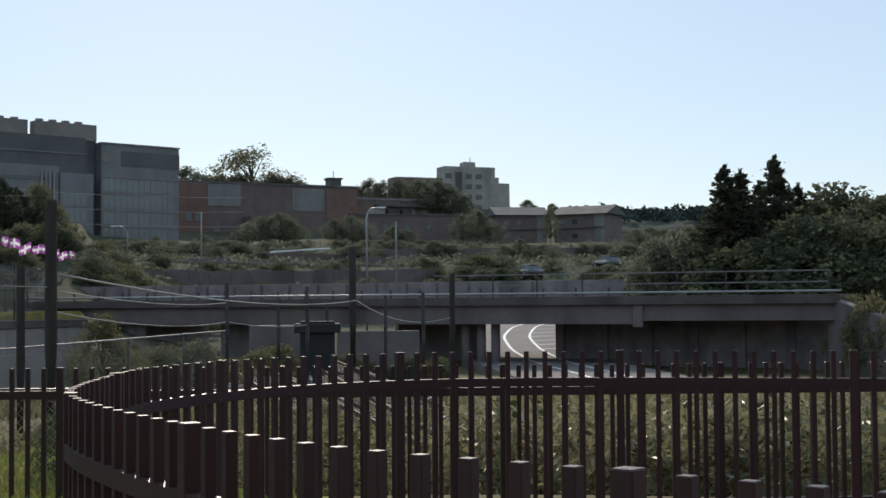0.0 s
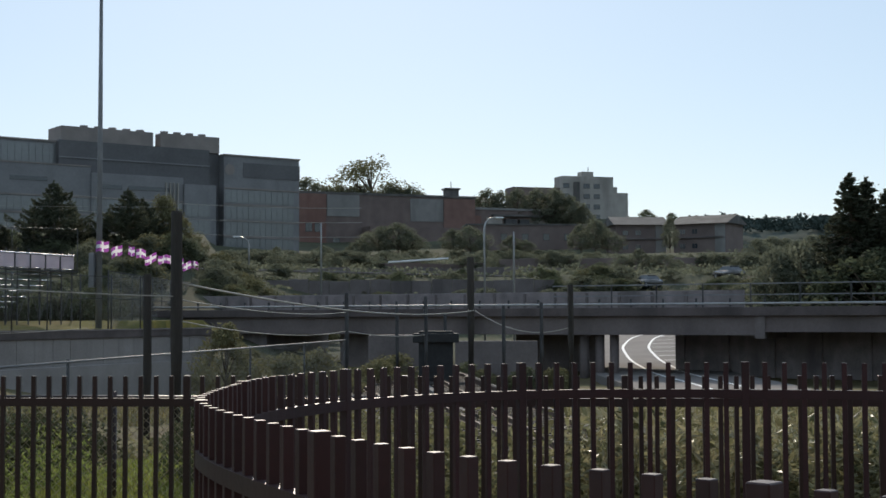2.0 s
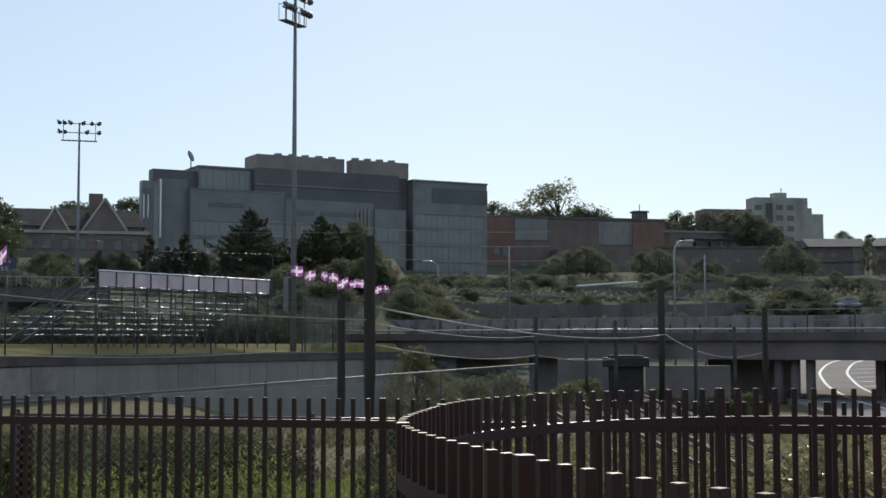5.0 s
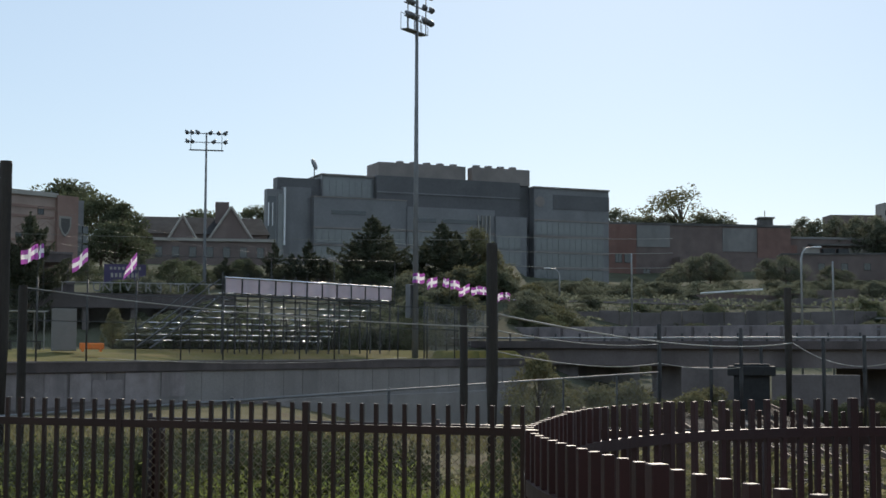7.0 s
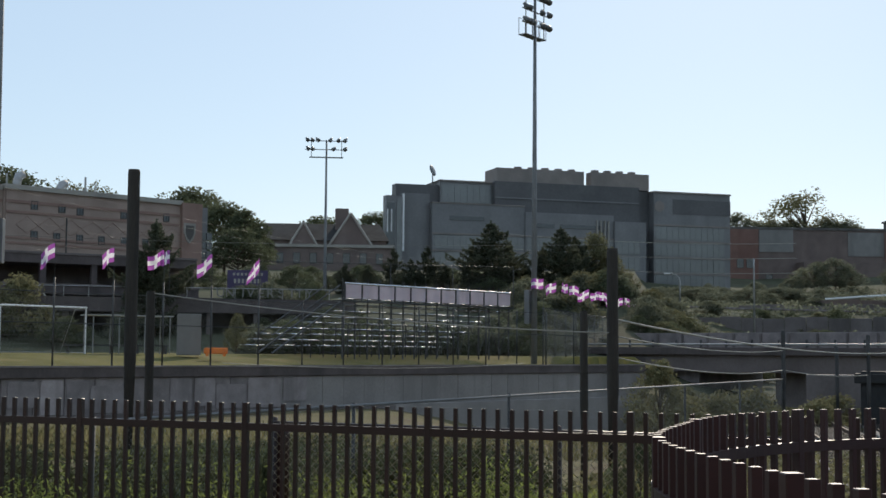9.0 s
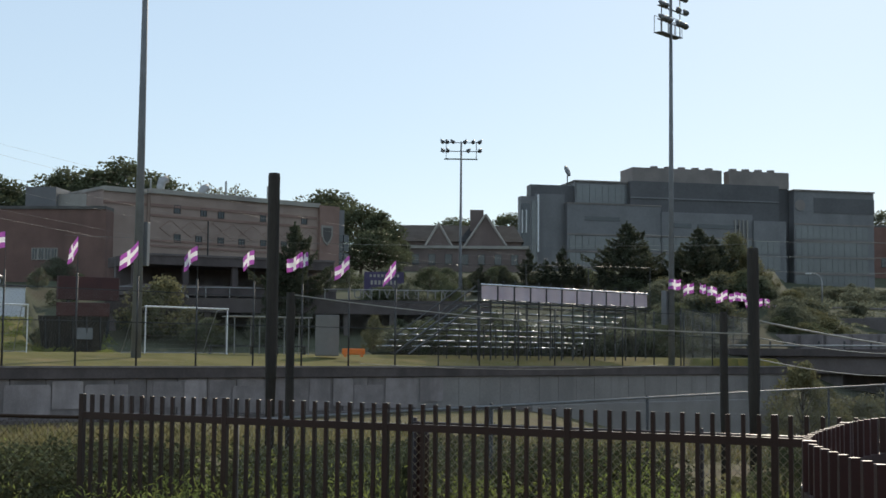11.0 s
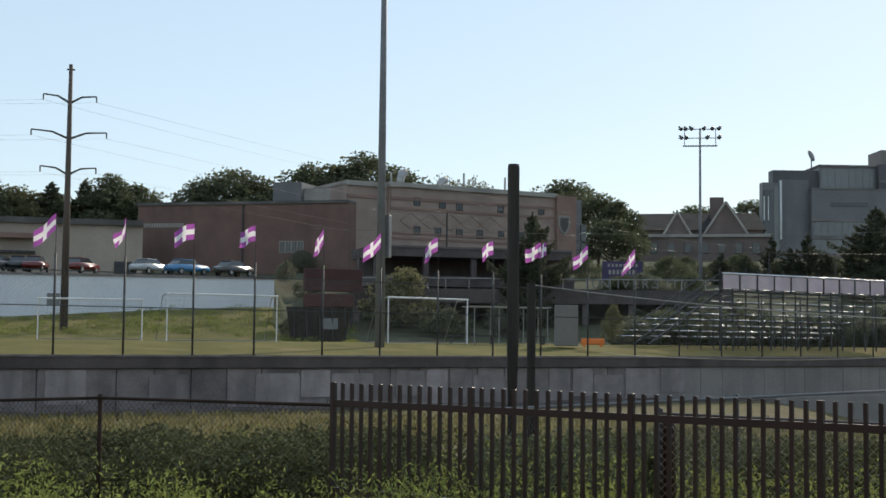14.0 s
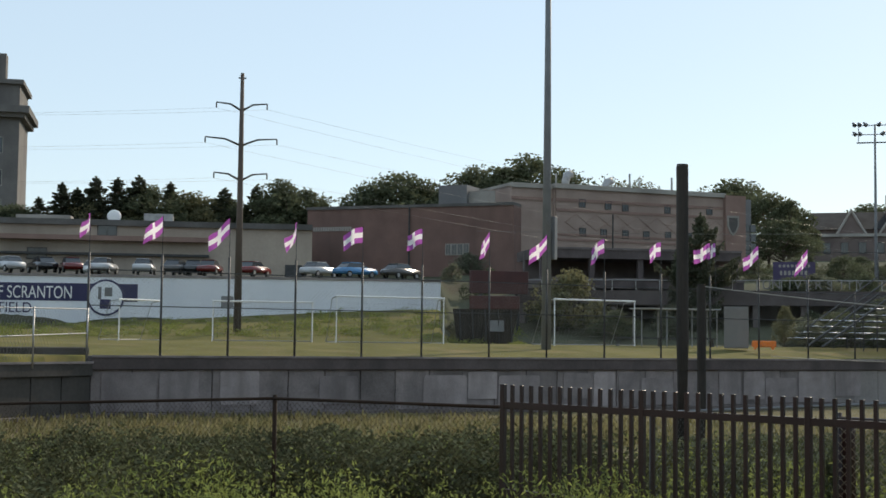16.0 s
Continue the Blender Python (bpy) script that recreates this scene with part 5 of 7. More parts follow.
# ---- floodlight masts ----
def mast(p, height, r, label, heads, turn, box_z=3.5, rows=2):
    root = thing("floodlight_mast", Matrix.Translation(p) @ Matrix.Rotation(radians(turn), 4, "Z"), label, "floodlight")
    b = bmesh.new()
    tube(b, [(0, 0, -0.3), (0, 0, height * 0.5), (0, 0, height)], r, 14, r * 0.45)
    part("pole", b, M_MAST, root, smooth=True)
    b = bmesh.new()
    span(b, -0.34, 0.34, r, r + 0.35, box_z - 1.1, box_z + 1.1, 0.02)
    part("control_box", b, M_MAST, root)
    if not heads:
        return
    w = 2.15 if rows < 3 else 1.6
    levels = (-0.1, -1.0, -1.9)[:rows]
    floor_z = height + levels[-1] - 0.75
    for z in levels:
        b = bmesh.new()
        tube(b, [(-w, 0, height + z), (w, 0, height + z)], 0.045, 6)
        part("crossarm", b, M_MAST, root)
    for x in (-w * 0.72, w * 0.72):
        b = bmesh.new()
        tube(b, [(x, 0, floor_z), (x, 0, height)], 0.035, 6)
        part("strut", b, M_MAST, root)
    b = bmesh.new()
    span(b, -w * 0.8, w * 0.8, -0.12, 0.5, floor_z - 0.05, floor_z)
    platform = part("platform", b, M_MAST, root, "narrow service platform")
    if rows > 2:
        for x in (-1.25, -0.45, 0.45, 1.25):
            for y in (-0.1, 0.48):
                b = bmesh.new()
                tube(b, [(x, y, floor_z), (x, y, floor_z + 1.1)], 0.022, 5)
                part("rail_post", b, M_MAST, platform)
        for y in (-0.1, 0.48):
            b = bmesh.new()
            tube(b, [(-1.25, y, floor_z + 1.1), (1.25, y, floor_z + 1.1)], 0.022, 5)
            part("hand_rail", b, M_MAST, platform)
    hb = bmesh.new()
    tube(hb, [(0, 0.22, 0.14), (0, 0.1, 0.09), (0, -0.06, 0.0), (0, -0.24, -0.1)], 0.07, 12, 0.21)
    tube(hb, [(0, 0.05, 0.05), (0, 0.12, -0.12)], 0.03, 5)
    hm = finish("lamp_head", hb, M_LAMP, True)
    sets = ((-2.0, -1.5, -0.95, 0.45, 1.25, 1.95), (-1.95, -1.45, 0.8, 1.95), (-2.0, -1.4, -0.8, 0.8, 1.4, 2.0))
    for z, xs in zip(levels, sets):
        for k, x in enumerate(xs):
            part_mesh("lamp_head", hm, root, Matrix.Translation((x * w / 2.15, -0.2, height + z + 0.1)) @ Matrix.Rotation(radians((35, 22, 48)[k % 3] * (1 if x < 0 else -1)), 4, "Z") @ Matrix.Rotation(radians(12), 4, "X"))


mast(polar(9.85, 140, 1.4), up(140, 8.75) - 1.4, 0.2, "tall grey floodlight mast with two rows of lamps", True, 12)
mast(polar(1.14, 90, 1.1), up(90, 14.65) - 1.1, 0.21, "very tall grey floodlight mast beside the stand", True, 60, 3.5, 3)
mast(polar(23.1, 70, 1.25), 24.0, 0.25, "very tall grey floodlight mast on the field's edge", False, 0, 5.6)

# ---- power pole ----
pp = polar(35.83, 100, 1.9)
root = thing("power_pole", Matrix.Translation(pp) @ Matrix.Rotation(radians(38), 4, "Z"), "tall tapered brown power pole with three pairs of arms", "power pole")
b = bmesh.new()
tube(b, [(0, 0, -0.6), (0, 0, 9.5), (0.0, 0, 18.86)], 0.30, 14, 0.13)
part("pole", b, mat("weathering_steel", (0.075, 0.055, 0.045), (0.12, 0.09, 0.075), 1.0, 0.75, stain=(0.06, 0.045, 0.038)), root, smooth=True)
TIPS = []
for z, half in ((16.55, 1.82), (14.0, 2.57), (11.45, 1.9)):
    for s in (-1, 1):
        b = bmesh.new()
        tube(b, [(0, 0, z - 0.45), (s * half * 0.45, 0, z + 0.02), (s * half, 0, z + 0.12)], 0.09, 6, 0.05)
        arm = part("arm", b, M_DARKMETAL, root)
        b = bmesh.new()
        tube(b, [(s * half, 0, z + 0.1), (s * half, 0, z - 0.3)], 0.05, 6)
        part("insulator", b, M_DARKMETAL, arm)
        TIPS.append(root.matrix_world @ Vector((s * half, 0, z - 0.3)))
b = bmesh.new()
span(b, -0.28, 0.28, -0.03, 0.03, 18.45, 18.55)
part("crossarm", b, M_DARKMETAL, root)
for i, tip in enumerate(TIPS):
    cable(tip, polar(70, 150, tip.z + 4), 1.6, 0.006, "thin power line against the sky", M_WIRE)
    cable(tip, polar(1 - 2 * (i % 2), 330, tip.z + 6), 5.0, 0.006, "thin power line against the sky", M_WIRE)


# ---- stand ----
sp, sq = polar(9.0, 80, 1.25), polar(2.1, 92, 1.15)
m, n = facing(sp, sq)
st = thing("grandstand", m, "aluminium bleacher stand seen from behind with pale back panels", "grandstand")
ROWS = 9
for i in range(ROWS):
    y, z = 0.3 + i * 0.72, 3.4 - i * 0.34
    b = bmesh.new()
    span(b, 0 if i < 5 else -2.5, n, y, y + 0.26, z, z + 0.05)
    part("bench_plank", b, M_ALU, st)
    b = bmesh.new()
    span(b, 0 if i < 5 else -2.5, n, y + 0.25, y + 0.55, z - 0.42, z - 0.38)
    part("foot_plank", b, M_DARKMETAL, st)
    # Broken tube lengths added along each plank to imitate patchy sun glints.
    gl = random.Random(60 + i)
    x = -2.2 if i >= 5 else 0.1
    while x < n - 0.5:
        ln = gl.uniform(0.5, 1.9)
        b = bmesh.new()
        tube(b, [(x, y, z + 0.02), (min(n, x + ln), y, z + 0.02)], 0.034, 8)
        part("glint_edge", b, M_ALU, st, smooth=True)
        x += ln + gl.uniform(0.05, 0.9)
for y, top, r in ((0.2, 4.6, 0.05), (2.8, 2.0, 0.04), (5.2, 0.9, 0.04)):
    fb = bmesh.new()
    tube(fb, [(0, y, -0.1), (0, y, top)], r, 6)
    frm = finish("support_post", fb, M_DARKMETAL)
    for i in range(16):
        part_mesh("support_post", frm, st, Matrix.Translation((i * n / 15, 0, 0)))
for i in range(15):
    b = bmesh.new()
    tube(b, [(i * n / 15, 0.2, 0.2 + 2.2 * (i % 2)), ((i + 1) * n / 15, 0.2, 2.4 - 2.2 * (i % 2))], 0.025, 5)
    part("brace", b, M_DARKMETAL, st)
b = bmesh.new()
span(b, 0, n, -0.1, 1.0, 3.26, 3.34)
part("walkway", b, M_DARKMETAL, st)
w = n / 11
bm = bmesh.new()
span(bm, 0.06, w - 0.06, 0.02, 0.05, 3.45, 4.25)
pan = finish("back_panel", bm, mat("pale_mesh_panel", (0.58, 0.52, 0.56), (0.72, 0.66, 0.70), 0.8, 0.6, leafy=0.5))
bm = bmesh.new()
span(bm, -0.04, 0.04, -0.02, 0.07, 3.3, 4.34)
pst = finish("panel_post", bm, M_DARKMETAL)
for i in range(11):
    part_mesh("back_panel", pan, st, Matrix.Translation((i * w, 0, 0)))
    part_mesh("panel_post", pst, st, Matrix.Translation((i * w, 0, 0)))
b = bmesh.new()
tube(b, [(0, 0.03, 4.31), (n, 0.03, 4.31)], 0.06, 8)
part("hand_rail", b, M_ALU, st, smooth=True)
for y in (0.2, 1.4):
    b = bmesh.new()
    tube(b, [(-0.2, y, 4.2), (-5.5, y, 1.2)], 0.04, 6)
    tube(b, [(-0.2, y, 3.2), (-5.5, y, 0.2)], 0.06, 6)
    part("stair_rail", b, M_DARKMETAL, st)
for i in range(9):
    b = bmesh.new()
    span(b, -0.5 - i * 0.55, -0.1 - i * 0.55, 0.2, 1.4, 3.0 - i * 0.31, 3.05 - i * 0.31)
    part("stair_tread", b, M_DARKMETAL, st)


chain_fence("ball_stop_net", polar(12.5, 112, up(112, 3.7)), polar(2.0, 118, up(118, 3.55)), 7.2, 0.35, 0.005, 5.5, "tall dark ball-stop net behind the stand", wire_m=M_DARKMETAL, rails=(0.0,), r=0.022, post_m=M_DARKMETAL, rail_m=M_DARKMETAL, foot=3.0)


# ---- goals, shelters and small field things ----
def goal(p, q, h, label, depth=1.8, net=True):
    m, n = facing(p, q)
    root = thing("football_goal", m, label, "goal", "goals on the field")
    for x in (0, n):
        b = bmesh.new()
        tube(b, [(x, 0, 0), (x, 0, h)], 0.036, 8)
        part("goalpost", b, M_WHITE, root)
    b = bmesh.new()
    tube(b, [(-0.05, 0, h), (n + 0.05, 0, h)], 0.05, 8)
    part("crossbar", b, M_WHITE, root)
    b = bmesh.new()
    for x in (0, n):
        tube(b, [(x, 0, h), (x, depth * 0.45, h - 0.1), (x, depth, 0.05), (x, 0, 0.05)], 0.03, 6)
    tube(b, [(0, depth, 0.05), (n, depth, 0.05)], 0.03, 6)
    part("frame", b, M_GALV, root)
    v, f = [], []
    for i in range(int(n / 0.24) + 1):
        x = min(n, i * 0.24)
        for (y0, z0), (y1, z1) in (((depth * 0.45, h - 0.1), (depth, 0.05)),):
            k = len(v)
            v += [(x - 0.004, y0, z0), (x + 0.004, y0, z0), (x + 0.004, y1, z1), (x - 0.004, y1, z1), (x, y0 + 0.006, z0), (x, y1 + 0.006, z1)]
            f += [(k, k + 1, k + 2, k + 3), (k + 1, k + 4, k + 5, k + 2), (k + 4, k, k + 3, k + 5)]
    for i in range(11):
        t = i / 10
        y, z = depth * (0.45 + 0.55 * t), (h - 0.1) * (1 - t) + 0.05 * t
        k = len(v)
        v += [(0, y, z - 0.004), (n, y, z - 0.004), (n, y, z + 0.004), (0, y, z + 0.004), (0, y + 0.006, z), (n, y + 0.006, z)]
        f += [(k, k + 1, k + 2, k + 3), (k + 3, k + 2, k + 5, k + 4), (k + 4, k + 5, k + 1, k)]
    me = bpy.data.meshes.new("net")
    me.from_pydata(v, [], f)
    me.materials.append(M_NET)
    part_mesh("net", me, root)


goal(polar(22.75, 73, 1.38), polar(19.46, 76, 1.38), 2.44, "white football goal with a net on the field's edge", 2.2)
goal(polar(31.8, 72, 1.38), polar(27.35, 74, 1.38), 2.44, "white football goal standing on the grass")
goal(polar(36.85, 80, 1.38), polar(32.78, 80, 1.38), 2.3, "white football goal with a grey net")
goal(polar(40.6, 72, 1.38), polar(38.95, 74, 1.38), 2.1, "narrow white goal seen edge-on", 1.5)

sh = thing("team_shelter", facing(polar(19.3, 78, 1.38), polar(15.7, 80, 1.38))[0], "open team shelter of white posts with a dark bench", "shelter")
for x in (0.2, 1.7, 3.2, 4.7):
    for y in (0, 1.4):
        b2 = bmesh.new()
        tube(b2, [(x, y, 0), (x, y, 2.1)], 0.035, 6)
        part("post", b2, M_NET, sh)
b2 = bmesh.new()
span(b2, 0, 4.9, -0.1, 1.5, 2.1, 2.16)
part("roof", b2, M_GALV, sh)
b2 = bmesh.new()
span(b2, -1.2, 4.9, 0.5, 0.95, 0.42, 0.5)
part("bench", b2, M_DARKMETAL, sh)
for x in (-1.0, 1.5, 3.0, 4.7):
    b2 = bmesh.new()
    span(b2, x, x + 0.08, 0.55, 0.9, 0, 0.42)
    part("bench_leg", b2, M_DARKMETAL, sh)
b2 = bmesh.new()
span(b2, 0, 1.3, 0, 1.1, 0, 2.25, 0.03)
solid("storage_box", b2, M_STONE_DULL, "tall grey-beige storage cabinet on the grass", "cabinet", "", facing(polar(15.85, 76, 1.33), polar(14.9, 76, 1.33))[0])
b2 = bmesh.new()
span(b2, 0, 1.25, 0, 0.5, 0.12, 0.45, 0.05)
span(b2, 0.1, 0.25, -0.02, 0.52, 0, 0.2)
span(b2, 1.0, 1.15, -0.02, 0.52, 0, 0.2)
solid("orange_barrier", b2, M_ORANGE, "bright orange plastic barrier lying on the grass", "barrier", "", facing(polar(14.75, 74, 1.3), polar(13.8, 74, 1.3))[0])
# dark container and scoreboard on the bank
dc = thing("metal_container", facing(polar(26.95, 99, 1.35), polar(24.2, 99, 1.35))[0], "dark metal container with tapered ends and a dull red rim", "container")
b2 = bmesh.new()
lower = [b2.verts.new(v) for v in ((0.35, 0.3, 0), (4.2, 0.3, 0), (4.2, 2.2, 0), (0.35, 2.2, 0))]
upper = [b2.verts.new(v) for v in ((0, 0, 2.5), (4.75, 0, 2.5), (4.75, 2.5, 2.5), (0, 2.5, 2.5))]
b2.faces.new(lower[::-1])
b2.faces.new(upper)
for i in range(4):
    b2.faces.new((lower[i], lower[(i + 1) % 4], upper[(i + 1) % 4], upper[i]))
part("body", b2, M_TIMBER, dc)
b2 = bmesh.new()
span(b2, 1.2, 4.8, -0.06, 2.56, 2.5, 3.45, 0.03)
part("rim", b2, M_REDSTEEL, dc, "dull dark red upper box")
for i in range(5):
    b2 = bmesh.new()
    x = 0.5 + i * 0.92
    tube(b2, [(x + 0.1, 0.2, 0.05), (x, -0.06, 2.45)], 0.06, 4)
    part("rib", b2, M_DARKMETAL, dc)
b2 = bmesh.new()
span(b2, 2.6, 3.7, 0.02, 0.16, 0.9, 1.7)
part("label_plate", b2, M_MAST, dc, "dull grey plate")
sc = thing("scoreboard", facing(polar(26.2, 108, 1.9), polar(23.6, 110, 1.9))[0], "dark red scoreboard on steel posts", "scoreboard")
b2 = bmesh.new()
span(b2, 0, 4.9, 0, 0.35, 3.4, 5.2, 0.03)
part("board", b2, M_REDSTEEL, sc)
for x in (0.8, 4.0):
    b2 = bmesh.new()
    span(b2, x, x + 0.2, 0.1, 0.3, -0.3, 3.4)
    part("post", b2, M_DARKMETAL, sc)
sg = thing("university_sign", facing(polar(13.85, 128, 4.5), polar(11.9, 128, 4.5))[0], "violet banner sign with pale lettering on the hillside", "sign")
b2 = bmesh.new()
span(b2, 0, 3.7, 0, 0.12, 2.7, 4.5)
ban = part("banner", b2, M_SIGN, sg)
for k, (z, w0, w1, hh) in enumerate(((4.0, 0.5, 3.2, 0.25), (3.3, 0.6, 3.1, 0.4))):
    x = w0
    while x < w1:
        b2 = bmesh.new()
        span(b2, x, x + 0.22, -0.02, 0, z, z + hh)
        part("letter_bar", b2, M_STONE, ban)
        x += 0.36
b2 = bmesh.new()
span(b2, -1.5, 5.0, 0.2, 0.5, -1.0, 1.9)
part("backing_wall", b2, M_CONC_DARK, sg)

# low deck on the bank, with standing letters along its edge
dk = Block("bank_deck", (24.3, 113), (8.6, 113), "low dark concrete deck on columns set into the bank", "deck")
dk.box("slab", 0, dk.n, 0, 6.5, 4.75, 5.35, M_COPING)
dk.box("edge_beam", -0.1, dk.n + 0.1, -0.3, 0, 4.6, 5.75, M_COPING)
# The recess shade on the back wall is put into its dark colour.
dk.box("back_wall", 0, dk.n, 3.6, 4.0, 1.0, 4.75, M_SHADE_CONC)
cb = bmesh.new()
span(cb, -0.25, 0.25, 0.1, 0.6, 0.8, 4.75, 0.03)
col_me = finish("column", cb, M_CONC_DARK)
rb = bmesh.new()
tube(rb, [(0, -0.1, 5.7), (0, -0.1, 6.6)], 0.035, 6)
rail_me = finish("rail_post", rb, M_GALV)
for i in range(9):
    part_mesh("column", col_me, dk.root, Matrix.Translation((0.5 + i * (dk.n - 1) / 8, 0, 0)))
for i in range(17):
    part_mesh("rail_post", rail_me, dk.root, Matrix.Translation((0.2 + i * (dk.n - 0.4) / 16, 0, 0)))
rb = bmesh.new()
tube(rb, [(0.2, -0.1, 6.6), (dk.n - 0.2, -0.1, 6.6)], 0.035, 6)
part("hand_rail", rb, M_GALV, dk.root)
for ch, a in zip("UNIVERSITY", (14.2 - 0.40 * i for i in range(10))):
    words(ch, 1.0, dk.x(a) + 0.5, -0.32, 5.9, M_STONE_DULL, dk.root, 1.0)


# ---- road lamps and poles beyond the bridge ----
def road_lamp(bearing, r, top, label, arm=True, turn=0.0):
    z0 = ground_z(bearing, r) - 0.3
    root = thing("street_lamp", Matrix.Translation(polar(bearing, r, z0)) @ Matrix.Rotation(radians(turn), 4, "Z"), label, "street lamp")
    h = top - z0
    b = bmesh.new()
    pts = [(0, 0, 0), (0, 0, h - 1.0)] + ([(0.12, 0, h - 0.45), (0.5, 0, h - 0.1), (1.15, 0, h)] if arm else [(0, 0, h)])
    tube(b, pts, 0.11, 8, 0.06)
    part("pole", b, M_GALV, root, smooth=True)
    if arm:
        b = bmesh.new()
        span(b, 1.0, 1.7, -0.13, 0.13, h - 0.08, h + 0.06, 0.03)
        part("lamp_head", b, M_WHITE, root)


road_lamp(-14.62, 120, up(120, 4.1), "curved grey street lamp beyond the bridge")
road_lamp(-15.84, 125, up(125, 3.5), "straight pale pole beyond the bridge", False)
road_lamp(-4.85, 150, up(150, 3.3), "curved grey street lamp beside the trees", True, 180)
road_lamp(-7.82, 140, up(140, 3.9), "grey utility pole carrying wires", False)
for i, e in enumerate((4.65, 4.05, 3.45)):
    cable(polar(3.0, 150, up(150, e + 0.35)), polar(-9.5, 150, up(150, e - 0.15)), 0.5, 0.03, "pale overhead wire crossing before the science building")
cable(polar(-2, 100, up(100, 4.5)), polar(26, 100, up(100, 4.55)), 0.4, 0.012, "thin overhead wire above the field", M_WIRE)
gr = thing("guard_rail", Matrix.Identity(4), "pale guard rail along the hillside road", "guard rail")
pts = [polar(a, 171, up(171, 1.88 + (a + 6.8) * 0.026)) for a in range(-4, -27, -1)]
b = bmesh.new()
tube(b, pts, 0.13, 6)
part("rail", b, M_CONC, gr)
for p in pts[::2]:
    b = bmesh.new()
    tube(b, [p, (p.x, p.y, p.z - 1.2)], 0.08, 6)
    part("post", b, M_DARKMETAL, gr)
# retaining walls that hold the road and the terraces above it
def bank_wall(r, a0, a1, e0, e1, material, label):
    root = thing("retaining_wall", Matrix.Identity(4), label, "wall")
    steps_n = int(abs(a1 - a0) / 0.9) + 1
    for i in range(steps_n):
        p = polar(a0 + (a1 - a0) * i / steps_n, r)
        q = polar(a0 + (a1 - a0) * (i + 1) / steps_n, r)
        m2, n2 = facing((p.x, p.y, 0), (q.x, q.y, 0))
        b3 = bmesh.new()
        span(b3, 0.02, n2 - 0.02, 0, 0.5, up(r, e0), up(r, e1) + 0.12 * math.sin(i * 1.7), 0.03)
        pc = part("panel", b3, material, root)
        pc.matrix_local = m2


bank_wall(159, -5.6, -17.5, 0.75, 1.5, M_CONC_DARK, "long dark concrete retaining wall below the hillside road")
bank_wall(183, -7.2, -17.8, 1.55, 2.0, M_CONC_DARK, "long grey terrace wall above the hillside road")
bank_wall(191, -10.2, -14.6, 1.4, 2.2, M_BRICK_DARK, "dark brick terrace wall on the hillside")
bank_wall(205, -15.2, -25.2, 1.5, 2.35, M_BRICK_DARK, "dark terrace wall below the gabled houses")
b = bmesh.new()
tube(b, [polar(-10.6, 190, up(190, 2.25)), polar(-13.1, 190, up(190, 2.4))], 0.14, 6)
solid("barrier_rail", b, M_WHITE, "white barrier rail on the hillside", "guard rail")

# trackside signal cabinet and concrete blocks
for a, r, w, d, h, z, mt, lb in ((-9.8, 66, 2.5, 2.0, 2.9, -2.2, M_CONC_DARK, "dark concrete block beside the tracks"), (-11.9, 60, 1.5, 1.5, 2.9, -1.95, M_RUBBER, "dark trackside equipment cabinet with a wide cap"), (-13.4, 72, 4.3, 0.5, 2.8, -2.5, M_CONC_DARK, "low grey concrete wall beside the tracks")):
    b = bmesh.new()
    span(b, 0, w, 0, d, 0, h, 0.03)
    if mt is M_RUBBER:
        span(b, -0.25, w + 0.25, -0.2, d + 0.2, h - 0.5, h - 0.1, 0.03)
    mm, _ = facing(polar(a, r, z), polar(a - 2, r, z))
    solid("concrete_block" if mt is not M_RUBBER else "equipment_cabinet", b, mt, lb, "wall" if d == 0.5 else "block", "", mm)
# red post among the pickets
b = bmesh.new()
tube(b, [(0, 0, 0), (0, 0, 1.05), (0, 0, 1.1)], 0.075, 12, 0.07)
solid("bollard", b, M_STEEL, "dark red painted steel bollard behind the fence", "bollard", "", Matrix.Translation(polar(11.6, 13.4, -0.25)), True)


# ---- trees ----
def broadleaf(seed, width, leaves, clumps, leaf, low=0.28, sparse=1.0):
    """Trunk, limbs and crown meshes of a tree one unit high."""
    g = np.random.default_rng(seed)
    rnd = random.Random(seed)
    b = bmesh.new()
    tube(b, [(0, 0, -0.04), (0.01, 0, 0.2), (0.0, 0.012, 0.5), (0.012, 0, 0.8)], 0.028, 8, 0.006)
    centres = []
    for i in range(clumps):
        a = rnd.uniform(0, 2 * math.pi)
        h = low + (1 - low) * (0.08 + 0.86 * (i + 0.5) / clumps)
        t = (h - low) / (1 - low)
        reach = width * 0.5 * math.sin(math.pi * min(1, 0.16 + 0.84 * t) ** 0.85) * rnd.uniform(0.55, 1.06)
        c = Vector((math.cos(a) * reach, math.sin(a) * reach, h * rnd.uniform(0.94, 1.0)))
        centres.append(c)
        if i % 2 == 0:
            base = Vector((0, 0, max(0.16, c.z * 0.62 - 0.05)))
            tube(b, [base, base.lerp(c, 0.55) + Vector((0, 0, 0.02)), c], 0.010, 5, 0.002)
    pts = []
    per = leaves // clumps
    for c in centres:
        rad = width * rnd.uniform(0.10, 0.19) * sparse
        d = g.normal(size=(per, 3))
        d /= np.linalg.norm(d, axis=1)[:, None]
        d *= (g.uniform(0.25, 1.0, per) ** 0.6)[:, None] * rad
        d[:, 2] *= 0.72
        pts.append(np.array(c) + d)
    return finish("trunk", b, M_BARK, True), np.concatenate(pts), leaf


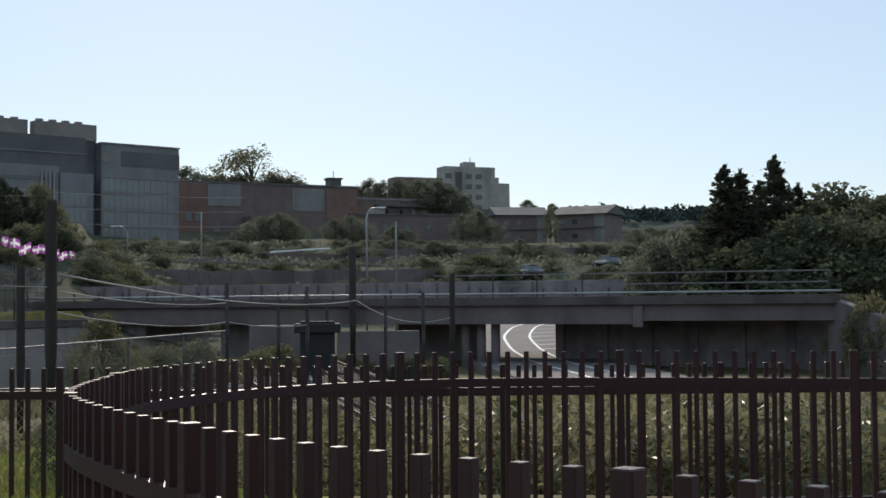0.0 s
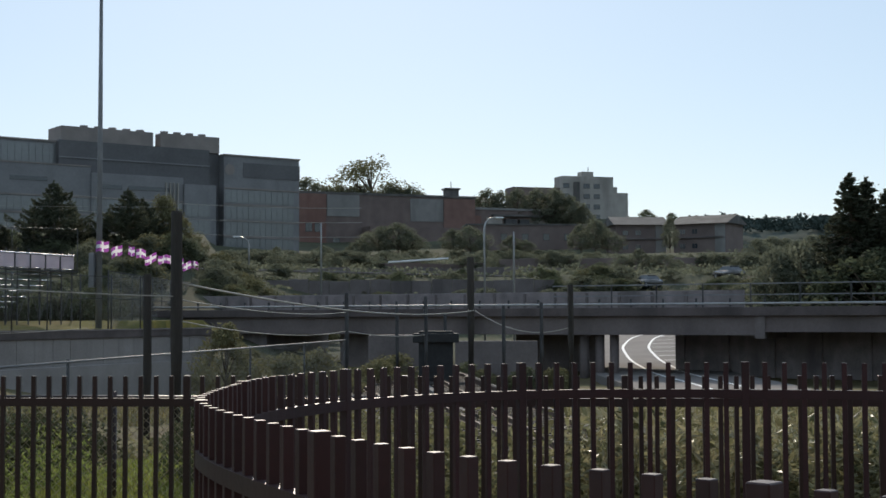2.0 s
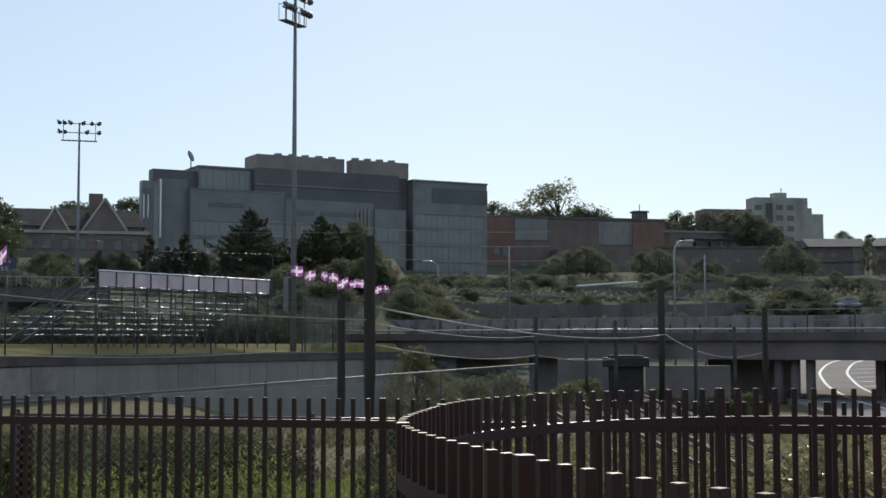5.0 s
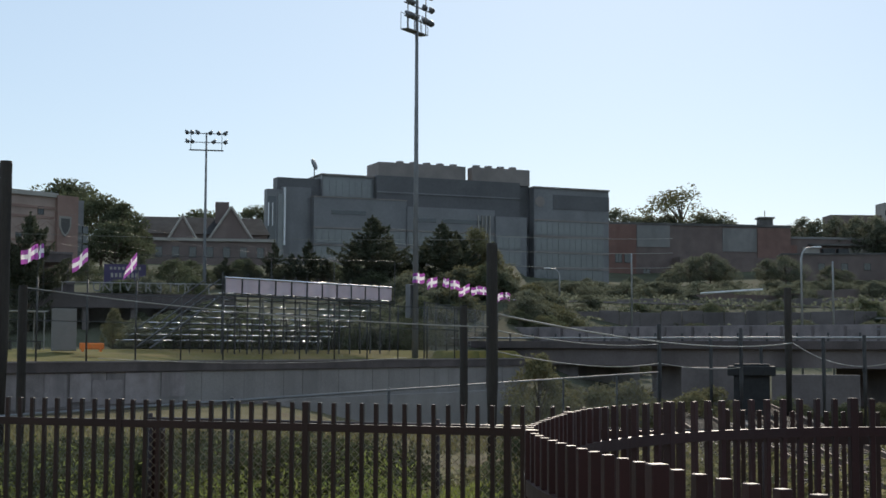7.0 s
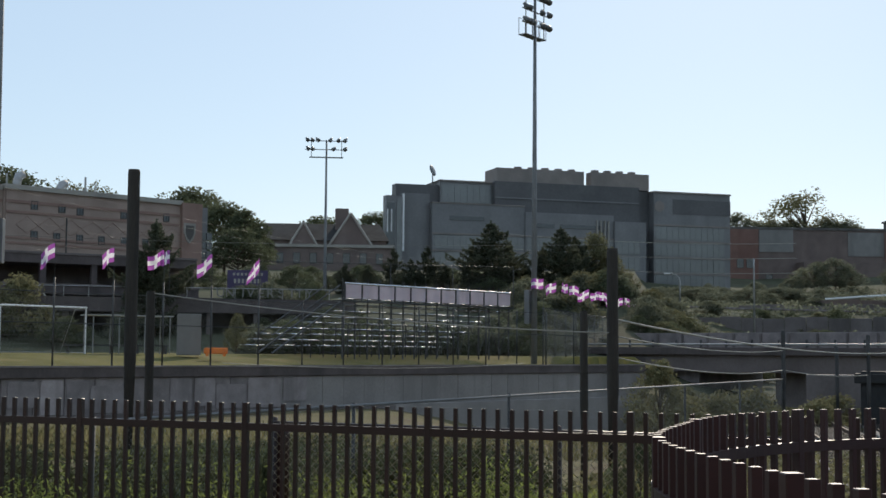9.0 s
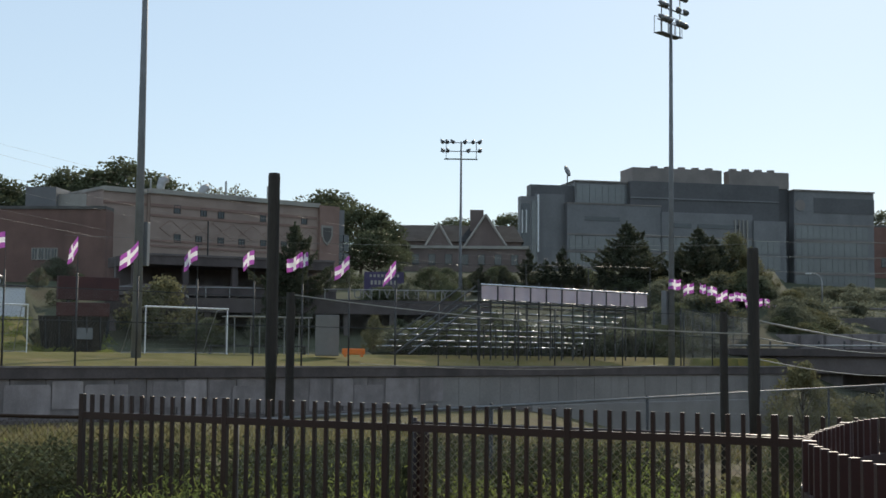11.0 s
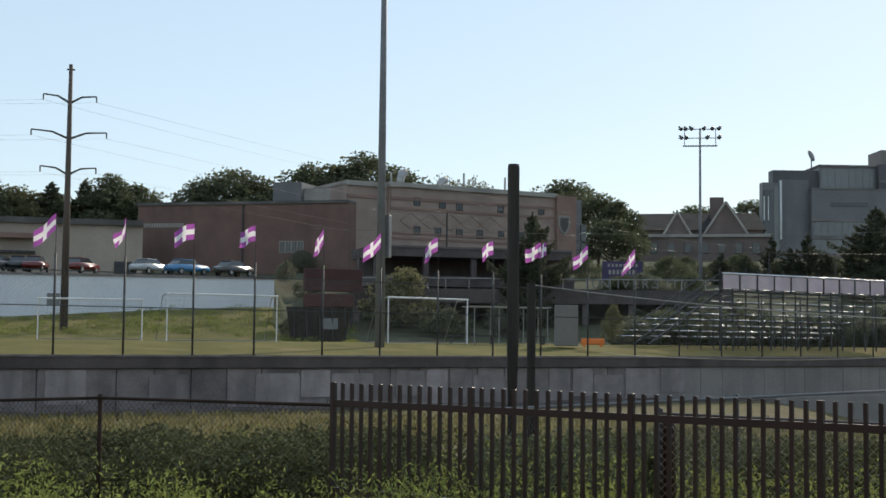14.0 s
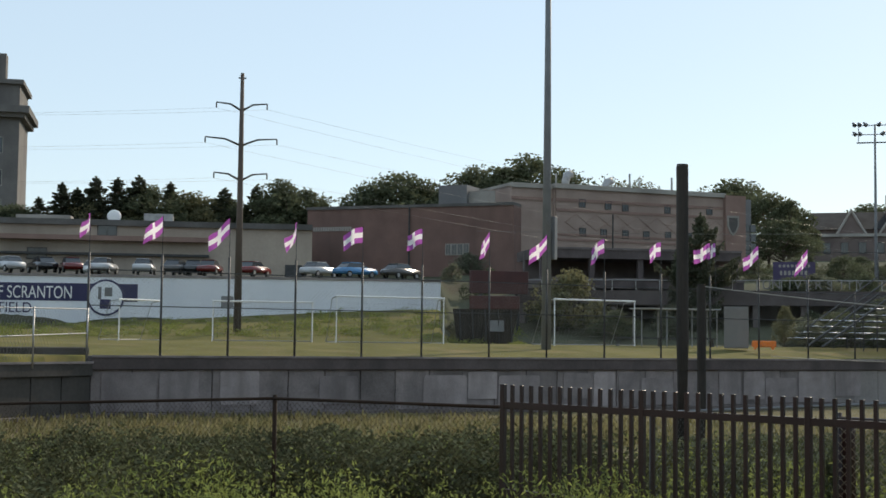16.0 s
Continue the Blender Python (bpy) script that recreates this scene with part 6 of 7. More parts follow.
def conifer(seed, width, tiers, leaf, droop=0.35, gap=0.0, shoulder=1.0, rough=0.2, spray=0.011, lift=0.0):
    """Whorls of separate branches round a straight trunk, each a spray of needles."""
    g = np.random.default_rng(seed)
    b = bmesh.new()
    tube(b, [(0, 0, -0.04), (0, 0, 0.5), (0, 0, 0.985)], 0.02, 8, 0.003)
    pts = []
    for i in range(tiers):
        t = (i + 0.5) / tiers
        z = 0.03 + 0.95 * t
        reach = width * 0.5 * min(1.0, (1 - t) / shoulder) ** 0.85 * (1 + rough * g.uniform(-1, 1)) + 0.012
        for k in range(max(5, int(10 - 4 * t))):
            if g.uniform() < gap:
                continue
            a = g.uniform(0, 2 * math.pi)
            ln = reach * g.uniform(0.7, 1.15)
            root = np.array([0, 0, z])
            tip = np.array([math.cos(a) * ln, math.sin(a) * ln, z - droop * ln + 0.02 * g.uniform(-1, 1)])
            tube(b, [root, tip], 0.004, 4, 0.001)
            m = int(24 + 520 * ln)
            u = g.uniform(0.08, 1.0, m) ** 0.75
            q = root + np.outer(u, tip - root)
            q[:, 2] += lift * ln * (u ** 3 - u * 0.4)
            side_v = np.array([-math.sin(a), math.cos(a), 0])
            q += np.outer(g.normal(size=m) * spray * 1.6 * (1.25 - u), side_v)
            q[:, 2] -= np.abs(g.normal(size=m)) * spray * 1.2
            pts.append(q)
    pts.append(np.stack([g.normal(0, 0.004, 30), g.normal(0, 0.004, 30), g.uniform(0.93, 1.0, 30)], 1))
    return finish("trunk", b, M_BARK, True), np.concatenate(pts), leaf


KINDS = {}


def kind(name, made, material, seed, flat=0.6, squash=1.0):
    trunk, pts, leaf = made
    KINDS[name] = (trunk, cloud("crown", pts, leaf, material, seed, flat, squash))


kind("oak", broadleaf(11, 0.95, 6500, 60, 0.036), M_LEAF, 1)
kind("maple", broadleaf(12, 0.75, 6500, 56, 0.036, 0.2), M_LEAF, 2)
kind("wide", broadleaf(13, 1.25, 6500, 64, 0.042, 0.22), M_LEAF, 3)
kind("airy", broadleaf(14, 1.15, 3000, 52, 0.034, 0.3, 0.8), M_LEAF_LIGHT, 4)
kind("light", broadleaf(15, 0.95, 5000, 50, 0.042, 0.12), M_LEAF_LIGHT, 5)
kind("bush", broadleaf(16, 1.5, 4500, 46, 0.06, 0.02), M_LEAF, 6)
kind("bush_light", broadleaf(17, 1.5, 4000, 44, 0.065, 0.02), M_LEAF_LIGHT, 7)
kind("hill_oak", broadleaf(31, 1.0, 5000, 56, 0.04, 0.15), M_LEAF_HILL, 31)
kind("hill_wide", broadleaf(32, 1.3, 5000, 60, 0.044, 0.1), M_LEAF_HILL, 32)
kind("hill_bush", broadleaf(33, 1.5, 4000, 46, 0.06, 0.02), M_LEAF_HILL, 33)
kind("spruce", conifer(21, 0.46, 30, 0.026, 0.35, 0.05, 0.55, 0.2, 0.012, 0.4), M_NEEDLE, 8, 0.5, 0.7)
kind("spruce_b", conifer(22, 0.44, 28, 0.026, 0.3, 0.12, 0.6, 0.25, 0.012, 0.4), M_NEEDLE, 9, 0.5, 0.7)
kind("pine", broadleaf(23, 0.9, 9500, 80, 0.042, 0.03), M_NEEDLE, 10, 0.6, 0.6)
kind("white_pine", conifer(25, 0.85, 15, 0.034, -0.12, 0.05, 0.62, 0.32, 0.026, 0.25), M_NEEDLE, 12, 0.5, 0.7)
kind("white_pine_b", conifer(26, 0.72, 13, 0.034, -0.05, 0.1, 0.7, 0.4, 0.026, 0.3), M_NEEDLE, 13, 0.5, 0.7)
kind("cedar", conifer(24, 0.62, 22, 0.034, 0.1, 0.05, 0.8, 0.25, 0.018, 0.2), M_NEEDLE, 11, 0.5, 0.8)

turns = random.Random(5)


def tree(sort, bearing, r, top, label, wide=1.0, base=None, category="tree", name="tree", group=""):
    z0 = ground_z(bearing, r) - 0.1 if base is None else base
    h = max(0.5, top - z0)
    root = thing(name, Matrix.Translation(polar(bearing, r, z0)) @ Matrix.Rotation(turns.uniform(0, 6.28), 4, "Z") @ Matrix.Diagonal((h * wide, h * wide, h, 1)), label, category, group)
    trunk, crown = KINDS[sort]
    part_mesh("trunk", trunk, root)
    part_mesh("crown", crown, root)


# beside the bridge
SP = "tall dark spruce with drooping branches beside the bridge"
for a, r, e, w, k in ((-29.42, 112, 5.66, 1.2, "spruce"), (-30.06, 114, 5.52, 1.3, "spruce_b"), (-29.75, 115, 4.3, 1.7, "spruce"), (-30.5, 111, 4.0, 1.5, "spruce_b"), (-31.4, 112, 6.0, 1.1, "spruce"), (-30.8, 117, 5.0, 1.1, "spruce_b"), (-32.3, 116, 4.9, 1.0, "spruce_b")):
    tree(k, a, r, up(r, e), SP, w)
for a, r, e, w, k in ((-33.9, 116, 4.75, 1.1, "oak"), (-35.9, 114, 4.45, 1.1, "maple"), (-32.6, 106, 3.5, 1.1, "oak"), (-34.6, 104, 3.3, 1.3, "wide"), (-30.3, 106, 2.6, 1.4, "oak"), (-36.6, 106, 3.5, 1.3, "wide"), (-38.5, 112, 4.2, 1.2, "oak")):
    tree(k, a, r, up(r, e), "dense dark green broadleaf tree beside the bridge", w)
for a, e in ((-26.45, 2.7), (-27.5, 2.9)):
    tree("hill_oak", a, 112, up(112, e), "small rounded green tree beyond the bridge", 0.8)
for i in range(7):
    a = -25.9 - i * 0.5
    tree("hill_wide", a, 240 + 15 * (i % 3), up(240, 3.1 + 0.3 * math.sin(i * 2)), "distant green tree on the valley side", 1.2)

# around the stand
for a, r, e, w, k in ((7.0, 140, 4.4, 0.8, "white_pine_b"), (5.6, 138, 4.45, 0.95, "white_pine_b"), (6.3, 136, 3.9, 1.0, "white_pine"), (4.9, 137, 3.7, 1.0, "white_pine"), (2.95, 134, 5.5, 1.0, "white_pine"), (3.7, 137, 4.5, 0.9, "white_pine_b"), (2.2, 138, 4.5, 0.9, "white_pine"), (1.5, 139, 3.8, 1.0, "white_pine_b"), (0.05, 138, 5.25, 0.95, "white_pine"), (0.75, 140, 4.5, 0.9, "white_pine_b"), (-0.6, 142, 4.8, 0.9, "white_pine"), (8.0, 139, 3.6, 1.0, "white_pine"), (9.0, 140, 3.7, 1.0, "white_pine_b")):
    tree(k, a, r, up(r, e), "dark dense pine behind the stand", w)
for a, r, e, w in ((-1.3, 144, 5.0, 0.9), (-2.0, 144, 4.2, 1.0), (-2.8, 145, 3.3, 1.1), (-3.6, 146, 2.6, 1.3), (-4.3, 146, 2.0, 1.3)):
    tree("light", a, r, up(r, e), "sunlit yellow-green tree at the field's corner", w)
for a, r, e, w, k in ((8.2, 150, 3.6, 1.2, "wide"), (9.2, 150, 3.4, 1.1, "pine"), (10.4, 150, 3.5, 1.2, "wide"), (11.3, 152, 3.3, 1.1, "pine"), (4.6, 150, 3.5, 1.2, "wide"), (12.6, 165, 3.7, 1.1, "oak")):
    tree(k, a, r, up(r, e), "dark tree on the bank behind the stand", w)
# behind the athletic building
for a, r, e, w, k in ((15.2, 215, 6.55, 1.0, "oak"), (14.0, 200, 5.95, 0.85, "oak"), (13.2, 196, 5.75, 0.8, "maple"), (13.4, 190, 4.9, 0.9, "wide"), (12.8, 200, 4.9, 0.8, "oak"), (23.5, 205, 7.55, 0.85, "oak"), (24.9, 206, 7.2, 0.9, "maple"), (26.3, 205, 7.1, 0.8, "oak"), (22.5, 206, 7.0, 0.7, "oak"), (29.3, 200, 6.75, 0.8, "wide"), (30.4, 198, 6.3, 0.8, "oak"), (28.3, 200, 6.5, 0.7, "oak"), (20.3, 200, 6.45, 0.6, "airy"), (19.2, 202, 6.4, 0.6, "airy")):
    tree(k, a, r, up(r, e + (0.3 if k == "airy" else 0.12)), "large dark green tree rising behind the roofs", w * 1.3)
tree("white_pine", 16.75, 111, up(111, 5.35), "dark pine before the athletic building", 0.72)
tree("white_pine_b", 17.5, 111.5, up(111.5, 4.2), "dark pine before the athletic building", 0.7)
tree("bush_light", 22.1, 110, up(110, 2.95), "sunlit sumac bush on the bank", 0.8, category="bush", name="bush")
tree("light", 13.45, 92, up(92, 1.55), "small young tree beside the stand", 0.6, 1.35)
# skyline on the left
for a, e, k, w in ((43.8, 5.3, "spruce_b", 1.2), (42.9, 5.9, "spruce", 1.1), (42.3, 5.7, "cedar", 1.0), (41.6, 6.2, "spruce", 1.1), (40.7, 6.2, "spruce_b", 1.3), (39.9, 6.3, "spruce", 1.2), (39.2, 5.9, "oak", 0.8), (38.6, 6.1, "spruce_b", 1.1), (41.9, 5.2, "light", 0.8), (40.4, 5.3, "light", 0.8), (38.0, 5.7, "light", 0.8), (37.2, 5.5, "light", 0.8), (36.4, 5.9, "spruce", 1.2), (36.0, 5.3, "oak", 0.7), (35.1, 6.05, "spruce", 1.0), (33.8, 6.25, "oak", 0.85), (33.2, 5.9, "maple", 0.9), (34.3, 5.5, "wide", 0.7), (45.3, 4.9, "wide", 0.9), (44.6, 4.9, "oak", 0.9)):
    tree(k, a, 195, up(195, e + 0.25), ("dark spruce on the skyline behind the low building" if "spruce" in k or k == "cedar" else "dark broadleaf tree on the skyline behind the low building"), w * 1.45)
# hillside skyline to the right of the science building
for a, r, e, w, k in ((-7.1, 430, 5.55, 1.1, "hill_oak"), (-7.9, 430, 5.2, 1.2, "hill_oak"), (-8.7, 432, 5.25, 1.1, "hill_oak"), (-9.9, 434, 6.4, 1.1, "airy"), (-9.4, 430, 5.3, 1.1, "hill_oak"), (-10.6, 430, 5.35, 1.1, "hill_oak"), (-11.4, 430, 5.2, 1.2, "hill_oak"), (-14.7, 408, 5.3, 1.0, "hill_oak"), (-15.3, 408, 5.2, 1.1, "hill_oak"), (-16.0, 405, 5.3, 1.1, "hill_oak"), (-16.8, 404, 5.3, 1.1, "hill_oak"), (-17.5, 404, 5.3, 1.1, "hill_oak"), (-18.2, 402, 5.0, 1.1, "hill_oak"), (-18.7, 400, 4.6, 1.0, "hill_oak"), (-21.3, 430, 4.35, 1.3, "wide"), (-22.3, 430, 4.2, 1.3, "oak"), (10.0, 330, 5.4, 1.2, "oak"), (7.9, 330, 5.6, 1.0, "oak")):
    tree(k, a, r, up(r, e + (0.2 if a > -12 else 0.0)), "leafy green tree on the hilltop among the buildings", w * (1.15 if a > -12 else 0.8))
# hillside cover
hs = random.Random(9)
tree("hill_oak", -22.25, 322, up(322, 4.05), "haze-pale green tree between two apartment houses", 0.45, group="hillside trees")
for a, r, e, w, k in ((-10.2, 300, 3.75, 1.3, "hill_wide"), (-11.0, 298, 3.9, 1.3, "hill_oak"), (-11.6, 300, 3.4, 1.2, "hill_wide"), (-9.3, 295, 3.1, 1.3, "hill_bush"), (-13.3, 300, 3.65, 1.1, "hill_oak"), (-14.0, 300, 3.75, 1.1, "hill_wide"), (-14.4, 296, 3.2, 1.2, "hill_oak"), (-15.7, 300, 3.35, 1.2, "hill_oak"), (-16.3, 300, 3.15, 1.2, "hill_wide"), (-18.6, 305, 3.8, 1.0, "hill_oak"), (-19.2, 300, 4.0, 0.9, "hill_oak"), (-19.7, 304, 3.6, 1.0, "hill_wide"), (-7.9, 240, 2.95, 1.0, "hill_bush"), (-8.4, 200, 2.5, 1.1, "hill_bush"), (-6.0, 230, 2.9, 1.2, "hill_oak"), (-5.1, 230, 2.8, 1.2, "hill_wide"), (-21.0, 190, 2.75, 1.1, "hill_oak"), (-20.3, 190, 2.5, 1.1, "hill_wide"), (-22.6, 195, 2.3, 1.2, "hill_oak"), (-26.0, 260, 2.95, 1.3, "hill_oak"), (-27.0, 255, 3.1, 1.3, "hill_wide"), (-26.8, 230, 2.6, 1.3, "hill_oak")):
    tree(k, a, r, up(r, e), "haze-pale green tree on the hillside below the campus", w, group="hillside trees")
for i in range(95):
    a = hs.uniform(-27.5, -3.8)
    r = hs.choice((192, 205, 215, 225, 235, 250, 270, 290))
    if a > -6.5 and r > 260:
        continue
    g0 = math.degrees(math.atan2(ground_z(a, r) - EYE, r))
    e = min(2.75 if a > -20 else 2.5, g0 + hs.uniform(0.3, 0.85))
    k = hs.choice(("hill_oak", "hill_wide", "hill_bush", "hill_bush"))
    tree(k, a, r, up(r, e), "haze-pale green tree on the hillside below the campus" if "bush" not in k else "low haze-pale green bush on the hillside", hs.uniform(1.3, 2.4), group="hillside trees")
for i in range(85):
    a = hs.uniform(-27, -3.5)
    r = hs.choice((146, 150, 155, 160, 163, 167))
    tree(hs.choice(("hill_bush", "hill_bush", "bush", "bush_light")), a, r, ground_z(a, r) + hs.uniform(0.8, 2.1), "low green bush on the road embankment", hs.uniform(1.0, 1.8), category="bush", name="bush", group="embankment bushes")
for i in range(120):
    a, r = hs.uniform(1.5, 27), hs.choice((104, 107, 110, 125, 132, 140, 146, 152))
    if (14.6 < a < 25 and r > 112) or (a > 13 and r < 120 and i % 3):
        continue
    tree(hs.choice(("bush", "bush", "hill_wide", "hill_bush")), a, r, ground_z(a, r) + hs.uniform(1.0, 2.6), "dark green bush on the bank behind the field", hs.uniform(0.8, 1.3), category="bush", name="bush", group="bank bushes")
for i in range(34):
    a, r = 1.2 + i * 0.36 + hs.uniform(-0.15, 0.15), hs.choice((100, 101.5, 103))
    tree(hs.choice(("bush", "hill_bush", "bush")), a, r, ground_z(a, r) + hs.uniform(1.3, 2.4), "dark green bush in the hedge behind the stand", hs.uniform(0.9, 1.4), category="bush", name="bush", group="hedge behind the stand")
for i in range(36):
    a, r = hs.uniform(-3.4, 1.6), hs.choice((106, 112, 118, 124, 130))
    if r < 89 + (0.75 - a) * 10.5 + 5:
        continue
    tree(hs.choice(("bush", "hill_bush", "bush_light")), a, r, ground_z(a, r) + hs.uniform(1.5, 3.2), "green bush at the end of the field", hs.uniform(0.9, 1.4), category="bush", name="bush", group="bushes at the field's end")
for i in range(40):
    a, r = hs.uniform(-8.5, 0.0), hs.choice((100, 104, 108, 114, 120, 128, 136, 144))
    if (a > -3.6 and r < 138) or r < 116:
        continue
    tree(hs.choice(("bush_light", "hill_bush", "hill_bush")), a, r, ground_z(a, r) + hs.uniform(1.4, 3.0), "green bush on the slope by the bridge", hs.uniform(0.9, 1.4), category="bush", name="bush", group="slope bushes")
for i in range(40):
    a, r = hs.uniform(-6.8, -3.0), hs.choice((116, 119, 122, 126))
    tree(hs.choice(("bush_light", "hill_bush", "bush")), a, r, ground_z(a, r) + hs.uniform(0.9, 2.2), "sunlit green bush on the slope by the bridge", hs.uniform(0.9, 1.3), category="bush", name="bush", group="slope bushes")
for i in range(26):
    a, r = hs.uniform(-11.2, -5.6), hs.choice((54, 57, 60, 63, 68, 74))
    tree(hs.choice(("bush_light", "bush_light", "light")), a, r, ground_z(a, r) + hs.uniform(0.8, 1.9), "scrubby green bush beside the tracks", hs.uniform(0.8, 1.3), category="bush", name="bush", group="trackside bushes")
for i in range(9):
    a, r = hs.uniform(-18.2, -12.6), hs.choice((68.5, 69.3))
    tree(hs.choice(("bush_light", "bush")), a, r, ground_z(a, r) + hs.uniform(0.7, 1.5), "scrubby green bush beside the tracks", hs.uniform(0.8, 1.3), category="bush", name="bush", group="trackside bushes")
for a, r, h, w in ((-4.6, 62, 2.0, 1.1), (-6.4, 66, 1.9, 1.2), (-7.0, 61, 1.6, 1.2), (-4.0, 43, 2.9, 0.75), (-4.9, 45, 2.1, 0.9), (-6.2, 50, 2.0, 1.0), (-7.6, 52, 2.2, 0.9), (-10.2, 58, 1.7, 1.0)):
    tree("light" if a > -5 else "bush_light", a, r, ground_z(a, r) + h, "small leafy shrub at the end of the flood wall", w, category="bush", name="bush")
for a, r, h, w in ((12.1, 14.0, 1.05, 0.3), (-3.1, 13.6, 0.8, 0.5), (8.5, 15.5, 0.6, 0.6)):
    tree("bush", a, r, ground_z(a, r) + h, "leafy weed bush growing through the fence", w, category="bush", name="bush")
for a, r, h in ((-35.0, 80, 4.5), (-36.2, 78, 4.6), (-37.4, 76, 4.4), (-34.4, 84, 4.6)):
    tree("bush_light", a, r, ground_z(a, r) + h, "bushy growth on the wing wall's bank", 0.45, category="bush", name="bush")


# ---- undergrowth ----
def scatter(name, label, material, seed, spots, per, leaf, flat, squash=1.0):
    g = np.random.default_rng(seed)
    pts = []
    for p, rad, h in spots:
        d = g.normal(size=(per, 3))
        d /= np.linalg.norm(d, axis=1)[:, None]
        d *= (g.uniform(0.15, 1.0, per) ** 0.5)[:, None]
        pts.append(np.array((p.x, p.y, p.z)) + np.stack([d[:, 0] * rad, d[:, 1] * rad, np.abs(d[:, 2]) * h], 1))
    ob = new(name, cloud(name, np.concatenate(pts), leaf, material, seed, flat, squash))
    return tagged(ob, label, "undergrowth", kind="stuff")


def cap_height(a, r, want):
    """Plants stay low enough to leave the wall and the tracks in sight."""
    g = ground_z(a, r)
    lim = EYE - r * (0.056 if a > -2 else 0.058) - g
    return max(0.15, min(want, lim))


us = random.Random(3)


def spots(count, a0, a1, r0, r1, h0, h1, rad0, rad1, tracks=False, ragged=0.0):
    out = []
    while len(out) < count:
        a = us.uniform(a0, a1)
        r = r0 + (r1 - r0) * us.random() ** 1.4
        if not tracks and a < -7 and r > 22 and -26 + (r - 18) * 0.25 - 4.5 < a < -19 + (r - 20) * 0.19 + 4.0:
            continue
        if a > -3.5 and r > wall_r(a) - 1.0:
            continue
        n = noise.noise(polar(a, r) * 0.16)
        h = cap_height(a, r, us.uniform(h0, h1) * (1 + 0.7 * n))
        h *= 1 - ragged * us.random()
        out.append((on_ground(a, r, -0.05), us.uniform(rad0, rad1) * min(1.0, 0.4 + h), h))
    return out


scatter("shrub_growth", "dense shrubs and weeds in shade-dark leaf colour on the low bank", M_SHRUB_SHADE, 31, spots(150, 2, 52, 21.0, 33, 1.5, 2.8, 0.8, 1.8, ragged=0.3), 1900, 0.1, 0.6)
scatter("low_growth", "low grey-green weeds on the low bank", M_SHRUB, 36, spots(170, 2, 52, 18.5, 46, 0.3, 0.8, 0.4, 1.0, ragged=0.5), 260, 0.07, 0.7)
scatter("weed_growth", "sunlit yellow-green weeds on the low bank", M_WEED_LIGHT, 32, spots(230, 2, 52, 13.2, 18.6, 0.35, 1.2, 0.25, 0.7, ragged=0.6), 420, 0.062, 1.3, 0.5)
# Pale sprigs stand in for shrub tips that catch the sun.
scatter("sprig_growth", "pale leafy sprigs added as lit tips among the shrubs", M_WEED_LIGHT, 30, spots(190, 2, 52, 19, 32, 1.0, 2.4, 0.2, 0.6, ragged=0.35), 170, 0.075, 1.2, 0.5)
scatter("hedge_growth", "dense dark hedge beyond the lawn", M_SHRUB, 33, [(on_ground(*[(b, 17.2 + (b + 9) * 0.06 + us.uniform(0, 2.6)) for b in [us.uniform(-10, 4)]][0], -0.1), 0.7, us.uniform(0.5, 0.95)) for _ in range(110)], 190, 0.10, 0.7)
scatter("bank_growth", "tall rank weeds between the railing and the bridge", M_SHRUB, 34, spots(420, -42, -6, 14.5, 45, 0.7, 1.9, 0.4, 0.9), 80, 0.14, 0.8, 0.7)
scatter("tall_weeds", "tall sunlit broad-leaved weeds beyond the overlook", M_WEED, 35, spots(260, -40, -19, 14.5, 26, 1.0, 2.0, 0.4, 0.8), 80, 0.17, 0.8, 0.45)
# Dark clumps added where a shadow lies among the weeds.
scatter("shade_growth", "dark-leaved shrubs added as the shaded patches among the tall weeds", M_SHRUB_SHADE, 39, spots(36, -41, -19, 15, 24, 0.6, 1.5, 0.5, 1.1), 170, 0.13, 0.7)
far = random.Random(77)
scatter("hill_scrub", "haze-pale low scrub and rank grass over the hillside", M_LEAF_HILL, 52, [(on_ground(b, q, -0.1), far.uniform(1.2, 3.6), far.uniform(0.4, 1.5)) for b, q in ((far.uniform(-28, -3.6), far.choice((143, 149, 156, 163, 172, 180, 188, 198, 210, 222, 236, 250, 266, 284))) for _ in range(620))], 70, 0.42, 0.7)
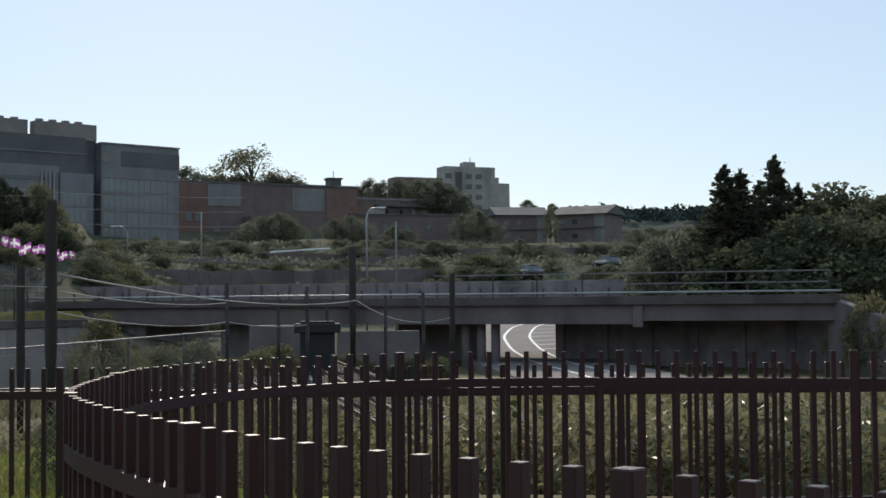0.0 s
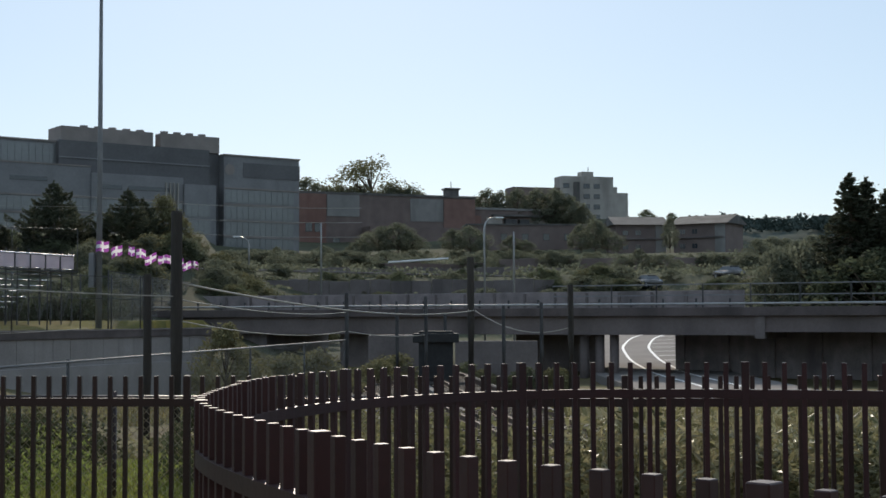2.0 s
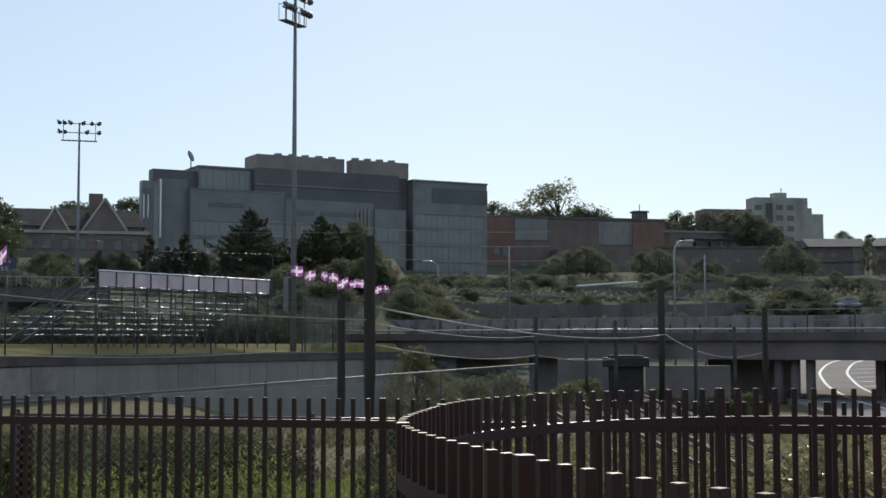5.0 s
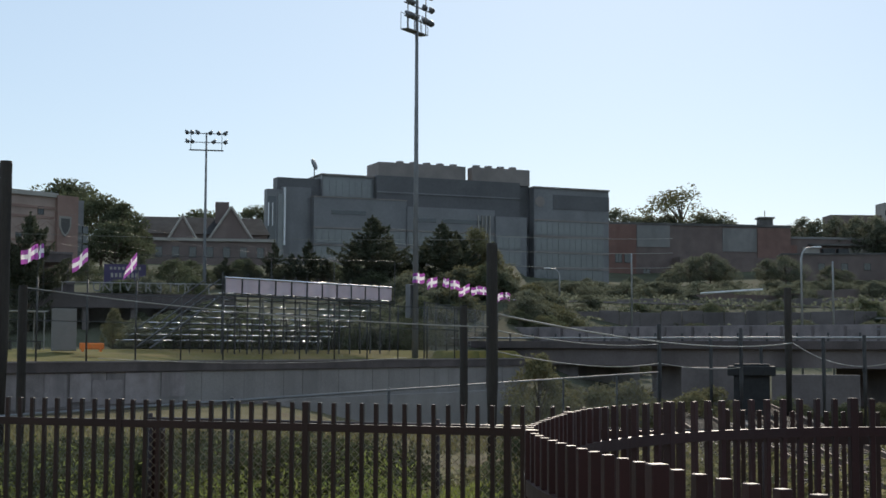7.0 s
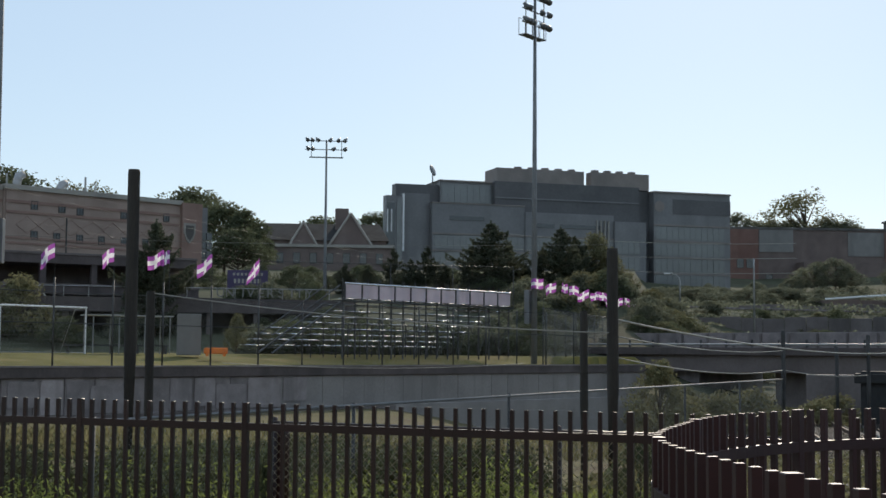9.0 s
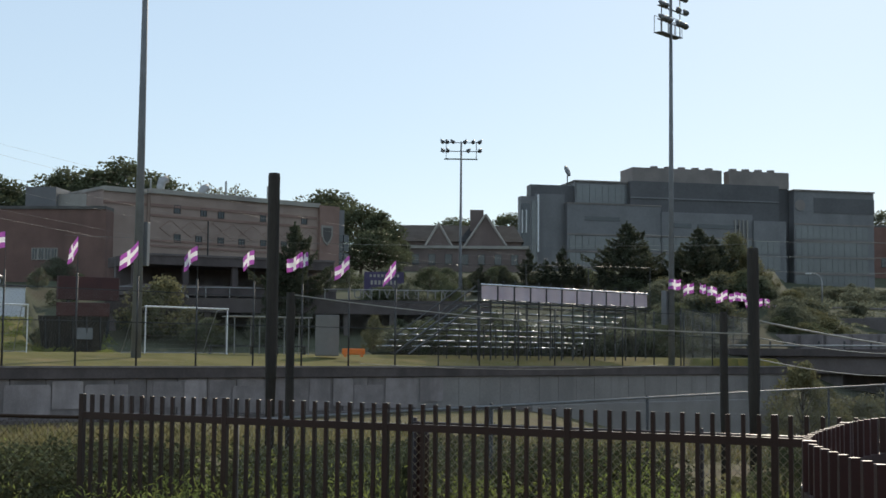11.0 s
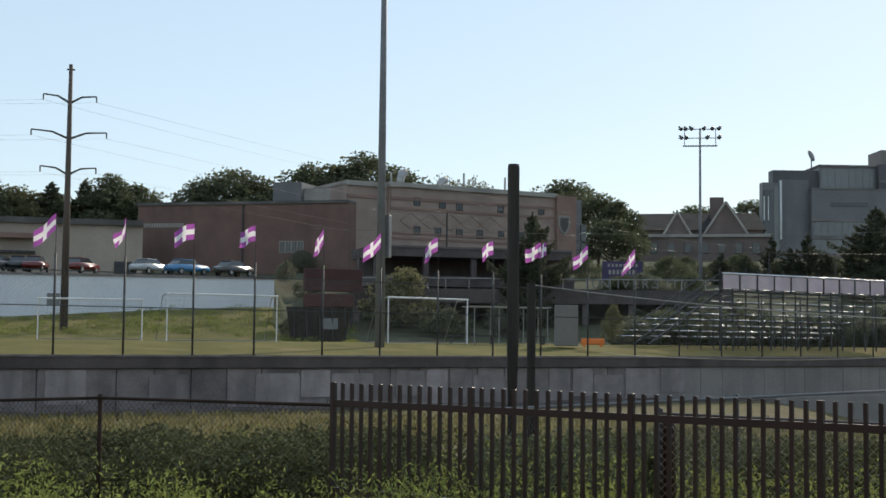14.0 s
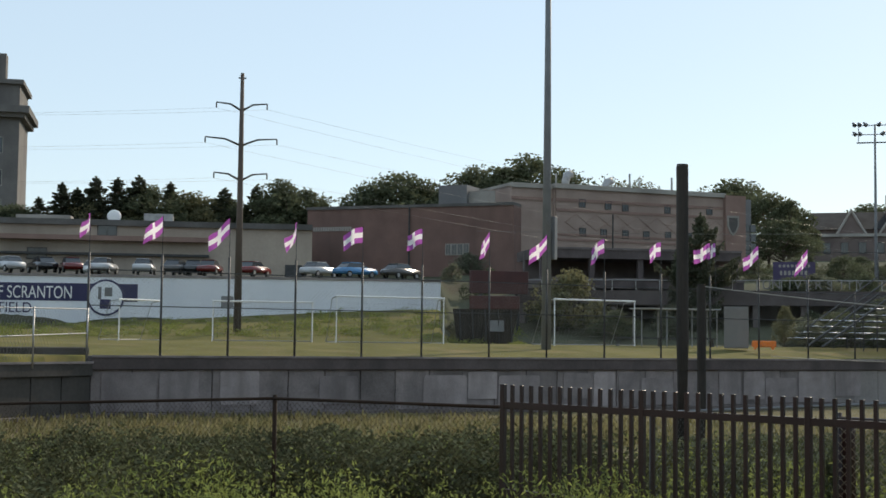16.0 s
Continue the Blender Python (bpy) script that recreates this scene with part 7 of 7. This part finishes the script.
scatter("far_woods", "hazy woods on the far ridge", M_FOREST, 38, [(on_ground(b, q, -3), far.uniform(8, 16), far.uniform(6, 13)) for b, q in ((far.uniform(-40, -20), far.uniform(1000, 1480)) for _ in range(520))], 45, 4.5, 0.7)


def blades(name, label, material, seed, count, area, h0, h1):
    g = np.random.default_rng(seed)
    v, f = [], []
    for i in range(count):
        a, r = g.uniform(area[0], area[1]), area[2] + (area[3] - area[2]) * g.uniform() ** 1.3
        if a > -3.5 and r > wall_r(a) - 0.6:
            continue
        p = on_ground(a, r, -0.02)
        h, w, lean, t = g.uniform(h0, h1), g.uniform(0.008, 0.02) * (r / 16), g.uniform(0.1, 0.6), g.uniform(0, 6.28)
        s = Vector((math.cos(t), math.sin(t), 0))
        q = Vector((-s.y, s.x, 0)) * h * lean
        k = len(v)
        v += [p - s * w, p + s * w, p + q * 0.4 + Vector((0, 0, h * 0.6)) + s * w * 0.7, p + q * 0.4 + Vector((0, 0, h * 0.6)) - s * w * 0.7, p + q + Vector((0, 0, h))]
        f += [(k, k + 1, k + 2, k + 3), (k + 3, k + 2, k + 4)]
    me = bpy.data.meshes.new(name)
    me.from_pydata(v, [], f)
    me.materials.append(material)
    tagged(new(name, me), label, "grass", kind="stuff")


blades("tall_grass", "tall dry and green grass on the low bank", M_BLADE, 41, 13000, (-4, 52, 40, 55), 0.15, 0.38)
blades("rank_grass", "tall dry and green grass among the weeds", M_BLADE, 43, 9000, (-42, -3, 15, 50), 0.25, 0.7)
blades("lawn_grass", "short bright green lawn grass beside the fence", mat("lawn_blades", (0.20, 0.23, 0.055), (0.31, 0.32, 0.10), 0.8, 0.7, leafy=0.35, island=0.3), 42, 16000, (-12, 4, 11.3, 18), 0.05, 0.12)
bank_spots = []
for i in range(420):
    a = us.uniform(24, 47)
    r = us.uniform(96, 109.5)
    bank_spots.append((on_ground(a, r - (111 - terrace_r(max(27.5, a))), -0.1), us.uniform(0.4, 1.1), us.uniform(0.25, 0.6)))
scatter("bank_tufts", "sunlit yellow-green grass tufts on the bank", M_TUFT, 37, bank_spots, 60, 0.2, 1.2, 0.5)
